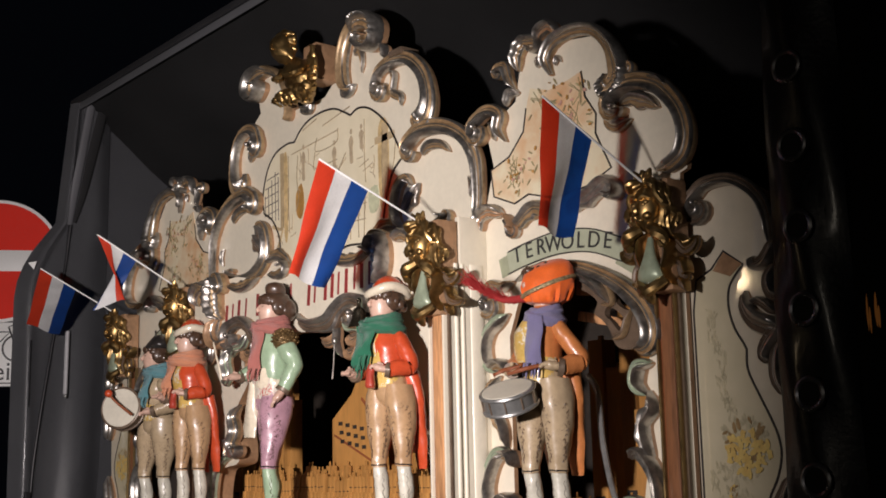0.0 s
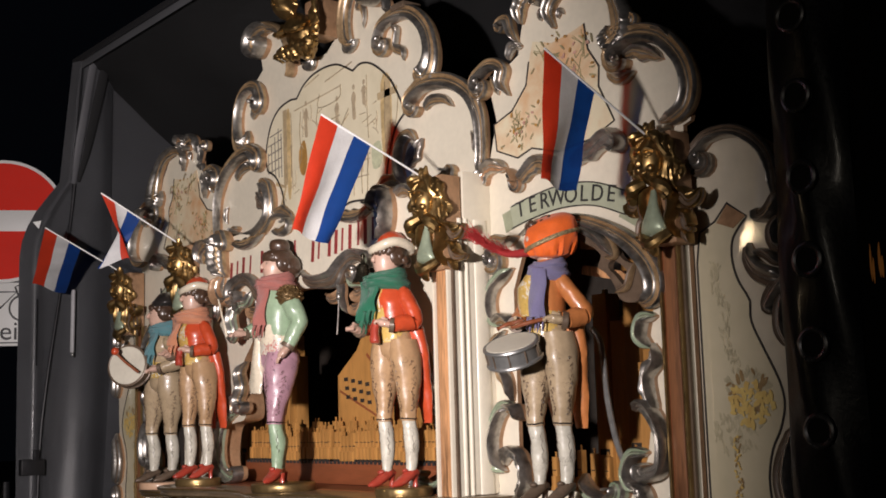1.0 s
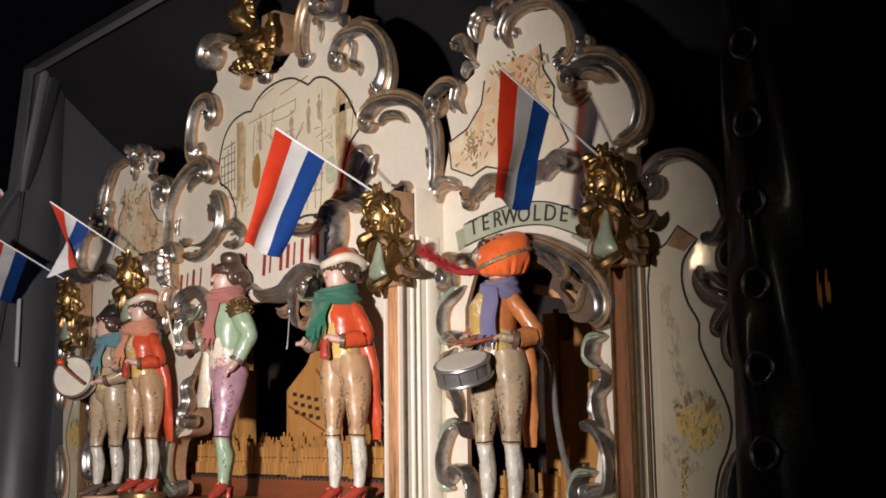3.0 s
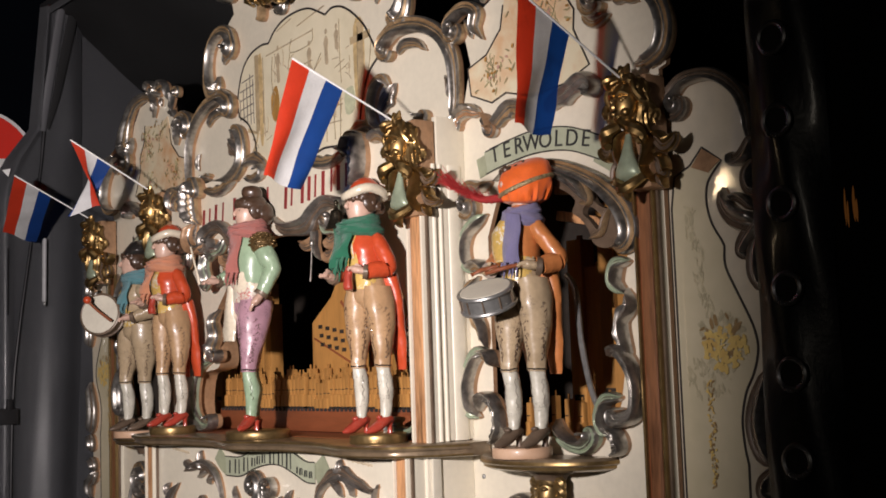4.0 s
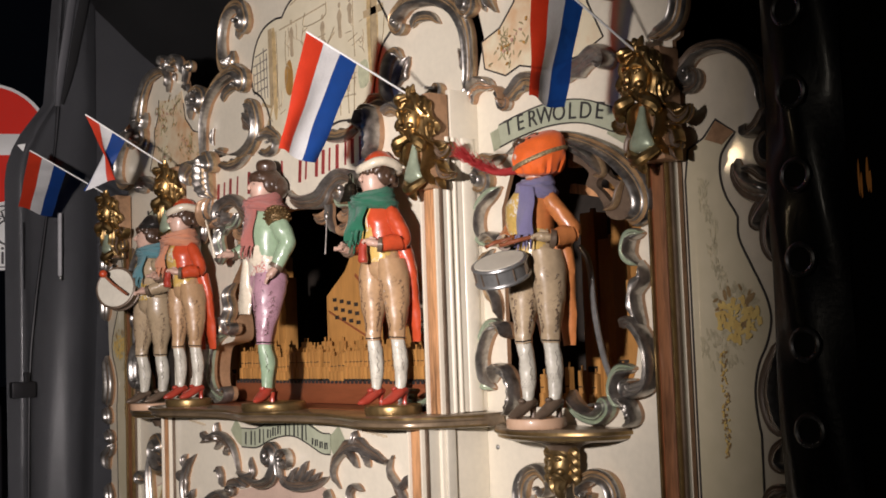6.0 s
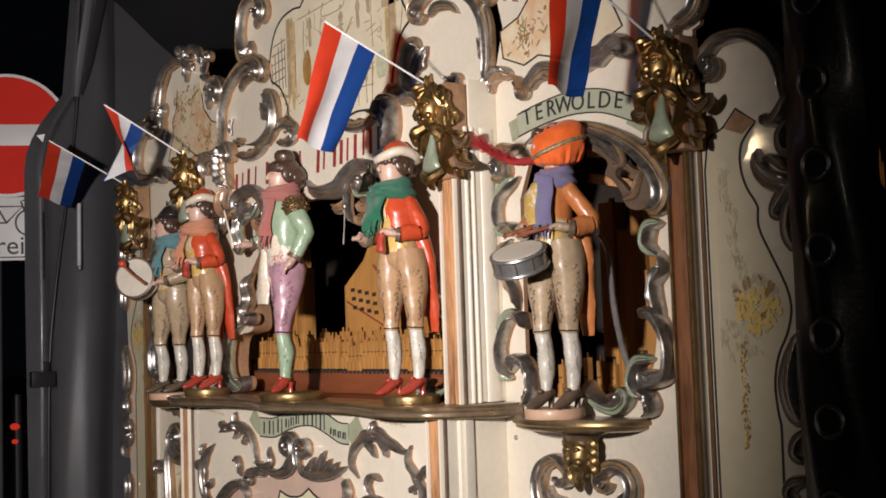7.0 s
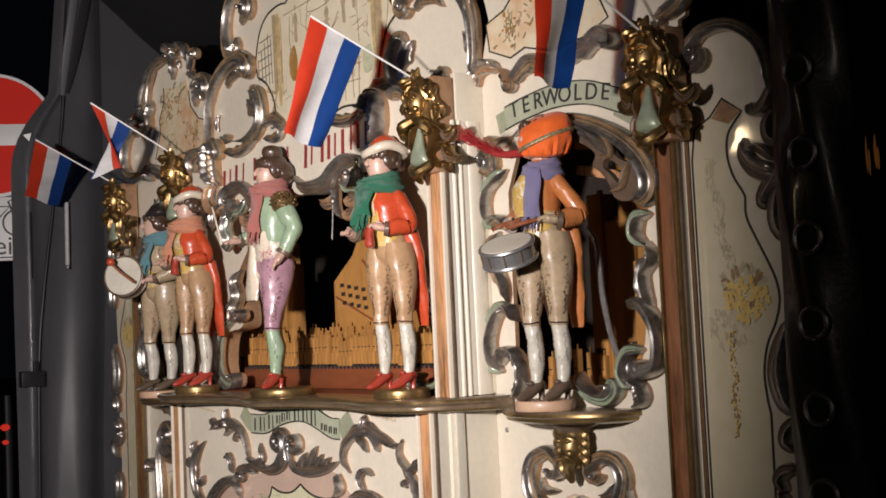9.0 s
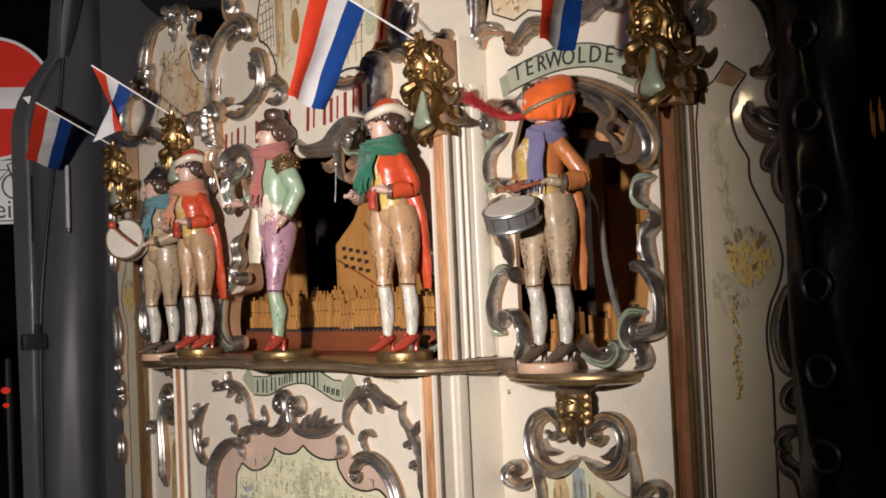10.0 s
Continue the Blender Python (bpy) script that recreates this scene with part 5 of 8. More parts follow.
# columns: oak front between dark beads and gilded or cream strips
def column(name, x0, x1, y, z0, z1, wood, s):
    # the cream strips are highlights of the dark beads, put in as colour
    rim = OLDGOLD if wood is WOOD else CREAM
    col = thing(name, "upright dark oak pilaster edged with gilded beads" if wood is WOOD else "upright light oak pilaster with cream strips as highlights on its dark beads", "pilaster", "organ pilasters")
    w = x1 - x0
    bm = bmesh.new()
    a, b = sorted((s * (x0 + 0.26 * w), s * (x1 - 0.26 * w)))
    box(bm, a, b, y, y + 0.04, z0, z1, 0.003)
    part("shaft", bm, wood, col)
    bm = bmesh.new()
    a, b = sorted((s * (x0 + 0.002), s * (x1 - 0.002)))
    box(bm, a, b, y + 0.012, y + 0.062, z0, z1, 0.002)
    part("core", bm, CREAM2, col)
    for u0, u1, m, dy in ((0.0, 0.09, UMBER, 0.006), (0.09, 0.18, rim, -0.004), (0.18, 0.26, CHEST, 0.004), (0.74, 0.82, CHEST, 0.004), (0.82, 0.91, rim, -0.004), (0.91, 1.0, UMBER, 0.006)):
        bm = bmesh.new()
        a, b = sorted((s * (x0 + u0 * w), s * (x0 + u1 * w)))
        box(bm, a, b, y + dy, y + 0.014, z0, z1, 0.0015)
        part("bead", bm, m, col)
    return col


for s in (1, -1):
    column("pilaster", 0.600, 0.672, -0.045, ZS, 1.87, WOODLIGHT, s)
    column("pilaster", 0.593, 0.660, -0.100, 0.25, 1.302, WOODLIGHT, s)
    column("pilaster", 1.207, 1.272, 0.060, 0.25, 1.87, WOOD, s)


# ---- side sections, brackets and wings, mirrored ----
def side_section(s):
    sec = thing("organ_side_section", "cream carved organ side section with an arched niche and silver scrolls" if s > 0 else "cream carved organ side section with an arched niche and flowered shield", "organ front", "organ front sections")
    out = [(0.660, 0.25), (0.660, 2.07), (0.69, 2.23), (0.672, 2.30), (0.72, 2.345), (0.775, 2.37), (0.79, 2.43), (0.81, 2.49), (0.86, 2.500), (0.93, 2.496), (0.97, 2.482), (1.0, 2.470), (1.08, 2.457),
           (1.128, 2.40), (1.148, 2.34), (1.125, 2.308), (1.19, 2.308), (1.26, 2.283), (1.318, 2.22), (1.335, 2.16), (1.32, 2.105), (1.275, 2.085), (1.272, 1.87), (1.272, 0.25)]
    hole = [(0.745, 1.345), (1.10, 1.345), (1.135, 1.42), (1.155, 1.52), (1.158, 1.70), (1.180, 1.735), (1.192, 1.775), (1.165, 1.82), (1.11, 1.86), (1.05, 1.893), (0.96, 1.920), (0.86, 1.922), (0.78, 1.88), (0.745, 1.80)]
    bm = bmesh.new()
    board(bm, [(s * (x + (0.016 if x < 0.87 else -0.026) * (z > 2.1)), z - 0.014 * (z > 2.1)) for x, z in out], YC, YC + 0.012, [[(s * x, z) for x, z in hole]], side=1)
    part("board", bm, [CREAM, COPPER], sec, "cream enamel board")
    a = dict(yb=YC, parent=sec, s=s)
    # crest scrolls
    scroll([(0.765, 2.263), (0.748, 2.295), (0.757, 2.325), (0.735, 2.345), (0.700, 2.350), (0.664, 2.335)], [0.010, 0.026, 0.032, 0.036, 0.036, 0.030], d=0.05, end=(0.034, 0.85, 1), **a)
    scroll([(0.700, 2.322), (0.715, 2.305), (0.722, 2.275)], [0.014, 0.026, 0.008], d=0.026, **a)
    scroll([(0.765, 2.35), (0.785, 2.375), (0.812, 2.372)], [0.012, 0.028, 0.014], d=0.03, tint=SILVER, **a)
    scroll([(0.800, 2.385), (0.786, 2.415), (0.776, 2.445), (0.752, 2.448)], [0.012, 0.024, 0.028, 0.024], d=0.04, end=(0.014, 0.7, 1), **a)
    scroll([(0.816, 2.424), (0.822, 2.462), (0.848, 2.484), (0.884, 2.478)], [0.028, 0.036, 0.032, 0.024], d=0.045, end=(0.016, 0.65, -1), flute=260, **a)
    scroll([(0.892, 2.472), (0.908, 2.490), (0.938, 2.496), (0.955, 2.476)], [0.016, 0.032, 0.032, 0.018], d=0.05, tint=COPPER, **a)
    scroll([(0.895, 2.43), (0.880, 2.435), (0.878, 2.415)], [0.010, 0.020, 0.010], d=0.02, tint=UMBER, **a)
    scroll([(0.926, 2.384), (0.914, 2.424), (0.943, 2.458), (1.002, 2.466), (1.066, 2.450), (1.110, 2.408), (1.134, 2.360), (1.138, 2.320), (1.115, 2.300), (1.094, 2.318), (1.094, 2.342)], [0.028, 0.030, 0.034, 0.034, 0.034, 0.040, 0.060, 0.070, 0.064, 0.042, 0.020], d=0.05, rib=(0.66, 1.0), **a)
    scroll([(0.935, 2.405), (0.945, 2.42), (0.955, 2.41)], [0.008, 0.016, 0.006], d=0.018, tint=UMBER, **a)
    scroll([(1.226, 2.100), (1.268, 2.100), (1.303, 2.120), (1.315, 2.164), (1.297, 2.220), (1.246, 2.276), (1.180, 2.299), (1.124, 2.288)], [0.026, 0.034, 0.036, 0.038, 0.044, 0.050, 0.050, 0.040], d=0.055, end=(0.034, 0.65, 1), **a)
    scroll([(1.130, 2.262), (1.165, 2.268), (1.21, 2.25), (1.238, 2.232)], [0.012, 0.034, 0.034, 0.010], d=0.032, lobes=3, **a)
    scroll([(1.15, 2.31), (1.17, 2.335), (1.145, 2.35)], [0.012, 0.026, 0.016], d=0.04, side=UMBER, **a)
    scroll([(1.220, 2.297), (1.255, 2.284), (1.275, 2.262)], [0.010, 0.020, 0.010], d=0.05, tint=UMBER, **a)
    scroll([(1.105, 2.255), (1.10, 2.232), (1.125, 2.215), (1.16, 2.225)], [0.020, 0.03, 0.03, 0.012], d=0.035, **a)
    # garland over the ribbon
    scroll([(0.663, 2.058), (0.675, 2.090), (0.71, 2.102), (0.745, 2.090)], [0.030, 0.036, 0.040, 0.030], d=0.05, flute=300, tint=COPPER, **a)
    scroll([(0.755, 2.085), (0.775, 2.063), (0.778, 2.045)], [0.026, 0.034, 0.026], d=0.045, end=(0.012, 0.7, 1), front=COPPER, tint=SILVER, **a)
    scroll([(0.795, 2.048), (0.822, 2.064), (0.862, 2.083), (0.910, 2.068), (0.918, 2.035)], [0.026, 0.032, 0.040, 0.034, 0.012], d=0.045, lobes=4, **a)
    scroll([(0.965, 2.052), (1.00, 2.068), (1.045, 2.080), (1.085, 2.098), (1.112, 2.085)], [0.012, 0.036, 0.040, 0.040, 0.024], d=0.05, end=(0.014, 0.6, -1), tint=SILVER, lobes=5, **a)
    # flowered shield
    shield = [(0.717, 2.206), (0.783, 2.226), (0.835, 2.276), (0.847, 2.33), (0.862, 2.375), (0.925, 2.355), (0.985, 2.362), (1.030, 2.372), (1.039, 2.311), (1.070, 2.264), (1.066, 2.220), (1.108, 2.134), (1.035, 2.107), (0.930, 2.10), (0.846, 2.124), (0.797, 2.110), (0.725, 2.140)]
    bm = bmesh.new()
    shield = [(x - 0.018, z) for x, z in shield]
    board(bm, [(s * x, z) for x, z in shield], YC - 0.002, YC + 0.002)
    sh = part("shield", bm, FLOWERGROUND, sec, "peach shield painted with flowers")
    bm = bmesh.new()
    line(bm, shield[7:] + shield[:4], YC - 0.002, 0.004, 1, s)
    part("outline", bm, BLACKLINE, sh)
    r = random.Random(11)
    for name, m, n_, size in (("painted_leaf", LEAFPAINT, 72, 0.0100), ("painted_rose", ROSEPAINT, 24, 0.0055), ("painted_bud", OCHRE, 32, 0.0050)):
        bm = bmesh.new()
        for k in range(n_):
            bx, bz = ((0.785, 2.185), (0.88, 2.335), (1.0, 2.325), (0.82, 2.20), (0.97, 2.17), (0.99, 2.27), (0.76, 2.165), (0.93, 2.30))[k % 8]
            sp = 0.5 if name == "painted_rose" else 1.0
            x, z, q = bx + sp * r.uniform(-0.05, 0.05), bz + sp * r.uniform(-0.035, 0.035), r.uniform(0, 6.28)
            if not (0.720 + 0.9 * max(0, z - 2.20) < x < 1.04):
                continue
            w, asp = size * r.uniform(0.6, 1.3), 0.24 if name == "painted_leaf" else 0.6
            v = [bm.verts.new((s * (x + w * math.cos(q) * math.cos(t) - asp * w * math.sin(q) * math.sin(t)), YC - {"painted_leaf": 0.0032, "painted_rose": 0.0054, "painted_bud": 0.0070}[name] - 0.00004 * k, z + w * math.sin(q) * math.cos(t) + asp * w * math.cos(q) * math.sin(t))) for t in (i * 2 * math.pi / 8 for i in range(8))]
            bm.faces.new(v)
        if name == "painted_leaf":
            for bx, bz in ((0.785, 2.185), (0.88, 2.335), (1.0, 2.325), (0.97, 2.17), (0.99, 2.27)):
                for k in range(3):
                    q = r.uniform(0.6, 2.4)
                    line(bm, [(bx - 0.03 * math.cos(q), bz - 0.03 * math.sin(q)), (bx + r.uniform(-0.01, 0.01), bz), (bx + 0.036 * math.cos(q + 0.5), bz + 0.036 * math.sin(q + 0.5))], YC - 0.002, 0.0018, 5, s)
        tagged(part(name, bm, m, sh), kind="stuff")
    # ribbon
    pts = [(0.752, 1.972), (0.82, 1.985), (0.92, 1.995), (1.02, 1.985), (1.115, 1.950)]
    rb = banner(sec, pts, 0.052, YC, [[(0.722, 1.962), (0.775, 1.975)], [(1.10, 1.945), (1.155, 1.912)]], s)
    if s > 0:
        letters = "TERWOLDE"
        for k, ch in enumerate(letters):
            x = 0.785 + 0.0405 * k + (0.004 if k > 3 else 0)
            z = 1.9935 - 0.62 * (x - 0.925) ** 2 - 0.03 * (x - 0.925)
            me = text_mesh(ch, 0.053, 0.0008)
            me.materials.append(SIGNBLACK)
            lt = new("letter", me)
            lt.parent = rb
            lt.matrix_world = Matrix.Translation((x, YC - 0.0055, z)) @ Matrix.Rotation(-math.atan(-1.24 * (x - 0.925) - 0.03), 4, "Y") @ Matrix.Rotation(radians(90), 4, "X")
    else:
        bars(rb, YC - 0.0045, SIGNBLACK, [(0.79 + 0.045 * k, 1.980 + 0.012 * math.sin(k * 0.5), 0.1, 1.0) for k in range(8)], 0.036, 0.009, s=s)
    # niche scrolls
    scroll([(0.785, 1.925), (0.84, 1.943), (0.905, 1.944), (0.993, 1.930), (1.070, 1.901), (1.130, 1.866), (1.178, 1.822), (1.200, 1.780), (1.196, 1.748), (1.172, 1.734), (1.140, 1.738)], [0.012, 0.018, 0.024, 0.032, 0.036, 0.042, 0.048, 0.050, 0.046, 0.036, 0.020], d=0.055, side=UMBER, flip=True, **a)
    scroll([(0.925, 1.932), (0.998, 1.908), (1.045, 1.884), (1.073, 1.860), (1.098, 1.833)], [0.010, 0.020, 0.026, 0.026, 0.006], d=0.060, tint=SILVER, side=UMBER, **a)
    bm = bmesh.new()
    fret = [(1.0, 1.912), (1.06, 1.895), (1.12, 1.868), (1.168, 1.822), (1.190, 1.775), (1.16, 1.742), (1.118, 1.738), (1.092, 1.752), (1.080, 1.780), (1.058, 1.806), (1.036, 1.822), (1.046, 1.846), (1.020, 1.868), (0.985, 1.888)]
    eyes = ([(1.090, 1.876), (1.126, 1.864), (1.154, 1.830), (1.134, 1.818), (1.100, 1.838)], [(1.074, 1.831), (1.100, 1.822), (1.122, 1.797), (1.108, 1.776), (1.084, 1.800), (1.066, 1.816)])
    board(bm, [(s * x, z) for x, z in closed(fret, 3)], YC - 0.018, YC - 0.002, [[(s * x, z) for x, z in closed(e, 3)] for e in eyes], side=1)
    # dark glaze on the face too: the beret's shadow is put into the colour
    part("fretwork", bm, [UMBER, UMBER], sec, "brown glazed carved fretwork, coloured darker for the shade in the niche")
    for pts, w in (([(1.060, 1.892), (1.085, 1.866), (1.092, 1.838), (1.060, 1.840)], 0.018), ([(1.150, 1.822), (1.135, 1.800), (1.120, 1.770), (1.085, 1.762)], 0.020)):
        scroll(pts, [0.006] + [w] * (len(pts) - 2) + [0.006], d=0.022, tint=UMBER, side=UMBER, front=GLAZE, yoff=-0.016, **a)
    scroll([(0.775, 1.925), (0.745, 1.915), (0.71, 1.92), (0.685, 1.895)], [0.018, 0.036, 0.036, 0.034], d=0.055, end=(0.030, 0.9, 1), **a)
    scroll([(0.755, 1.852), (0.725, 1.835), (0.695, 1.815), (0.680, 1.780), (0.688, 1.740), (0.725, 1.718)], [0.018, 0.036, 0.036, 0.034, 0.034, 0.020], d=0.05, tint=VERDE, **a)
    scroll([(0.70, 1.725), (0.735, 1.735), (0.765, 1.715)], [0.018, 0.034, 0.018], d=0.06, **a)
    scroll([(0.72, 1.71), (0.69, 1.675), (0.705, 1.63), (0.73, 1.59), (0.738, 1.545)], [0.016, 0.032, 0.036, 0.030, 0.014], d=0.05, lobes=4, **a)
    scroll([(0.748, 1.535), (0.715, 1.530), (0.690, 1.500), (0.674, 1.455), (0.682, 1.405), (0.708, 1.385)], [0.030, 0.040, 0.040, 0.040, 0.038, 0.022], d=0.055, tint=VERDE, **a)
    scroll([(0.735, 1.53), (0.765, 1.525), (0.775, 1.50)], [0.022, 0.034, 0.018], d=0.07, side=COPPER, **a)
    scroll([(0.708, 1.40), (0.730, 1.430), (0.760, 1.425), (0.782, 1.390), (0.775, 1.350), (0.740, 1.328)], [0.016, 0.030, 0.036, 0.038, 0.036, 0.022], d=0.055, flute=220, tint=SILVER, **a)
    scroll([(1.185, 1.705), (1.157, 1.70), (1.147, 1.665), (1.170, 1.64)], [0.018, 0.036, 0.036, 0.016], d=0.055, tint=VERDE, **a)
    scroll([(1.175, 1.65), (1.185, 1.615), (1.160, 1.585), (1.163, 1.545), (1.178, 1.51)], [0.012, 0.034, 0.036, 0.034, 0.016], d=0.05, tint=SILVER, lobes=4, **a)
    scroll([(1.115, 1.515), (1.145, 1.525), (1.175, 1.50), (1.194, 1.455), (1.186, 1.40), (1.150, 1.385)], [0.020, 0.034, 0.038, 0.038, 0.036, 0.022], d=0.055, tint=SILVER, end=(0.014, 0.6, -1), **a)
    scroll([(1.145, 1.43), (1.110, 1.425), (1.092, 1.385), (1.110, 1.35)], [0.022, 0.034, 0.036, 0.030], d=0.055, tint=VERDE, **a)
    scroll([(1.095, 1.365), (1.130, 1.355), (1.142, 1.330), (1.115, 1.318)], [0.020, 0.040, 0.036, 0.02], d=0.055, flute=260, tint=SILVER, **a)
    scroll([(0.963, 1.385), (0.975, 1.355), (1.005, 1.335), (1.045, 1.328), (1.072, 1.342)], [0.018, 0.034, 0.036, 0.034, 0.026], d=0.06, tint=VERDE, end=(0.016, 0.6, 1), **a)
    # lower scrolls round a small picture
    scroll([(0.939, 1.118), (0.911, 1.100), (0.873, 1.084), (0.829, 1.090), (0.802, 1.118), (0.797, 1.159), (0.815, 1.194), (0.854, 1.210), (0.888, 1.196)], [0.008, 0.026, 0.036, 0.036, 0.032, 0.032, 0.034, 0.036, 0.034], d=0.05, end=(0.024, 0.6, -1), **a)
    scroll([(0.939, 1.118), (0.975, 1.104), (1.009, 1.093), (1.050, 1.102), (1.075, 1.133), (1.081, 1.172), (1.061, 1.200), (1.024, 1.207), (0.992, 1.192)], [0.008, 0.026, 0.036, 0.036, 0.032, 0.032, 0.034, 0.036, 0.034], d=0.05, end=(0.024, 0.6, 1), **a)
    scroll([(0.820, 1.150), (0.832, 1.125), (0.876, 1.123)], [0.010, 0.022, 0.006], d=0.035, tint=UMBER, **a)
    scroll([(0.995, 1.122), (1.032, 1.128), (1.054, 1.156)], [0.006, 0.022, 0.008], d=0.035, tint=UMBER, **a)
    scroll([(0.798, 1.10), (0.800, 1.060), (0.808, 1.018), (0.80, 0.93), (0.79, 0.86)], [0.02, 0.030, 0.03, 0.03, 0.03], d=0.04, **a)
    scroll([(1.082, 1.16), (1.092, 1.115), (1.097, 1.067), (1.088, 0.96), (1.095, 0.86)], [0.01, 0.020, 0.024, 0.03, 0.03], d=0.045, **a)
    scroll([(0.792, 1.063), (0.755, 1.042), (0.714, 1.048), (0.708, 1.070), (0.732, 1.087)], [0.018, 0.028, 0.028, 0.026, 0.02], d=0.045, end=(0.014, 0.6, -1), **a)
    scroll([(1.110, 1.045), (1.126, 1.064), (1.148, 1.078), (1.170, 1.072)], [0.018, 0.026, 0.028, 0.02], d=0.045, end=(0.016, 0.6, -1), **a)
    bm = bmesh.new()
    arch = [(0.82, 0.70), (1.07, 0.70), (1.07, 1.04)] + [tuple(p) for p in smooth_path([(1.035, 1.050), (0.985, 1.078), (0.958, 1.100), (0.935, 1.116)], 4)] + [tuple(p) for p in smooth_path([(0.915, 1.118), (0.890, 1.108), (0.872, 1.094), (0.82, 1.07)], 4)]
    board(bm, [(s * x, z) for x, z in arch], YC - 0.003, YC)
    lp = part("lower_painting", bm, TOWNVIEW, sec, "pale painted picture")
    bm = bmesh.new()
    line(bm, arch[2:], YC - 0.003, 0.005, 1, s)
    part("outline", bm, PINKGROUND, lp)
    for k, (nm, m, pts) in enumerate((("painted_column", WASHBLUE, [(0.895, 0.72), (0.935, 0.72), (0.940, 1.05), (0.925, 1.09), (0.900, 1.07)]), ("painted_wall", WASHOCHRE, [(0.83, 0.72), (0.885, 0.72), (0.885, 1.04), (0.85, 1.06), (0.835, 1.0)]),
                                      ("painted_wall", WASHOCHRE, [(0.96, 0.72), (1.06, 0.72), (1.055, 1.0), (1.0, 1.03), (0.965, 1.02)]), ("painted_bush", WINGSHADE, [(0.985, 0.93), (1.03, 0.94), (1.05, 1.0), (1.01, 1.02), (0.98, 0.98)]))):
        bm = bmesh.new()
        board(bm, [(s * x, z) for x, z in closed(pts, 3)], YC - 0.0042 - 0.0004 * k, YC - 0.003)
        part(nm, bm, m, lp)
    bm = bmesh.new()
    for x, z0, z1 in ((0.842, 0.86, 1.04), (0.862, 0.88, 1.05), (0.908, 0.86, 1.06), (0.926, 0.88, 1.07), (0.952, 0.86, 1.06), (0.975, 0.90, 1.02), (1.012, 0.88, 0.96)):
        line(bm, [(x, z0), (x + 0.003, (z0 + z1) / 2), (x + 0.001, z1)], YC - 0.006, 0.0028, 2, s)
    tagged(part("painted_line", bm, SEPIA, lp), kind="stuff")
    bm = bmesh.new()
    dome(bm, (s * 0.700, YC, 1.250), (0.006, 0.004, 0.006))
    part("screw_head", bm, STEEL, sec)
    # niche inside: tall pipes, stay rails, hose
    for k in range(9):
        x = 0.735 + 0.052 * k
        pipe(tall_niche[(k * 2 + 1) % 3], s * x, 0.40 + 0.006 * (k % 2), 1.336)
    pipe(near_pipe, s * 1.030, 0.230, 1.336)
    for k in range(10):
        pipe(kinds[(k * 3) % 4], s * (0.745 + 0.042 * k), 0.20, 1.336)
    bm = bmesh.new()
    a0, a1 = sorted((s * 0.70, s * 1.25))
    box(bm, a0, a1, 0.14, 0.60, 1.312, 1.336, 0.002)
    tagged(part("niche_floor", bm, CHEST), "brown wooden floor inside the organ niche", "floor", kind="structure")
    rk = thing("pipe_rack", "pale wooden pipe rack bars inside the niche", "organ part")
    for z, t in ((1.80, 0.22), (1.875, 0.12)):
        bm = bmesh.new()
        a0, a1 = sorted((s * 0.85, s * 1.12))
        box(bm, a0, a1, 0.20, 0.222, z, z + 0.022, 0.002)
        bmesh.ops.rotate(bm, verts=bm.verts, cent=(s * 1.0, 0.21, z), matrix=Matrix.Rotation(s * t, 3, "Y"))
        part("bar", bm, WOODLIGHT, rk)
    bm = bmesh.new()
    tube(bm, [(s * 0.92, 0.16, 1.70, 0.007), (s * 0.955, 0.15, 1.66, 0.007), (s * 0.965, 0.15, 1.55, 0.007), (s * 0.985, 0.16, 1.43, 0.007), (s * 1.02, 0.18, 1.345, 0.007)], 0, 8, 6)
    tagged(part("air_hose", bm, STEEL), "thin grey metal air hose behind the drummer", "hose")


near_pipe = pipe_mesh(0.044, 0.285)
tall_niche = [pipe_mesh(0.048, h) for h in (0.40, 0.47, 0.55)]
for s in (1, -1):
    side_section(s)


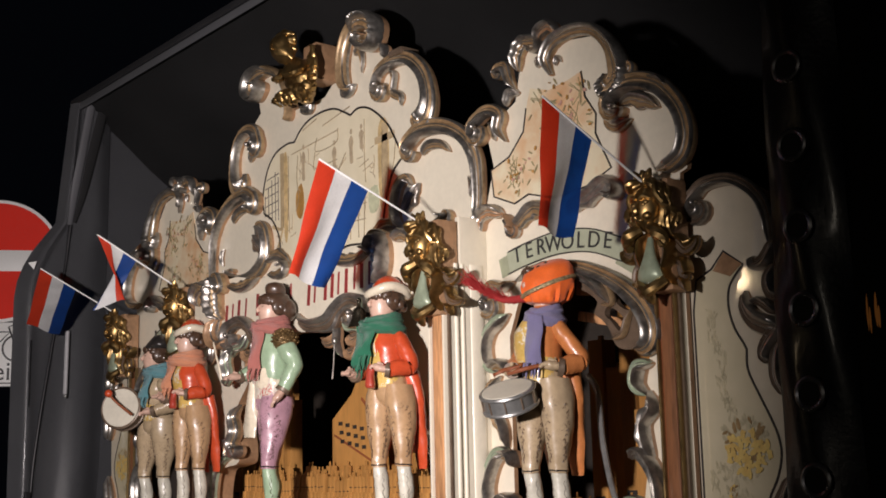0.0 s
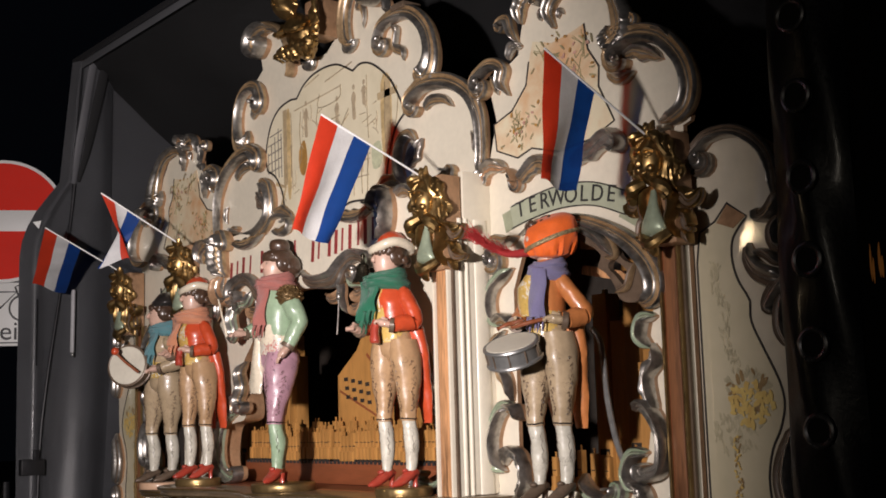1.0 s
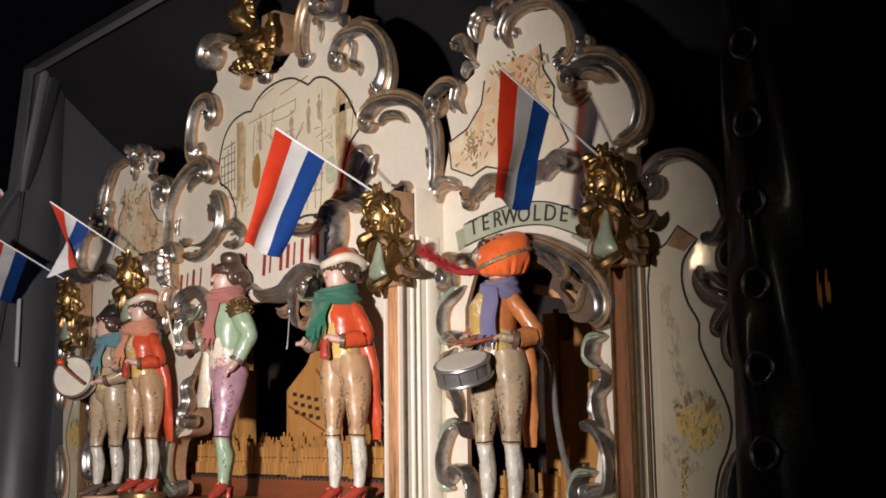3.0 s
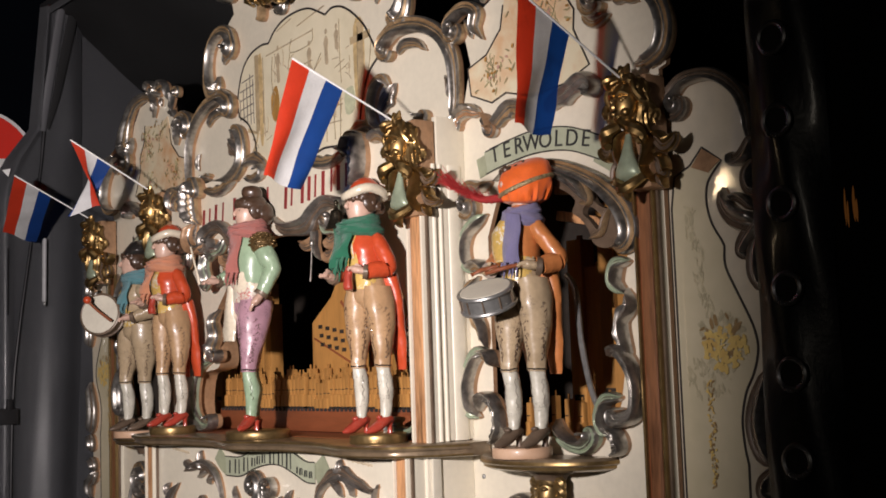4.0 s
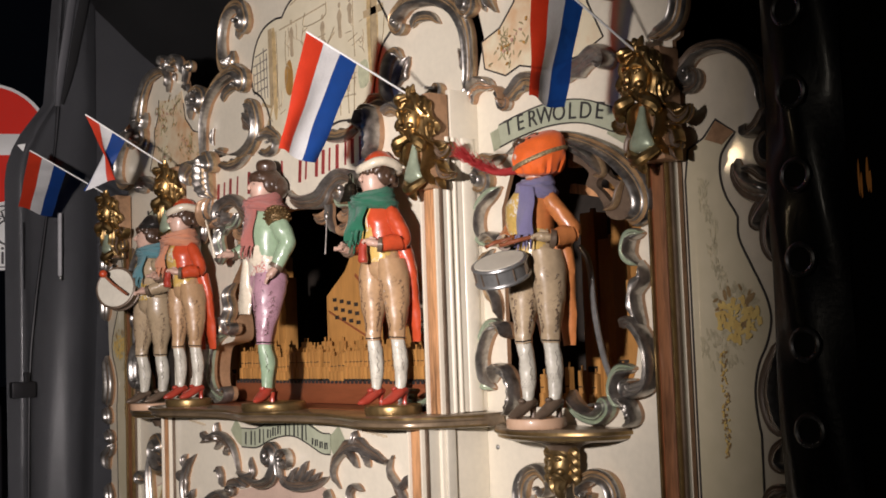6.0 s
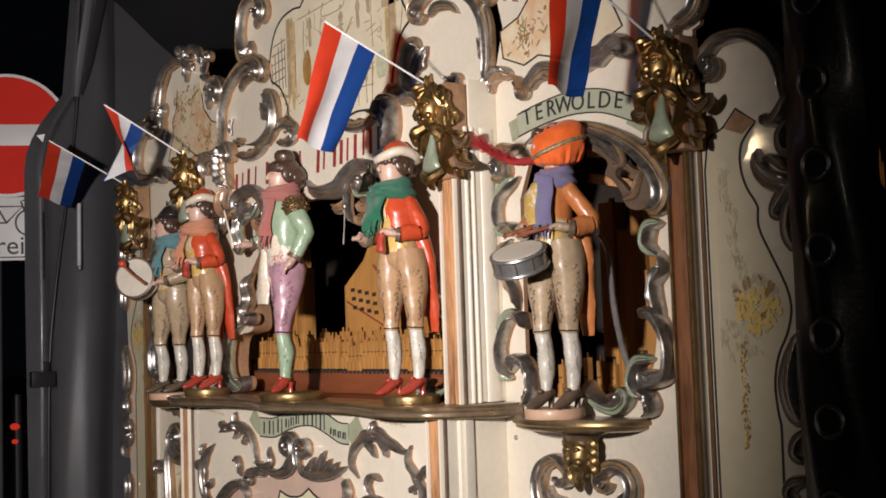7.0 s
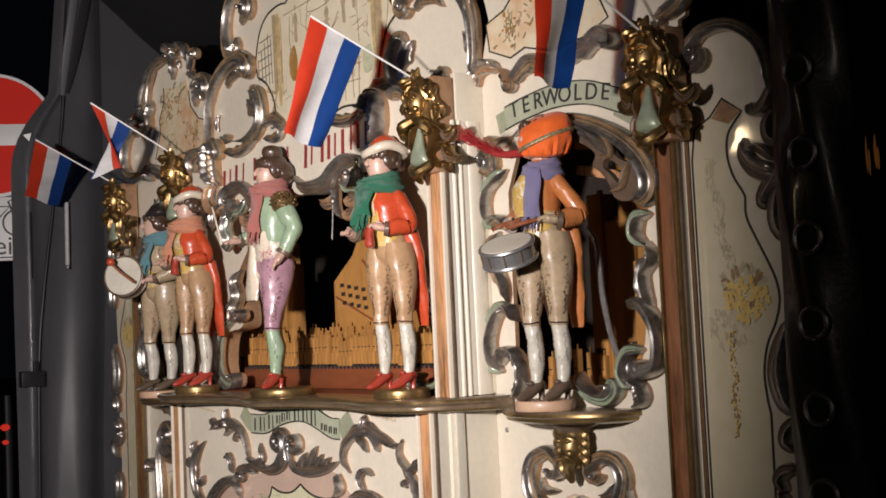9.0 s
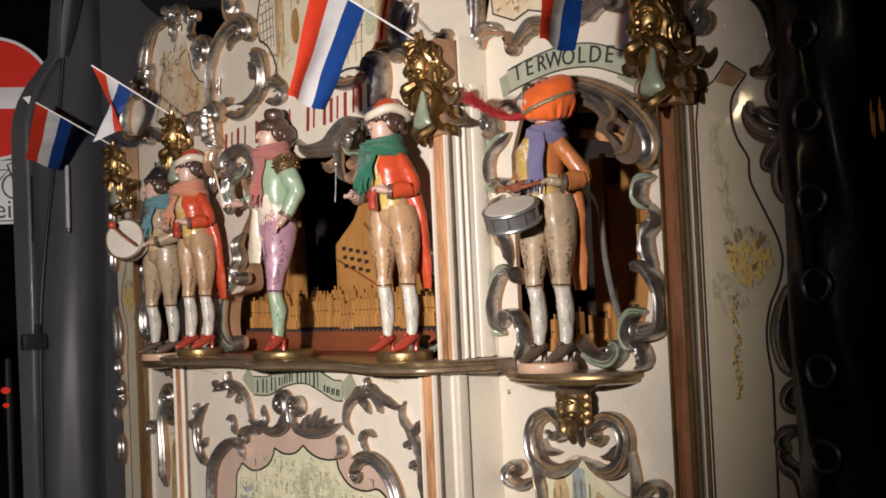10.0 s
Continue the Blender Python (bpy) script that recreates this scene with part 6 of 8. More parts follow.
def bracket(s):
    br = thing("wall_bracket", "bronzed half-round bracket shelf carrying an organ figure", "bracket", "organ brackets")
    bm = bmesh.new()
    rows = []
    for k in range(25):
        q = math.pi * k / 24
        cx, cyy = 0.934 + 0.182 * math.cos(q), YC - 0.135 * math.sin(q)
        row = []
        for f, z in ((1.0, 1.309), (1.03, 1.303), (1.03, 1.296), (0.99, 1.292), (0.98, 1.286), (0.90, 1.281), (0.0, 1.281)):
            row.append(bm.verts.new((s * (0.934 + (cx - 0.934) * f), YC + (cyy - YC) * f, z)))
        row.append(bm.verts.new((s * 0.934, YC, 1.309)))
        rows.append(row)
    for r0, r1 in zip(rows, rows[1:]):
        for k in range(8):
            if k == 6 or k == 7:
                continue
            bm.faces.new((r0[k], r0[k + 1], r1[k + 1], r1[k])).material_index = 1 if k in (1, 3) else 0
        bm.faces.new((r0[7], r0[0], r1[0], r1[7]))
    bmesh.ops.remove_doubles(bm, verts=bm.verts, dist=0.0002)
    part("shelf", bm, [BROWNGOLD, OLDGOLD], br)
    bm = bmesh.new()
    x, y = s * 0.955, YC - 0.035
    loft(bm, [(x, y, 1.250, 0.030, 0.028), (x, y, 1.268, 0.044, 0.036), (x, y + 0.004, 1.282, 0.095, 0.05)], 0)
    part("stem", bm, UMBER, br, "dark carved stem")
    if s < 0:
        return
    bm = bmesh.new()
    loft(bm, [(x, y, 1.154, 0.008, 0.010), (x, y - 0.008, 1.166, 0.020, 0.020), (x, y - 0.010, 1.188, 0.029, 0.030), (x, y - 0.006, 1.214, 0.032, 0.032), (x, y, 1.238, 0.030, 0.030), (x, y, 1.248, 0.012, 0.012)], 0)
    tube(bm, [(x, y - 0.034, 1.214, 0.004), (x, y - 0.044, 1.196, 0.007), (x, y - 0.038, 1.189, 0.006)], 0, 8, 3)
    for q in (1, -1):
        dome(bm, (x + q * 0.013, y - 0.034, 1.216), (0.010, 0.008, 0.005))
        dome(bm, (x + q * 0.015, y - 0.032, 1.190), (0.011, 0.009, 0.009))
    tube(bm, [(x, y - 0.018, 1.168, 0.012), (x + 0.003, y - 0.022, 1.148, 0.014), (x, y - 0.012, 1.128, 0.007)], 0, 8, 4)
    # brows, moustache and beard locks
    for q in (1, -1):
        tube(bm, [(x + q * 0.004, y - 0.038, 1.224, 0.003), (x + q * 0.015, y - 0.038, 1.229, 0.0045), (x + q * 0.028, y - 0.026, 1.222, 0.003)], 0, 7, 4)
        tube(bm, [(x + q * 0.003, y - 0.040, 1.184, 0.004), (x + q * 0.014, y - 0.036, 1.180, 0.005), (x + q * 0.022, y - 0.026, 1.170, 0.003)], 0, 7, 4)
        tube(bm, [(x + q * 0.018, y - 0.022, 1.172, 0.007), (x + q * 0.014, y - 0.026, 1.156, 0.009), (x + q * 0.006, y - 0.022, 1.140, 0.005)], 0, 7, 4)
    bmesh.ops.translate(bm, vec=(0, 0, 0.026), verts=bm.verts)
    part("mask", bm, OLDGOLD, br, "gilded carved mask")
    for q in (1, -1):
        for k in range(4):
            bm = bmesh.new()
            tube(bm, [(x + q * 0.022, y - 0.006, 1.238 - 0.016 * k, 0.010), (x + q * 0.042, y - 0.010, 1.228 - 0.018 * k, 0.010), (x + q * 0.038, y - 0.004, 1.206 - 0.017 * k, 0.005)], 0, 7, 4)
            bmesh.ops.translate(bm, vec=(0, 0, 0.026), verts=bm.verts)
            part("leaf", bm, OLDGOLD, br)


for s in (1, -1):
    bracket(s)


def wing(s):
    yw = 0.10
    wg = thing("organ_wing", "narrow cream organ wing panel painted with yellow flowers", "organ front", "organ wings")
    out = [(1.273, 0.25), (1.273, 1.99), (1.285, 2.02), (1.335, 2.058), (1.406, 2.052), (1.468, 2.010), (1.486, 1.95), (1.49, 1.85), (1.505, 1.73), (1.50, 1.55), (1.485, 1.40), (1.50, 1.25), (1.49, 1.05), (1.50, 0.25)]
    bm = bmesh.new()
    board(bm, [(s * x, z) for x, z in out], yw, yw + 0.025, side=1)
    part("board", bm, [WINGCREAM, COPPER], wg)
    edge = smooth_path([(1.406, 1.879), (1.385, 1.859), (1.369, 1.836), (1.366, 1.799), (1.377, 1.759), (1.400, 1.722)], 5)[:-1] + smooth_path([(1.402, 1.716), (1.402, 1.677), (1.424, 1.629), (1.444, 1.590), (1.460, 1.553), (1.465, 1.516), (1.453, 1.474), (1.432, 1.435), (1.421, 1.385), (1.424, 1.335), (1.430, 1.305)], 4) + [(1.428, 1.08), (1.428, 0.25)]
    ins = [(1.281, 0.25), (1.280, 1.80), (1.290, 1.862), (1.330, 1.880), (1.361, 1.912)] + [tuple(p) for p in edge]
    bm = bmesh.new()
    board(bm, [(s * x, z) for x, z in ins], yw - 0.002, yw + 0.002)
    field = part("field", bm, WINGGROUND, wg, "painted inner field")
    bm = bmesh.new()
    line(bm, ins, yw - 0.002, 0.004, 1, s)
    part("outline", bm, BLACKLINE, field)
    bm = bmesh.new()
    board(bm, [(s * x, z) for x, z in ((1.334, 1.876), (1.362, 1.909), (1.404, 1.881), (1.374, 1.860))], yw - 0.0045, yw - 0.002)
    part("tab", bm, COPPER, field, "brown painted tab")
    r = random.Random(21)

    def petal(bm, x, z, w, q, asp, y):
        v = [bm.verts.new((s * (x + w * math.cos(q) * math.cos(t) - asp * w * math.sin(q) * math.sin(t)), y, z + w * math.sin(q) * math.cos(t) + asp * w * math.cos(q) * math.sin(t))) for t in (i * math.pi / 4 for i in range(8))]
        bm.faces.new(v)

    # a loose spray: pale leaves behind, brown leaves, then the blossoms, with a trail above and below
    bm = bmesh.new()
    for k in range(90):
        q, d = r.uniform(0, 6.28), r.uniform(0.010, 0.056)
        petal(bm, 1.386 + d * math.cos(q), 1.535 + d * math.sin(q), r.uniform(0.006, 0.013), q + r.uniform(-0.9, 0.9), 0.42, yw - 0.0030 - 0.00001 * k)
    for k in range(130):
        z = r.uniform(1.58, 1.80)
        petal(bm, 1.318 + 0.16 * (1.81 - z) + 0.006 * math.sin(z * 60) + r.uniform(-0.012, 0.012), z, r.uniform(0.003, 0.008), r.uniform(0.8, 2.6), 0.28, yw - 0.0030 - 0.00001 * k)
    for k in range(60):
        petal(bm, 1.350 + r.uniform(-0.05, 0.05), 1.50 - r.uniform(0, 0.07), r.uniform(0.005, 0.011), 1.57 + r.uniform(-0.8, 0.8), 0.30, yw - 0.0030 - 0.00001 * k)
    tagged(part("painted_leaf", bm, WINGLEAF, field, "pale olive painted leaves"), kind="stuff")
    bm = bmesh.new()
    for k in range(26):
        q, d = r.uniform(0, 6.28), r.uniform(0.028, 0.050)
        petal(bm, 1.386 + d * math.cos(q), 1.540 + d * math.sin(q), r.uniform(0.007, 0.014), q + r.uniform(-1.0, 1.0), 0.40, yw - 0.0042 - 0.00001 * k)
    for k in range(70):
        z = r.uniform(1.255, 1.46)
        petal(bm, 1.352 + 0.004 * math.sin(z * 70) + r.uniform(-0.006, 0.006), z, r.uniform(0.002, 0.005), r.uniform(0.6, 2.6), 0.4, yw - 0.0042 - 0.00001 * k)
    tagged(part("painted_leaf", bm, WINGSHADE, field, "brown painted leaves"), kind="stuff")
    bm = bmesh.new()
    for k in range(84):
        q, d = r.uniform(0, 6.28), 0.050 * math.sqrt(r.random())
        petal(bm, 1.392 + d * math.cos(q), 1.524 + 0.85 * d * math.sin(q), r.uniform(0.004, 0.012), q + r.uniform(-1.7, 1.7), 0.48, yw - 0.0052 - 0.00001 * k)
    for k in range(40):
        z = 1.265 + 0.005 * k
        petal(bm, 1.352 + r.uniform(-0.007, 0.007), z, r.uniform(0.002, 0.005), r.uniform(0, 6.28), 0.6, yw - 0.0052 - 0.00001 * k)
    tagged(part("painted_bloom", bm, WINGBLOOM, field, "yellow painted blossoms"), kind="stuff")
    a = dict(yb=yw, parent=wg, s=s)
    scroll([(1.478, 1.90), (1.482, 1.952), (1.460, 2.006), (1.405, 2.046), (1.338, 2.050), (1.302, 2.026)], [0.016, 0.022, 0.028, 0.034, 0.038, 0.034], d=0.045, end=(0.030, 0.85, 1), tint=UMBER, **a)
    for pts, w in (([(1.495, 1.915), (1.47, 1.88), (1.445, 1.872), (1.440, 1.89)], [0.03, 0.034, 0.024, 0.012]), ([(1.495, 1.87), (1.475, 1.845), (1.478, 1.815), (1.50, 1.80)], [0.016, 0.030, 0.03, 0.016]),
                   ([(1.414, 1.826), (1.416, 1.795), (1.44, 1.765), (1.49, 1.745)], [0.012, 0.034, 0.044, 0.05]), ([(1.43, 1.80), (1.455, 1.80), (1.485, 1.775)], [0.010, 0.024, 0.02]), ([(1.50, 1.76), (1.465, 1.725), (1.45, 1.70), (1.462, 1.685)], [0.03, 0.036, 0.026, 0.012]),
                   ([(1.50, 1.74), (1.482, 1.70), (1.480, 1.655), (1.497, 1.62)], [0.02, 0.034, 0.036, 0.02]), ([(1.497, 1.49), (1.470, 1.43), (1.460, 1.38), (1.472, 1.33), (1.495, 1.305)], [0.02, 0.040, 0.046, 0.042, 0.02]),
                   ([(1.497, 1.30), (1.475, 1.28), (1.47, 1.255), (1.49, 1.24)], [0.02, 0.03, 0.03, 0.018]), ([(1.495, 1.21), (1.465, 1.205), (1.45, 1.185), (1.462, 1.165)], [0.018, 0.028, 0.028, 0.018]), ([(1.445, 1.165), (1.46, 1.14), (1.49, 1.12), (1.495, 1.07)], [0.026, 0.036, 0.036, 0.02]),
                   ([(1.49, 1.02), (1.465, 0.98), (1.47, 0.93), (1.495, 0.90)], [0.02, 0.036, 0.036, 0.02])):
        scroll(pts, w, d=0.045, tint=UMBER, **a)


for s in (1, -1):
    wing(s)


# ---- gilded masks with leaves above the pilasters ----
def mascaron(x, y, s, big):
    dz = -0.022 if big else -0.008
    mk = thing("gilded_mask", "gilded carved mask with acanthus leaves and a green drop", "carving", "gilded masks")
    bm = bmesh.new()
    loft(bm, [(x, y + 0.004, 1.975 + dz, 0.010, 0.012), (x, y - 0.002, 1.986 + dz, 0.021, 0.024), (x, y - 0.006, 2.010 + dz, 0.031, 0.033), (x, y - 0.002, 2.04 + dz, 0.034, 0.035), (x, y + 0.006, 2.066 + dz, 0.026, 0.027), (x, y + 0.01, 2.078 + dz, 0.006, 0.008)], 0)
    tube(bm, [(x, y - 0.034, 2.036 + dz, 0.004), (x, y - 0.044, 2.018 + dz, 0.007), (x, y - 0.040, 2.010 + dz, 0.007)], 0, 8, 3)
    for q in (1, -1):
        dome(bm, (x + q * 0.013, y - 0.032, 2.032 + dz), (0.010, 0.006, 0.004))
        dome(bm, (x + q * 0.015, y - 0.030, 2.006 + dz), (0.011, 0.008, 0.009))
    for q in (1, -1):
        dome(bm, (x + q * 0.0125, y - 0.0355, 2.029 + dz), (0.0045, 0.004, 0.0045))
        tube(bm, [(x + q * 0.004, y - 0.038, 2.040 + dz, 0.003), (x + q * 0.014, y - 0.037, 2.046 + dz, 0.004), (x + q * 0.025, y - 0.028, 2.040 + dz, 0.003)], 0, 7, 4)
    dome(bm, (x, y - 0.035, 1.997 + dz), (0.010, 0.006, 0.004))
    part("face", bm, GOLD, mk)
    for q in (1, -1):
        for k in range(7):
            f = k / 6
            w = 0.011 * math.sin(k * 2.3 + q)
            bm = bmesh.new()
            tube(bm, [(x + q * (0.004 + 0.010 * f), y - 0.020 + 0.012 * f, 2.080 + dz - 0.010 * f, 0.004), (x + q * (0.022 + 0.014 * f) + 0.3 * w, y - 0.026 + 0.026 * f + w, 2.074 + dz - 0.016 * f, 0.0085), (x + q * (0.036 + 0.010 * f), y - 0.016 + 0.026 * f - w, 2.046 + dz - 0.016 * f, 0.0060),
                      (x + q * (0.040 + 0.008 * f) + 0.6 * w, y - 0.012 + 0.026 * f + 0.7 * w, 2.014 + dz - 0.014 * f, 0.0088), (x + q * (0.028 + 0.014 * f) - 0.6 * w, y - 0.014 + 0.024 * f, 1.988 + dz - 0.010 * f, 0.0055), (x + q * (0.042 + 0.014 * f), y - 0.014 + 0.02 * f, 1.970 + dz - 0.010 * f, 0.0030)], 0, 8, 4)
            part("curl", bm, GOLD, mk)
        bm = bmesh.new()
        tube(bm, [(x + q * 0.012, y - 0.018, 1.985 + dz, 0.010), (x + q * 0.034, y - 0.030, 1.972 + dz, 0.014), (x + q * 0.046, y - 0.020, 1.955 + dz, 0.012), (x + q * 0.036, y - 0.026, 1.945 + dz, 0.008)], 0, 8, 5)
        part("collar", bm, GOLD, mk)
        gl = dict(tint=UMBER, side=GOLD, front=GOLD)
        k = 1.0 if big else (1.05 if q > 0 else 0.8)
        scroll([(x * s + q * 0.014, 1.980 + dz), (x * s + q * 0.034, 1.962 + dz), (x * s + q * 0.036, 1.93 + dz), (x * s + q * 0.026, 1.90 + dz), (x * s + q * 0.040, 1.868 + dz)], [0.010, 0.024, 0.024, 0.020, 0.012], y + 0.02, 0.045, mk, "leaf", s, **gl)
        scroll([(x * s + q * 0.030, 1.958 + dz), (x * s + q * 0.052 * k, 1.955 + dz), (x * s + q * 0.070 * k, 1.938 + dz), (x * s + q * 0.088 * k, 1.945 + dz), (x * s + q * 0.094 * k, 1.960 + dz)], [0.012, 0.034, 0.036, 0.022, 0.004], y + 0.035, 0.040, mk, "leaf", s, **gl)
        scroll([(x * s + q * 0.036, 1.918 + dz), (x * s + q * 0.054 * k, 1.912 + dz), (x * s + q * (0.060 if big else 0.066) * k, 1.892 + dz), (x * s + q * (0.064 if big else 0.088) * k, 1.884 + dz), (x * s + q * (0.066 if big else 0.100) * k, 1.888 + dz)], [0.010, 0.032, 0.034, 0.020, 0.004], y + 0.035, 0.036, mk, "leaf", s, **gl)
        scroll([(x * s + q * 0.040, 1.885 + dz), (x * s + q * 0.052, 1.872 + dz), (x * s + q * 0.060, 1.855 + dz)], [0.010, 0.024, 0.004], y + 0.035, 0.03, mk, "leaf", s, **gl)
    bm = bmesh.new()
    dome(bm, (x, y - 0.012, 2.084 + dz), (0.014, 0.014, 0.018))
    for k in range(3):
        tube(bm, [(x, y - 0.01, 2.07 + dz, 0.007), (x + (k - 1) * 0.014, y - 0.018, 2.09 + dz, 0.008), (x + (k - 1) * 0.022, y - 0.02, 2.102 + dz, 0.003)], 0, 7, 4)
    part("crown", bm, GOLD, mk)
    bm = bmesh.new()
    loft(bm, [(x, y - 0.005, 1.967 + dz, 0.006, 0.005), (x, y - 0.010, 1.93 + dz, 0.014, 0.010), (x, y - 0.012, 1.895 + dz, 0.029, 0.014), (x, y - 0.008, 1.880 + dz, 0.028, 0.012), (x, y, 1.874 + dz, 0.006, 0.006)], 0)
    part("drop", bm, VERDE, mk, "pale green drop")
    bm = bmesh.new()
    tube(bm, [(x - 0.034, y - 0.006, 1.880 + dz, 0.009), (x - 0.016, y - 0.020, 1.866 + dz, 0.011), (x, y - 0.022, 1.858 + dz, 0.013), (x + 0.016, y - 0.020, 1.866 + dz, 0.011), (x + 0.034, y - 0.006, 1.880 + dz, 0.009)], 0, 8, 4)
    tube(bm, [(x, y - 0.018, 1.862 + dz, 0.012), (x, y - 0.014, 1.845 + dz, 0.010), (x, y - 0.005, 1.836 + dz, 0.004)], 0, 8, 3)
    part("pendant", bm, GOLD, mk)
    bm = bmesh.new()
    a0, a1 = sorted((x - s * 0.030, x + s * 0.036))
    box(bm, a0, a1, y + 0.012, y + 0.07, 1.86 + dz, 2.085 + dz, 0.005)
    part("backing", bm, COPPER, mk, "brown wooden backing block")


for s in (1, -1):
    mascaron(s * 0.635, -0.075, s, False)
    mascaron(s * 1.262, 0.005, s, True)


# ---- small flags on white sticks ----
def flag(base, tip, u0, d0, d1, bulge, wave, label, lead=1.0):
    """A flag on a stick: d0 and d1 lead from the stick down the red and the blue edge, bulge throws the middle out."""
    fl = thing("paper_flag", label, "flag", "small flags")
    b, t = Vector(base), Vector(tip)
    bm = bmesh.new()
    tube(bm, [(*b, 0.0024), (*t, 0.0024)], 0, 8, 2)
    part("stick", bm, SIGNWHITE, fl, "thin white stick")
    nu, nv = 36, 36
    e = b.lerp(t, u0)
    grid = []
    for i in range(nu + 1):
        u = i / nu
        col = []
        for j in range(nv + 1):
            v = j / nv
            p = t.lerp(e, u) + Vector(d0).lerp(Vector(d1), u) * v + Vector(bulge) * (v ** 1.3 * math.sin(math.pi * u ** lead))
            p += Vector((1, 0.25, 0)) * (wave[0] * math.sin(wave[1] * u + 1.3 * v) * v ** 0.7 + 0.0025 * math.sin(11 * v + 6 * u) * v)
            p.z += 0.006 * math.sin(5 * u + 1) * v
            col.append(p)
        grid.append(col)
    for name, i0, i1, m in (("red_band", 0, nu // 3, FLAGRED), ("white_band", nu // 3, 2 * nu // 3, FLAGWHITE), ("blue_band", 2 * nu // 3, nu, FLAGBLUE)):
        bm = bmesh.new()
        vs = [[bm.verts.new(grid[i][j]) for j in range(nv + 1)] for i in range(i0, i1 + 1)]
        for i in range(i1 - i0):
            for j in range(nv):
                bm.faces.new((vs[i][j], vs[i + 1][j], vs[i + 1][j + 1], vs[i][j + 1]))
        part(name, bm, m, fl)
    return fl


flag((0.630, -0.060, 2.062), (0.630, -0.366, 2.186), 0.565, (-0.034, -0.064, -0.264), (-0.057, -0.087, -0.224), (0.012, -0.004, 0), (0.010, 7.0), "red, white and blue flag hanging from a white stick")
flag((1.262, -0.005, 2.050), (1.270, -0.290, 2.182), 0.535, (-0.044, 0.010, -0.243), (-0.045, -0.013, -0.183), (0.0, -0.006, 0), (0.011, 5.0), "red, white and blue flag hanging in folds from a stick")
flag((-0.630, -0.060, 2.066), (-0.630, -0.345, 2.218), 0.55, (0.0, 0.095, -0.205), (-0.03, -0.03, -0.075), (-0.045, -0.075, -0.055), (0.004, 5.0), "folded red, white and blue flag on a white stick", 2.2)
flag((-1.262, -0.004, 2.066), (-1.262, -0.281, 2.206), 0.535, (-0.290, 0.060, -0.167), (-0.298, 0.064, -0.124), (0.006, 0.0, 0), (0.008, 5.0), "red, white and blue flag hanging before the grey curtain")


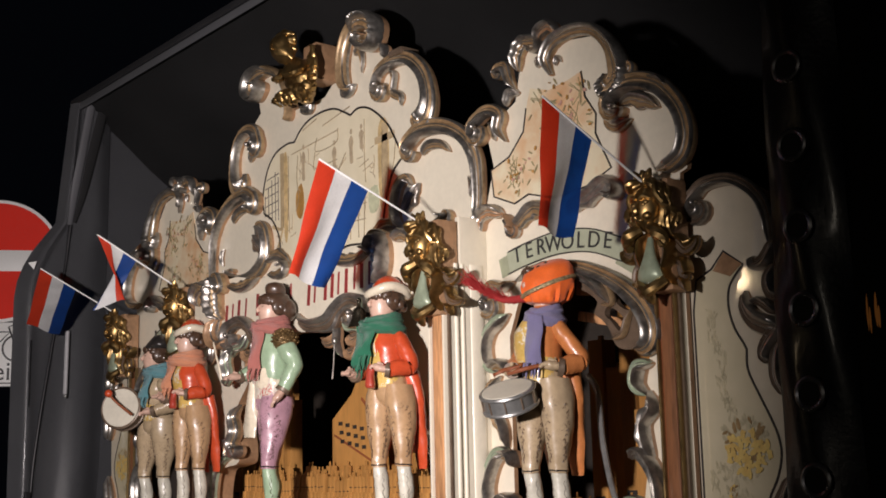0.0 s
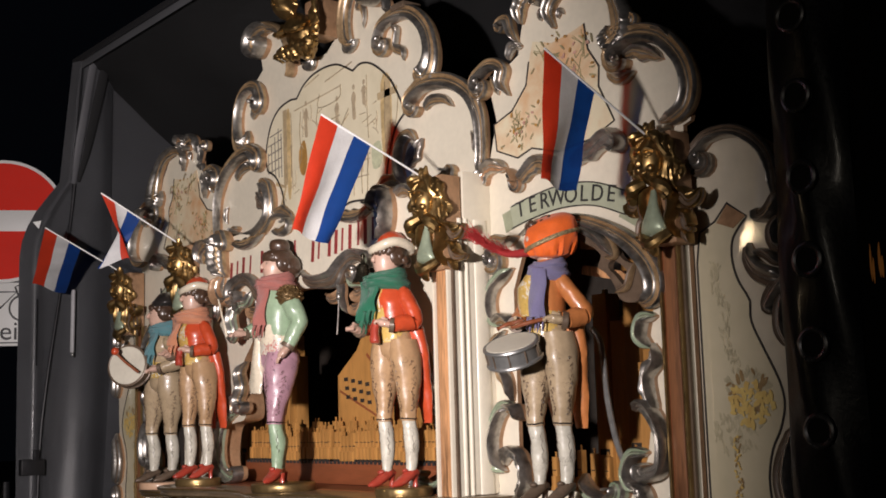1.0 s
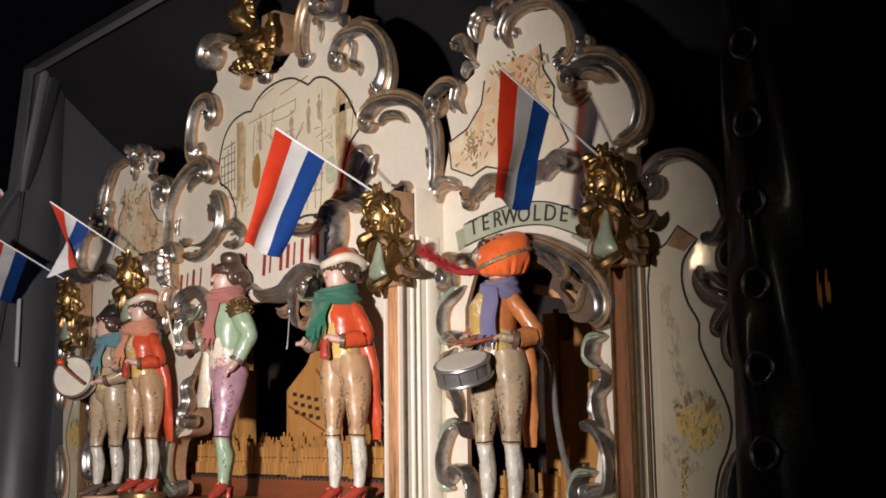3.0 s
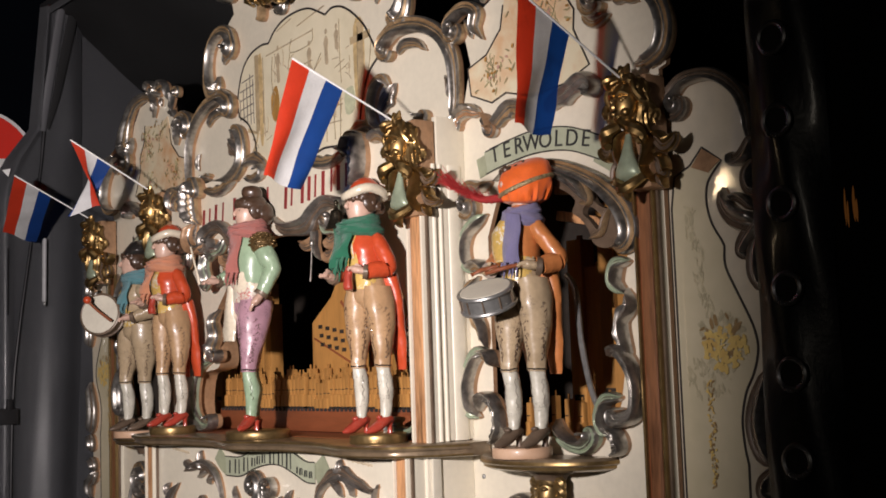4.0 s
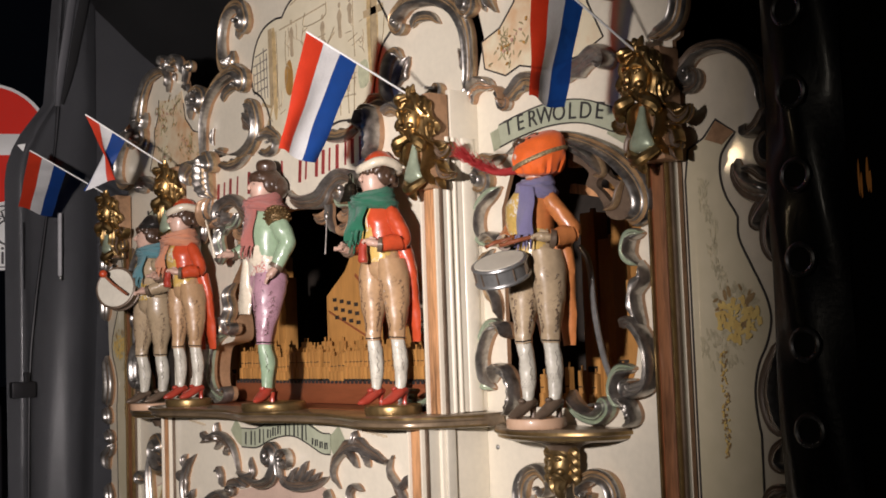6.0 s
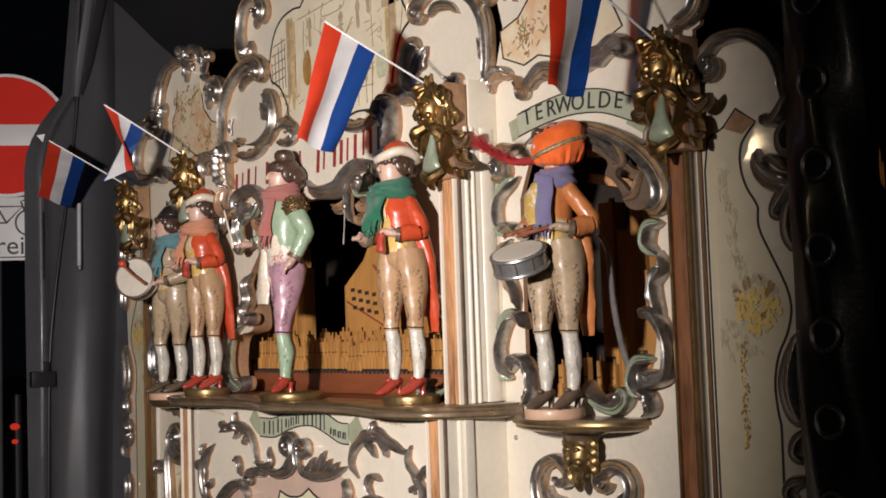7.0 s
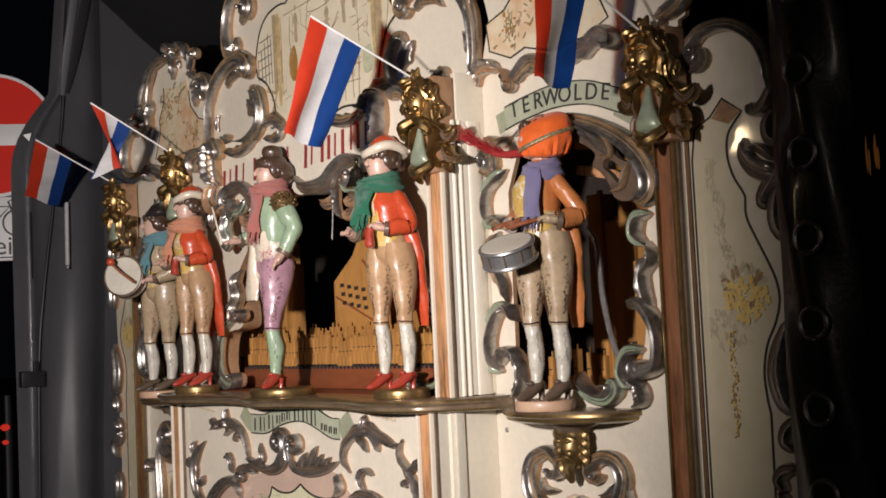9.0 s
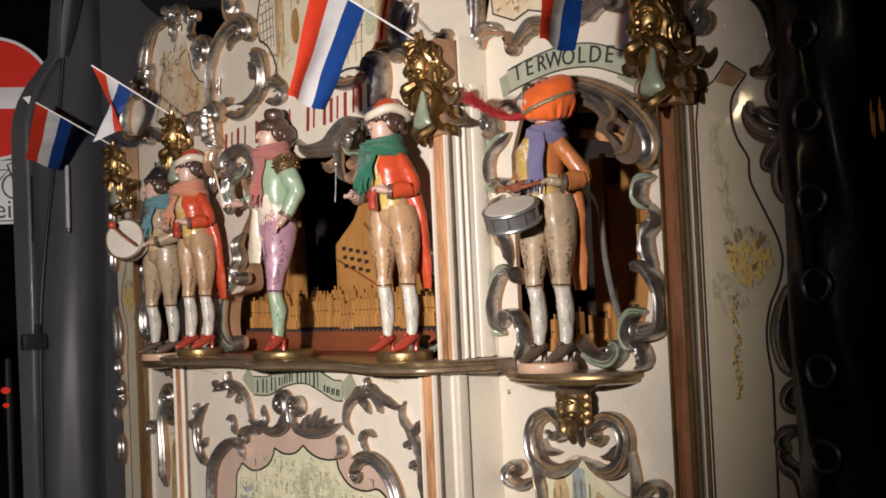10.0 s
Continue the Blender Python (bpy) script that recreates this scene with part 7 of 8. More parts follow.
# ---- carved and painted organ figures, one mesh each ----
def body(bm, lx, ly, M, arm_r, arm_l, tails=True, broad=1.0, tall=0.0, toe=0.0):
    """Legs, trunk, arms and head of a figure that looks towards -y. M maps names to material slots."""
    for q, (fx, fy) in ((-1, lx), (1, ly)):
        # shoe with heel, stocking, breeches
        ca, sa = math.cos(radians(toe)), math.sin(radians(toe))
        tube(bm, [(fx + sa * d, fy - ca * d, z, r) for d, z, r in ((-0.024, 0.030, 0.010), (-0.008, 0.032, 0.0150), (0.014, 0.021, 0.0150), (0.032, 0.0125, 0.0138), (0.048, 0.0085, 0.0100), (0.059, 0.006, 0.0040))], M["shoe"], 12, 4, 0.8)
        ellipsoid(bm, (fx + sa * 0.016, fy - ca * 0.016, 0.036), (0.0085, 0.0085, 0.0055), M["shoe"], 10, 6)
        loft(bm, [(fx, fy + 0.018, 0.0, 0.0075, 0.0065), (fx, fy + 0.018, 0.012, 0.0065, 0.0060), (fx, fy + 0.016, 0.026, 0.0100, 0.0110)], M["shoe"], 10)
        loft(bm, [(fx, fy + 0.000, 0.024, 0.0125, 0.018), (fx, fy + 0.005, 0.042, 0.0115, 0.0135), (fx * 1.02, fy + 0.008, 0.075, 0.0145, 0.017), (fx * 1.04, fy + 0.008, 0.110, 0.0175, 0.0205), (fx * 1.05, fy + 0.002, 0.145, 0.0155, 0.0175), (fx * 1.05, fy, 0.165, 0.016, 0.0175)], M["stocking"], 14)
        loft(bm, [(fx * 1.05, fy - 0.001, 0.153, 0.0182, 0.0192), (fx * 1.05, fy - 0.001, 0.162, 0.0190, 0.0200), (fx * 1.06, fy * 0.95, 0.185, 0.0205, 0.0225), (fx * 1.06, fy * 0.75 + 0.002, 0.235, 0.0285, 0.0330), (fx * 0.97, fy * 0.4, 0.29, 0.0355, 0.0425), (fx * 0.75, fy * 0.15, 0.345, 0.034, 0.040)], M["legs"], 16)
        leg = smooth_path([(fx * 1.05, fy - 0.001, 0.162, 0.0190, 0.0200), (fx * 1.06, fy * 0.95, 0.185, 0.0205, 0.0225), (fx * 1.06, fy * 0.75 + 0.002, 0.235, 0.0285, 0.0330), (fx * 0.97, fy * 0.4, 0.29, 0.0355, 0.0425)], 8)

        def on_leg(z, ang, out=0.0006):
            c = min(leg, key=lambda v: abs(v[2] - z))
            return (c[0] + (c[3] + out) * math.cos(ang), c[1] + (c[4] + out) * math.sin(ang), z)

        rv = random.Random(31 + q)
        for base in (-0.25, -1.70):
            z = 0.176
            while z < 0.292:
                t0, r0, sg = base + rv.uniform(-0.16, 0.16), rv.uniform(0.0035, 0.0065), rv.choice((1, -1))
                curl = [(z + r0 * (1 - 0.09 * i) * math.sin(0.8 * i), t0 + sg * 22 * r0 * (1 - 0.09 * i) * -math.cos(0.8 * i)) for i in range(rv.randint(4, 8))]
                tube(bm, [(*on_leg(zz, tt, 0.0002), 0.0006 + 0.0005 * rv.random()) for zz, tt in curl], M["trace"], 4, 1)
                z += rv.uniform(0.004, 0.009)
        for ang in (-0.5, -2.0):
            tube(bm, [(fx * 1.035 + 0.0180 * math.cos(ang + 0.13 * math.sin(k * 1.9)), fy + 0.006 + 0.0203 * math.sin(ang + 0.13 * math.sin(k * 1.9)), 0.078 + 0.006 * k, 0.0005) for k in range(11)], M["trace"], 4, 2)
        tube(bm, [(fx * 1.05 + 0.0190 * math.cos(t), fy - 0.001 + 0.0200 * math.sin(t), 0.158, 0.0018) for t in (k * math.pi / 5 for k in range(11))], M["dark"], 5, 2)
    b = broad
    loft(bm, [(0, 0.002, 0.292, 0.030, 0.030), (0, 0.002, 0.315, 0.054 * b, 0.046), (0, 0.0, 0.345, 0.055 * b, 0.045), (0, -0.002, 0.368, 0.049 * b, 0.041)], M["legs"], 18)
    loft(bm, [(0, -0.003, 0.338, 0.0525 * b, 0.0445), (0, -0.004, 0.362, 0.0505 * b, 0.0430), (0, -0.005, 0.388, 0.049 * b, 0.0425)], M["vest"], 18)
    loft(bm, [(0, -0.002, 0.380, 0.049 * b, 0.0425), (0, -0.003, 0.412, 0.053 * b, 0.046), (0, -0.003, 0.440 + tall * 0.5, 0.055 * b, 0.047), (0, 0.0, 0.466 + tall, 0.046 * b, 0.040), (0, 0.003, 0.484 + tall, 0.030, 0.029), (0, 0.004, 0.498 + tall, 0.018, 0.019)], M["coat"], 18)
    # shirt front over the chest
    loft(bm, [(-0.012, -0.018, 0.378, 0.043, 0.031), (-0.012, -0.020, 0.42, 0.046, 0.033), (-0.012, -0.020, 0.448, 0.042, 0.031), (0, -0.014, 0.478 + tall, 0.022, 0.022)], M["vest"], 12)
    if tails:
        for q in (1, -1):
            loft(bm, [(q * 0.030, 0.028, 0.375, 0.030, 0.022), (q * 0.034, 0.036, 0.33, 0.032, 0.022), (q * 0.033, 0.048, 0.26, 0.028, 0.017), (q * 0.030, 0.058, 0.19, 0.022, 0.011), (q * 0.027, 0.064, 0.145, 0.014, 0.006)], M["tail"], 12)
    for q, arm in ((-1, arm_r), (1, arm_l)):
        sh = (q * 0.052 * b, 0.004, 0.449 + tall * 0.9)
        el, wr, hd = arm
        tube(bm, [(sh[0] - q * 0.012, sh[1], sh[2] + 0.008, 0.017 * b), (*sh, 0.0235 * b), ((sh[0] + el[0]) / 2 + q * 0.004, (sh[1] + el[1]) / 2, (sh[2] + el[2]) / 2, 0.0235 * b), (*el, 0.0205), ((el[0] + wr[0]) / 2, (el[1] + wr[1]) / 2, (el[2] + wr[2]) / 2, 0.0195), (*wr, 0.0165)], M["coat"], 14, 5)
        d = (Vector(hd) - Vector(wr)).normalized()
        w = Vector(wr)
        tube(bm, [(*(w - d * 0.004), 0.0185), (*(w + d * 0.007), 0.0185)], M["cuff"], 12, 3)
        tube(bm, [(*(w + d * 0.004), 0.011), (*(w + d * 0.016), 0.0135), (*(w + d * 0.030), 0.0130), (*(w + d * 0.037), 0.008)], M["glove"], 10, 4, 0.75)
        side = d.cross(Vector((0, 0, 1)))
        side = side.normalized() if side.length > 0.1 else Vector((1, 0, 0))
        for k in range(4):
            o = w + d * 0.030 + side * (0.0062 * (k - 1.5))
            tube(bm, [(*o, 0.0042), (*(o + d * 0.012 - Vector((0, 0, 0.002))), 0.0042), (*(o + d * 0.016 - Vector((0, 0, 0.009))), 0.0036)], M["glove"], 6, 3)
        tube(bm, [(*(w + d * 0.012 + Vector((0, 0, 0.008))), 0.0045), (*(w + d * 0.026 + Vector((0, 0, 0.013))), 0.004)], M["glove"], 6, 2)
    h = tall
    tube(bm, [(0, 0.004, 0.488 + h, 0.020), (0, 0.0, 0.520 + h, 0.0185)], M["skin"], 10, 2)
    loft(bm, [(0, -0.020, 0.500 + h, 0.009, 0.009), (0, -0.014, 0.509 + h, 0.021, 0.022), (0, -0.008, 0.527 + h, 0.028, 0.032), (0, -0.005, 0.545 + h, 0.030, 0.035), (0, 0.0, 0.565 + h, 0.029, 0.034), (0, 0.004, 0.582 + h, 0.018, 0.022)], M["skin"], 16)
    tube(bm, [(0, -0.038, 0.549 + h, 0.003), (0, -0.044, 0.538 + h, 0.0055), (0, -0.039, 0.532 + h, 0.004)], M["skin"], 7, 3)
    ellipsoid(bm, (0, -0.0345, 0.521 + h), (0.008, 0.004, 0.003), M["lip"], 8, 5)
    for q in (1, -1):
        ellipsoid(bm, (q * 0.012, -0.0352, 0.547 + h), (0.0045, 0.002, 0.0018), M["dark"], 8, 5)
        tube(bm, [(q * 0.006, -0.0375, 0.554 + h, 0.0012), (q * 0.013, -0.0365, 0.557 + h, 0.0014), (q * 0.020, -0.032, 0.554 + h, 0.0010)], M["hair"], 5, 3)
        for k in range(4):
            ellipsoid(bm, (q * (0.029 + 0.003 * (k % 2)), 0.002 + 0.006 * k, 0.550 + h - 0.004 * k), (0.008, 0.011, 0.013), M["hair"], 8, 6)
    ellipsoid(bm, (0, 0.012, 0.560 + h), (0.034, 0.032, 0.034), M["hair"], 16, 10)
    for q in (1, -1):
        ellipsoid(bm, (q * 0.025, 0.004, 0.548 + h), (0.013, 0.024, 0.026), M["hair"], 12, 8)
        ellipsoid(bm, (q * 0.026, -0.010, 0.560 + h), (0.010, 0.016, 0.012), M["hair"], 10, 7)
    for k in range(7):
        q = -2.75 + 2.36 * k / 6
        ellipsoid(bm, (0.029 * math.cos(q), 0.002 + 0.036 * math.sin(q), 0.566 + h + 0.003 * (k % 2)), (0.009, 0.008, 0.010), M["hair"], 8, 6)
    for k in range(5):
        ellipsoid(bm, (-0.022 + 0.011 * k, 0.034, 0.535 + h + 0.004 * (k % 2)), (0.009, 0.011, 0.016), M["hair"], 8, 6)


def brim_hat(bm, h, crown, brim, z0=0.574):
    """A soft hat with a rolled-up brim, tipped back."""
    loft(bm, [(0, 0.004, z0 + h - 0.004, 0.033, 0.035), (0, 0.006, z0 + h + 0.014, 0.032, 0.034), (0, 0.008, z0 + h + 0.028, 0.025, 0.027), (0, 0.009, z0 + h + 0.038, 0.012, 0.013), (0, 0.009, z0 + h + 0.040, 0.003, 0.003)], crown, 16)
    tube(bm, [((0.041 + 0.005 * abs(math.sin(t))) * math.cos(t), 0.006 + 0.046 * math.sin(t), z0 + h + 0.001 + 0.008 * math.cos(2 * t + 0.6), 0.0080) for t in (k * math.pi / 9 for k in range(19))], brim, 8, 2, 1.4)


def figure(name, label, at, mats, build, turn=0.0, size=1.0, twist=-22.0, slim=1.0, lean=(0.0, 0.0)):
    bm = bmesh.new()
    slots = list(mats)
    M = {k: i for i, k in enumerate(slots)}
    build(bm, M)
    # carved folds and unevenness of the wood
    bmesh.ops.subdivide_edges(bm, edges=list({e for f in bm.faces if f.calc_area() > 1.4e-5 for e in f.edges}), cuts=1, use_grid_fill=True)
    for v in bm.verts:
        p = v.co.copy()
        calm = 0.3 if p.z > 0.505 or p.z < 0.03 else 1.0
        v.co += calm * (0.0026 * noise.noise_vector(p * 17) + 0.0018 * noise.noise_vector(Vector((p.x * 62, p.y * 62, p.z * 34))) + 0.0010 * noise.noise_vector(p * 120))
        h = min(1, max(0, (p.z - 0.18) / 0.36)) ** 1.2
        v.co.x, v.co.y = v.co.x + lean[0] * h, v.co.y + lean[1] * h
        g = 1 - (1 - slim) * min(1, max(0, (0.505 - v.co.z) / 0.05))
        v.co.x, v.co.y = v.co.x * g, v.co.y * g
        f = min(1, max(0, (v.co.z - 0.33) / 0.2))
        v.co = Matrix.Rotation(radians(twist * f * f * (3 - 2 * f)), 3, "Z") @ v.co
    ob = part(name, bm, [mats[k] for k in slots], None, label, sharp=55)
    ob.matrix_world = pose(*at, 0, 0, turn) @ Matrix.Diagonal((size * 1.07, size * 1.07, size, 1))
    return tagged(ob, label, "figurine", "organ figures")


def stand(at, r, h, m, label):
    bm = bmesh.new()
    loft(bm, [(at[0], at[1], at[2], r * 0.97, r * 0.97), (at[0], at[1], at[2] + 0.004, r, r), (at[0], at[1], at[2] + h - 0.004, r, r), (at[0], at[1], at[2] + h, r * 0.96, r * 0.96)], 0, 32, 2)
    tagged(part("pedestal", bm, m), label, "pedestal", "figure pedestals")


def base_mats(coat, legs, stocking, shoe, vest, tail, cuff, glove=None):
    return {"skin": FLESH, "hair": HAIR, "coat": coat, "legs": legs, "stocking": stocking, "shoe": shoe, "vest": vest, "tail": tail, "cuff": cuff, "glove": glove or FLESH, "dark": FIGBLACK, "lip": FIGRED2, "hat": FIGRED, "brim": FIGCREAM, "extra": EPAULET, "trace": HAIR}


def scarf(at, m, label, tall=0.0, hang=(0.0, -0.062), length=0.115, width=0.026, turn=-12.0, second=None, low=0.0, wide=1.0):
    """A knitted scarf wound round the neck, with a fringed end in front."""
    sc = thing("knitted_scarf", label, "scarf", "scarves on the figures")
    z = 0.497 + tall - low
    bm = bmesh.new()
    for r0, zc, tip_, ph in ((0.0335, 0.000, 0.006, 0.0), (0.0400, -0.016, -0.005, 1.1)):
        rows = []
        for i in range(11):
            f = i / 10
            row = []
            for k in range(40):
                t = 2 * math.pi * k / 40
                p = Vector((math.cos(t), math.sin(t), f * 3 + ph))
                rr = r0 + 0.0085 * math.sin(math.pi * f) ** 0.6 + 0.0022 * math.sin(14 * f + 2.2 * math.sin(t + ph) + 3 * ph) * math.sin(math.pi * f) + 0.0026 * noise.noise(p * 1.7)
                row.append(bm.verts.new((rr * math.cos(t), -0.005 + 1.05 * rr * math.sin(t), z + zc + 0.030 * (f - 0.5) + tip_ * math.sin(t + ph) + 0.004 * noise.noise(p * 1.3 + Vector((5, 1, 0))))))
            rows.append(row)
        for q0, q1 in zip(rows, rows[1:]):
            for k in range(40):
                bm.faces.new((q0[k], q0[(k + 1) % 40], q1[(k + 1) % 40], q1[k]))
    part("wrap", bm, m, sc)
    ends = [(hang[0], hang[1], length, width)] + ([second] if second else [])
    for hx_, hy_, ln, wd in ends:
        bm = bmesh.new()
        rows = []
        for i in range(13):
            f = i / 12
            zc = z - 0.010 - ln * f
            yc = hy_ + 0.012 * (1 - f) + 0.004 * math.sin(6 * f)
            wv = wd * (0.75 + 0.25 * min(1, f * 3))
            sec = []
            for k in range(14):
                t = 2 * math.pi * k / 14
                sec.append(bm.verts.new((hx_ + wv * math.cos(t), yc + 0.008 * math.sin(t) + 0.004 * math.sin(3 * math.cos(t) + 4 * f) - 0.010 * math.cos(t) ** 2 * -1, zc)))
            rows.append(sec)
        for r0, r1 in zip(rows, rows[1:]):
            for k in range(14):
                bm.faces.new((r0[k], r0[(k + 1) % 14], r1[(k + 1) % 14], r1[k]))
        bm.faces.new(rows[0])
        bm.faces.new(rows[-1])
        end = part("end", bm, m, sc)
        bm = bmesh.new()
        for k in range(9):
            x = hx_ - wd * 0.9 + 1.8 * wd * k / 8
            y = hy_ + 0.006 * math.sin(k * 1.7)
            tube(bm, [(x, y + 0.004, z - 0.008 - ln, 0.0028), (x + 0.002 * math.sin(k * 2), y, z - 0.02 - ln, 0.0026), (x + 0.004 * math.sin(k * 3.1), y - 0.002, z - 0.034 - ln - 0.004 * (k % 3), 0.0012)], 0, 6, 3)
        tagged(part("fringe", bm, m, end), kind="stuff")
    sc.matrix_world = pose(*at, 0, 0, turn) @ Matrix.Diagonal((1.16 * wide, 1.16 * wide, 1.02, 1))
    return sc


Z1 = ZS + 0.022
TURN = 8
# bell players in red coats, left and right of the opening
for s in (1, -1):
    def red_build(bm, M, s=s):
        arm_fwd = ((-0.074, -0.010, 0.388), (-0.058, -0.064, 0.368), (-0.052, -0.100, 0.376))
        arm_bent = ((0.066, 0.004, 0.388), (0.046, -0.050, 0.376), (0.016, -0.076, 0.386))
        body(bm, (-0.034, -0.022), (0.034, -0.008), M, arm_fwd, arm_bent, broad=0.85)
        brim_hat(bm, -0.004, M["hat"], M["brim"])
        for k in range(10):
            q = -2.95 + 2.76 * k / 9
            ellipsoid(bm, (0.0275 * math.cos(q), -0.004 + 0.0325 * math.sin(q), 0.557 + 0.003 * (k % 2)), (0.0085, 0.0075, 0.0125), M["hair"], 8, 6)
        tube(bm, [(0.010, -0.070, 0.388, 0.009), (0.006, -0.076, 0.365, 0.010), (0.004, -0.078, 0.342, 0.013), (0.004, -0.079, 0.335, 0.010)], M["shoe"], 8, 4)

    figure("organ_figure", "carved figurine in a red tailcoat and tan breeches ringing a bell", (s * 0.507 - 0.005, -0.070, Z1), base_mats(FIGRED, FIGTAN, FIGWHITE, FIGRED2, FIGYELLOW, FIGRED, UMBER), red_build, TURN, slim=0.90, lean=(-0.018, -0.010), twist=-10.0)
    stand((s * 0.518, -0.078, ZS), 0.068, 0.022, OLDGOLD, "round gilded base under an organ figure")
scarf((0.480, -0.082, Z1), KNITGREEN, "dark green knitted scarf round a figurine", hang=(-0.022, -0.056), length=0.095, width=0.022, second=(0.016, -0.056, 0.075, 0.018), low=0.008)
scarf((-0.534, -0.082, Z1), KNITPEACH, "peach knitted scarf round a figurine", hang=(-0.016, -0.058), length=0.085, width=0.026, low=0.012)

# bell and beater by the player in the green scarf
bell = thing("hand_bell", "small dark bronze bell on a green bracket", "bell", "organ bells")
bx, by, bz = 0.428, -0.120, 1.874
bm = bmesh.new()
loft(bm, [(bx, by, bz - 0.032, 0.029, 0.029), (bx, by, bz - 0.026, 0.026, 0.026), (bx, by, bz - 0.008, 0.018, 0.018), (bx, by, bz + 0.012, 0.0145, 0.0145), (bx, by, bz + 0.019, 0.006, 0.006), (bx, by, bz + 0.030, 0.004, 0.004), (bx, by, bz + 0.036, 0.006, 0.006), (bx, by, bz + 0.041, 0.002, 0.002)], 0, 20)
part("cup", bm, BELLMETAL, bell)
bm = bmesh.new()
tube(bm, [(bx, by, bz + 0.036, 0.004), (0.405, -0.100, bz + 0.040, 0.005), (0.372, -0.075, bz + 0.01, 0.006), (0.350, -0.05, bz - 0.03, 0.007)], 0, 8, 5)
part("bracket", bm, VERDE, bell, "pale green bracket")
beater = thing("bell_beater", "thin metal beater in a figurine's grip", "beater", "bell beaters")
bm = bmesh.new()
tube(bm, [(0.430, -0.200, 1.715, 0.0020), (0.432, -0.198, 1.75, 0.0017), (0.434, -0.196, 1.800, 0.0017)], 0, 6, 3)
part("rod", bm, DULLSILVER, beater)
bm = bmesh.new()
dome(bm, (0.434, -0.196, 1.806), (0.006, 0.006, 0.009))
part("knob", bm, DULLSILVER, beater)


# conductor in the middle
def conductor(bm, M):
    arm_r = ((-0.086, -0.006, 0.430), (-0.098, -0.040, 0.405), (-0.102, -0.074, 0.404))
    arm_l = ((0.088, 0.014, 0.425), (0.078, -0.016, 0.358), (0.066, -0.040, 0.322))
    body(bm, (-0.026, 0.010), (0.032, -0.030), M, arm_r, arm_l, tails=False, broad=1.06, tall=0.040, toe=34.0)
    # sash with a hanging end, scaled shoulder pieces, hair piled up in a bun
    loft(bm, [(0, 0, 0.362, 0.052, 0.046), (0, 0, 0.375, 0.055, 0.048), (0, -0.002, 0.395, 0.052, 0.046), (0, -0.003, 0.415, 0.054, 0.048), (0, -0.003, 0.425, 0.050, 0.044)], M["sash"], 20, 3, 0.02)
    loft(bm, [(-0.030, -0.032, 0.385, 0.018, 0.020), (-0.034, -0.038, 0.33, 0.024, 0.018), (-0.037, -0.044, 0.275, 0.028, 0.012), (-0.038, -0.048, 0.235, 0.027, 0.007)], M["sash"], 12, 4, 0.06)
    for q in (1, -1):
        ellipsoid(bm, (q * 0.060, 0.004, 0.490), (0.031, 0.033, 0.031), M["extra"], 14, 9)
        for i in range(5):
            for k in range(12):
                th, ph = 0.35 + 0.32 * i, 2 * math.pi * (k + 0.5 * (i % 2)) / 12
                ellipsoid(bm, (q * 0.060 + 0.031 * math.sin(th) * math.cos(ph), 0.004 + 0.033 * math.sin(th) * math.sin(ph), 0.490 + 0.031 * math.cos(th)), (0.0060, 0.0060, 0.0042), M["extra"], 6, 4)
    ellipsoid(bm, (0, -0.001, 0.603), (0.038, 0.041, 0.026), M["hair"], 16, 9)
    ellipsoid(bm, (0, 0.030, 0.580), (0.040, 0.030, 0.036), M["hair"], 14, 9)
    loft(bm, [(0, 0.006, 0.618, 0.018, 0.020), (0, 0.005, 0.628, 0.024, 0.025), (0, 0.004, 0.642, 0.025, 0.026), (0, 0.004, 0.653, 0.018, 0.019), (0, 0.004, 0.657, 0.006, 0.006)], M["hat"], 18)
    tube(bm, [(-0.102, -0.094, 0.395, 0.003), (-0.106, -0.108, 0.445, 0.0025), (-0.110, -0.118, 0.500, 0.002)], M["brim"], 6, 3)


cm = base_mats(FIGGREEN, FIGMAUVE, FIGGREEN, FIGRED2, FIGSTRIPE, FIGGREEN, UMBER)
cm["hat"], cm["sash"] = HAIR, FIGCREAM
figure("organ_figure", "carved conductor figurine with mauve breeches and pale green jacket", (-0.014, -0.095, Z1), cm, conductor, -2, 1.0, -6.0)
stand((0.020, -0.105, ZS), 0.085, 0.022, OLDGOLD, "round gilded base under the conductor figure")
scarf((-0.014, -0.095, Z1), KNITROSE, "rose knitted scarf with a fringe round a figurine", tall=0.036, turn=-4.0, hang=(0.008, -0.060), length=0.115, width=0.024)


# drummers in the side niches
ZB = 1.309
Z2 = ZB + 0.022


def drummer(bm, M):
    arm_r = ((-0.070, 0.004, 0.388), (-0.048, -0.048, 0.362), (-0.026, -0.078, 0.362))
    arm_l = ((0.080, 0.018, 0.378), (0.070, -0.030, 0.364), (0.042, -0.056, 0.370))
    body(bm, (-0.028, -0.018), (0.032, -0.006), M, arm_r, arm_l, broad=0.77)
    for x, y, u in ((-0.024, -0.088, 0.45), (0.034, -0.070, 0.8)):
        tube(bm, [(x + 0.014, y + 0.016, 0.368, 0.004), (x - 0.020 * u, y - 0.022 * u, 0.360, 0.0045), (x - 0.044 * u, y - 0.046 * u, 0.354, 0.0035), (x - 0.052 * u, y - 0.054 * u, 0.352, 0.0055)], M["stick"], 7, 3)


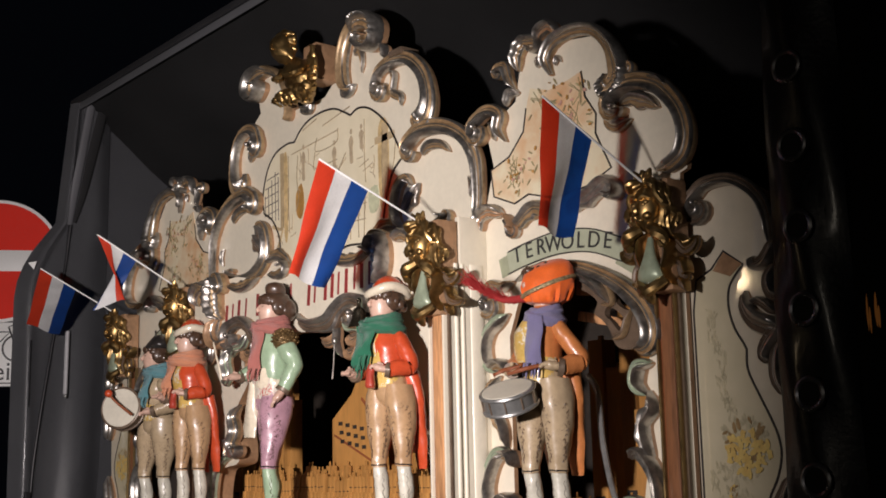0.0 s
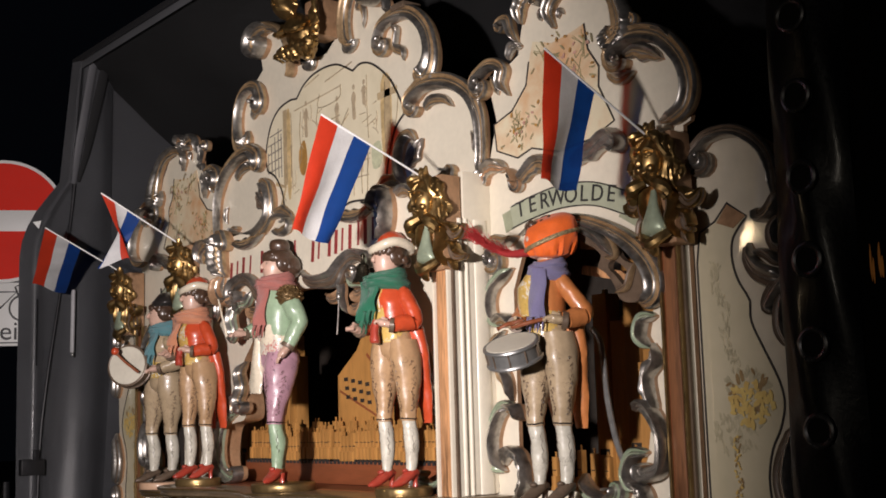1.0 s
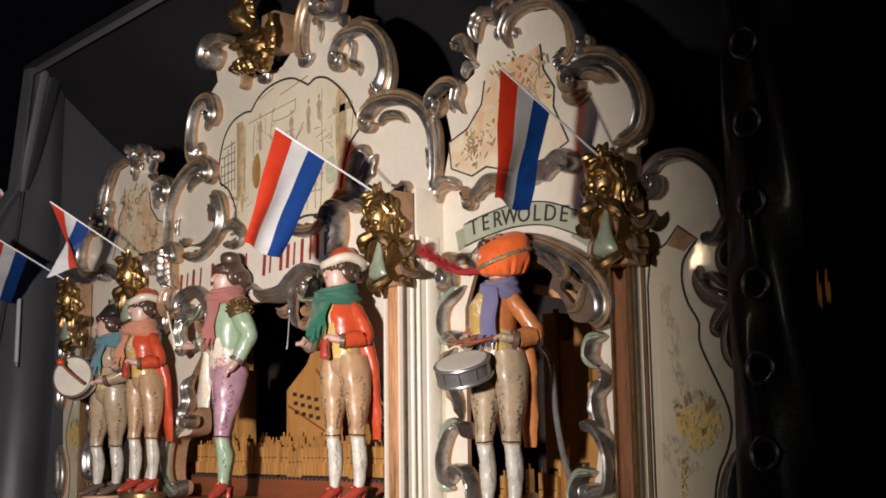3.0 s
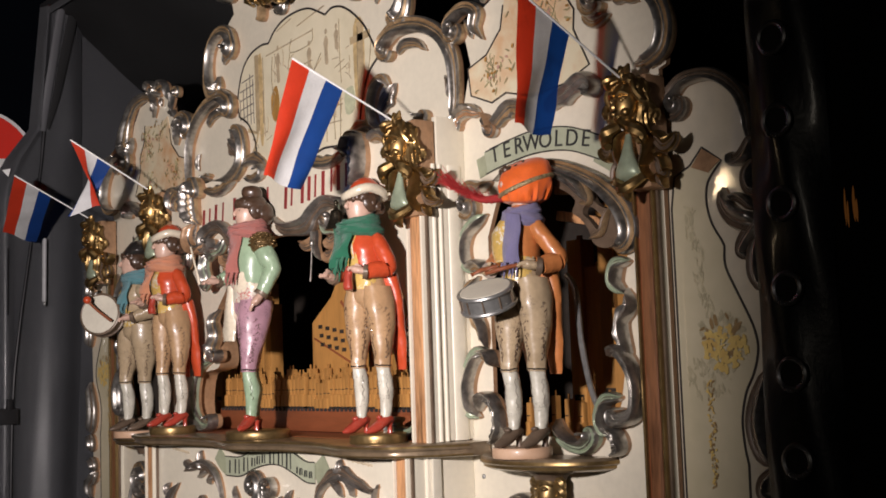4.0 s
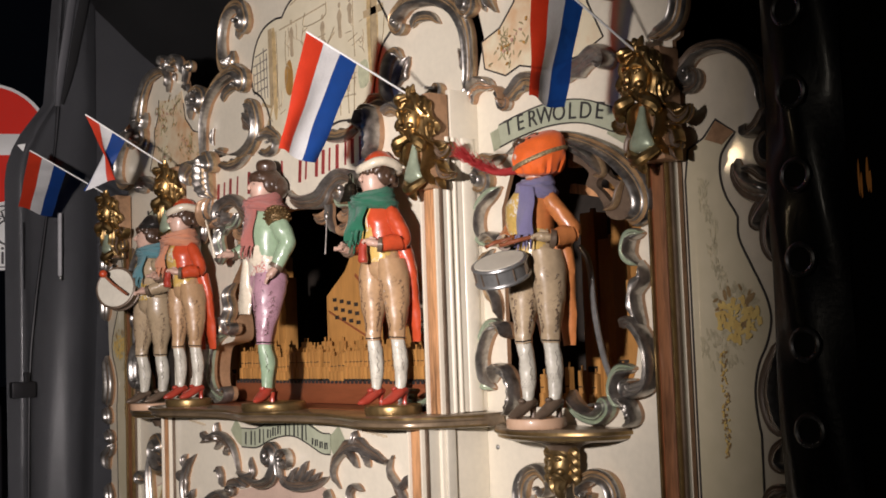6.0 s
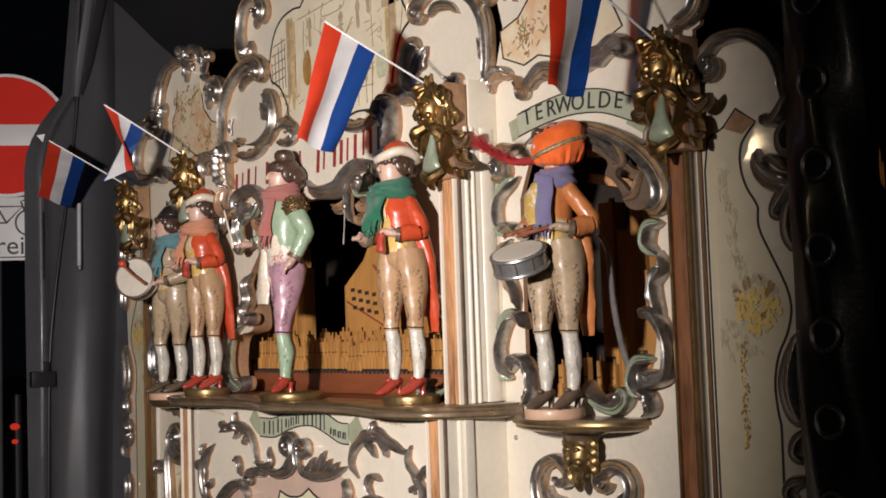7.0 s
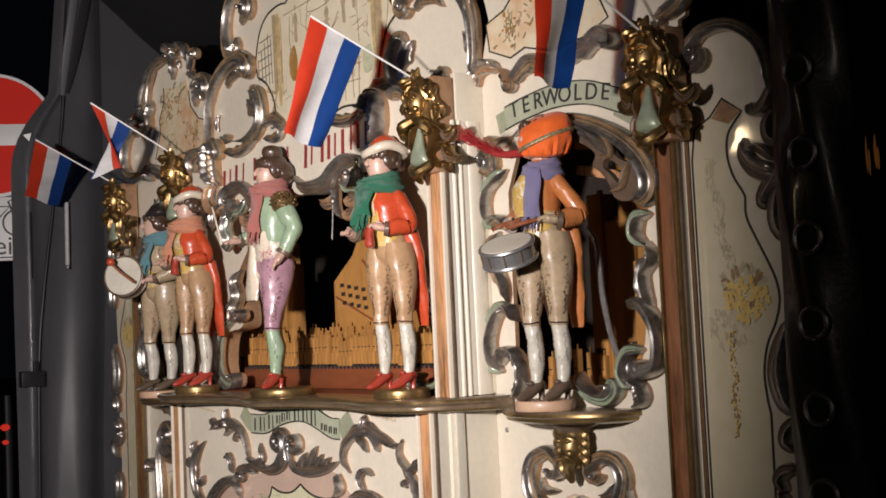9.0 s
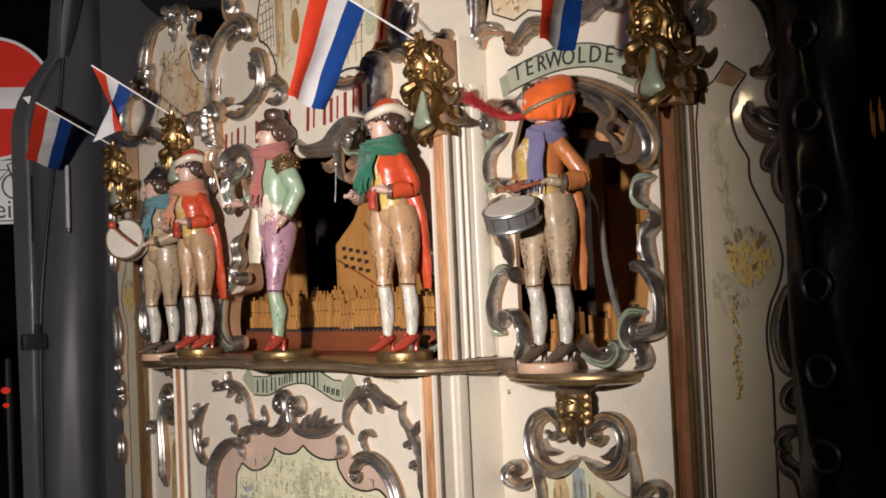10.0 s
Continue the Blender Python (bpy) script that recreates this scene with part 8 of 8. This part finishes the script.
om = base_mats(FIGORANGE, FIGBEIGE, FIGWHITE, UMBER, FIGYELLOW, FIGORANGE, UMBER, FIGBEIGE)
om["stick"] = CHEST
YD = -0.005
figure("organ_figure", "carved drummer figurine in an orange coat and beige breeches", (0.952, YD, Z2), om, drummer, 8, 1.03, -10.0, 0.92)
stand((0.935, YD - 0.006, ZB), 0.064, 0.022, MARBLE, "round marbled base under the drummer figure")
scarf((0.960, YD + 0.004, Z2), KNITLILAC, "lilac knitted scarf round a drummer figurine", hang=(0.014, -0.070), length=0.100, width=0.026, low=0.010, wide=0.80, turn=0.0)

beret = thing("felt_beret", "floppy orange felt beret with a silver braid", "hat")
bm = bmesh.new()
hx0, hy0, hz0 = 0.966, YD + 0.002, Z2 + 0.003
rows = []
for i, (z, r_) in enumerate(smooth_path([(0.511, 0.036), (0.515, 0.046), (0.528, 0.052), (0.548, 0.057), (0.566, 0.057), (0.582, 0.051), (0.592, 0.043), (0.599, 0.030), (0.602, 0.014), (0.6025, 0.003)], 5)):
    row = []
    for k in range(48):
        t = 2 * math.pi * k / 48
        low = max(0, (0.556 - z) / 0.04)
        pleat = 1 + 0.075 * math.sin(17 * t + 1.1 * math.sin(3 * t)) * low + 0.10 * noise.noise(Vector((2.2 * math.cos(t), 2.2 * math.sin(t), z * 40))) * min(1, r_ / 0.05) + 0.03 * math.sin(3 * t + 1) + 0.05 * math.cos(t - 0.9) * (1 - min(1, low))
        rise = 0.016 * math.cos(t - 0.9) * (z - 0.51) / 0.09 * min(1, r_ / 0.06)
        row.append(bm.verts.new((hx0 + r_ * pleat * math.cos(t), hy0 + r_ * pleat * math.sin(t), hz0 + z + rise + 0.003 * math.sin(2 * t))))
    rows.append(row)
for r0, r1 in zip(rows, rows[1:]):
    for k in range(48):
        bm.faces.new((r0[k], r0[(k + 1) % 48], r1[(k + 1) % 48], r1[k]))
bm.faces.new(rows[0])
bm.faces.new(rows[-1])
part("crown", bm, FELT, beret)
bm = bmesh.new()
tube(bm, [(hx0 + (0.0575 + 0.003 * math.cos(t - 0.9)) * math.cos(t), hy0 + (0.0575 + 0.003 * math.cos(t - 0.9)) * math.sin(t), hz0 + 0.549 + 0.021 * math.cos(t - 0.9), 0.0042) for t in (k * math.pi / 12 for k in range(25))], 0, 7, 2, 1.2)
part("braid", bm, BRAID, beret, "silver and gold braid")
plume = thing("red_plume", "wispy red feather plume on the orange beret", "feather")
rr_ = random.Random(4)
bm = bmesh.new()
for k in range(520):
    f = rr_.random() ** 0.75
    p0 = Vector((hx0 - 0.045 - 0.030 * f, hy0 - 0.030 - 0.105 * f, hz0 + 0.520 + 0.034 * f * f))
    d = Vector((-0.25 + rr_.uniform(-0.5, 0.5), -0.9 + rr_.uniform(-0.6, 0.5), 0.35 * f + rr_.uniform(-0.25, 0.35))).normalized() * rr_.uniform(0.014, 0.040) * (0.75 + 0.5 * f)
    e = Vector((rr_.uniform(-1, 1), rr_.uniform(-1, 1), rr_.uniform(-1, 1))) * 0.005
    tube(bm, [(*p0, 0.0009), (*(p0 + d * 0.5 + e), 0.0007), (*(p0 + d + Vector((0, 0, 0.004))), 0.00025)], 0, 4, 2)
tagged(part("vane", bm, FEATHER, plume), kind="stuff")
bm = bmesh.new()
tube(bm, [(hx0 - 0.030, hy0 - 0.020, hz0 + 0.528, 0.010), (hx0 - 0.055, hy0 - 0.075, hz0 + 0.522, 0.007), (hx0 - 0.066, hy0 - 0.110, hz0 + 0.536, 0.003), (hx0 - 0.074, hy0 - 0.145, hz0 + 0.555, 0.001)], 0, 8, 6)
part("quill", bm, FEATHER, plume)


def drum(at, turn, r, h, skin, shell_m, label, rods):
    dr = thing("toy_drum", label, "drum")
    m = Matrix.Translation(at) @ turn
    bm = bmesh.new()
    bmesh.ops.create_cone(bm, segments=36, radius1=r * 0.985, radius2=r * 0.985, depth=h, cap_ends=True)
    part("shell", bm, shell_m, dr, sharp=30)
    for z in (h / 2, -h / 2):
        bm = bmesh.new()
        tube(bm, [(r * math.cos(t), r * math.sin(t), z * 0.92, 0.0045) for t in (k * math.pi / 16 for k in range(33))], 0, 8, 1)
        part("hoop", bm, STEEL if shell_m is STEEL else UMBER, dr)
    bm = bmesh.new()
    bmesh.ops.create_cone(bm, segments=36, radius1=r * 0.95, radius2=r * 0.94, depth=0.002, cap_ends=True, matrix=Matrix.Translation((0, 0, h / 2 + 0.002)))
    part("drumhead", bm, skin, dr, "pale drum skin", sharp=30)
    for k in range(rods):
        t = 2 * math.pi * k / rods
        bm = bmesh.new()
        tube(bm, [(r * 1.01 * math.cos(t), r * 1.01 * math.sin(t), -h / 2, 0.0018), (r * 1.01 * math.cos(t), r * 1.01 * math.sin(t), h / 2, 0.0018)], 0, 6, 1)
        part("tension_rod", bm, UMBER, dr)
    dr.matrix_world = m
    return dr


drum((0.946, YD - 0.099, 1.644), Vector((0.14, -0.40, 0.90)).to_track_quat("Z", "Y").to_matrix().to_4x4(), 0.057, 0.037, DRUMSKIN, STEEL, "grey metal snare drum hanging before a figurine", 10)


def bass_drummer(bm, M):
    arm_r = ((-0.080, -0.006, 0.388), (-0.056, -0.060, 0.362), (-0.036, -0.092, 0.358))
    arm_l = ((0.086, 0.010, 0.388), (0.060, -0.046, 0.366), (0.024, -0.074, 0.362))
    body(bm, (-0.034, -0.014), (0.034, 0.010), M, arm_r, arm_l, tails=False, broad=0.9)
    # two-cornered black hat
    loft(bm, [(0, 0.004, 0.570, 0.046, 0.040), (0, 0.006, 0.580, 0.060, 0.040), (0, 0.008, 0.598, 0.052, 0.030), (0, 0.008, 0.612, 0.030, 0.018), (0, 0.008, 0.618, 0.008, 0.006)], M["dark"], 18)


bmats = base_mats(FIGBEIGE, FIGBEIGE, FIGWHITE, UMBER, FIGYELLOW, FIGBEIGE, UMBER)
figure("organ_figure", "carved drummer figurine with a black hat and beige breeches", (-0.915, YD, Z2), bmats, bass_drummer, 4, 1.0, lean=(0.062, -0.01))
stand((-0.915, YD - 0.008, ZB), 0.066, 0.022, MARBLE, "round marbled base under the drummer figure")
scarf((-0.853, YD - 0.01, Z2), KNITTEAL, "teal knitted scarf round a drummer figurine", hang=(0.010, -0.058), length=0.085, width=0.032)
tilt = Vector((0.62, -0.76, 0.16)).to_track_quat("Z", "Y").to_matrix().to_4x4()
drum((-0.920, YD - 0.112, 1.708), tilt, 0.066, 0.040, DRUMSKIN, UMBER, "small bass drum with a pale skin before a figurine", 8)
mallet = thing("drum_mallet", "wooden drum mallet with a red ball", "mallet")
bm = bmesh.new()
tube(bm, [(-0.838, YD - 0.12, 1.686, 0.005), (-0.858, YD - 0.160, 1.722, 0.004), (-0.878, YD - 0.180, 1.750, 0.004)], 0, 8, 3)
part("stick", bm, CHEST, mallet)
bm = bmesh.new()
dome(bm, (-0.880, YD - 0.182, 1.755), (0.013, 0.013, 0.013))
part("ball", bm, FIGRED, mallet, "red ball")
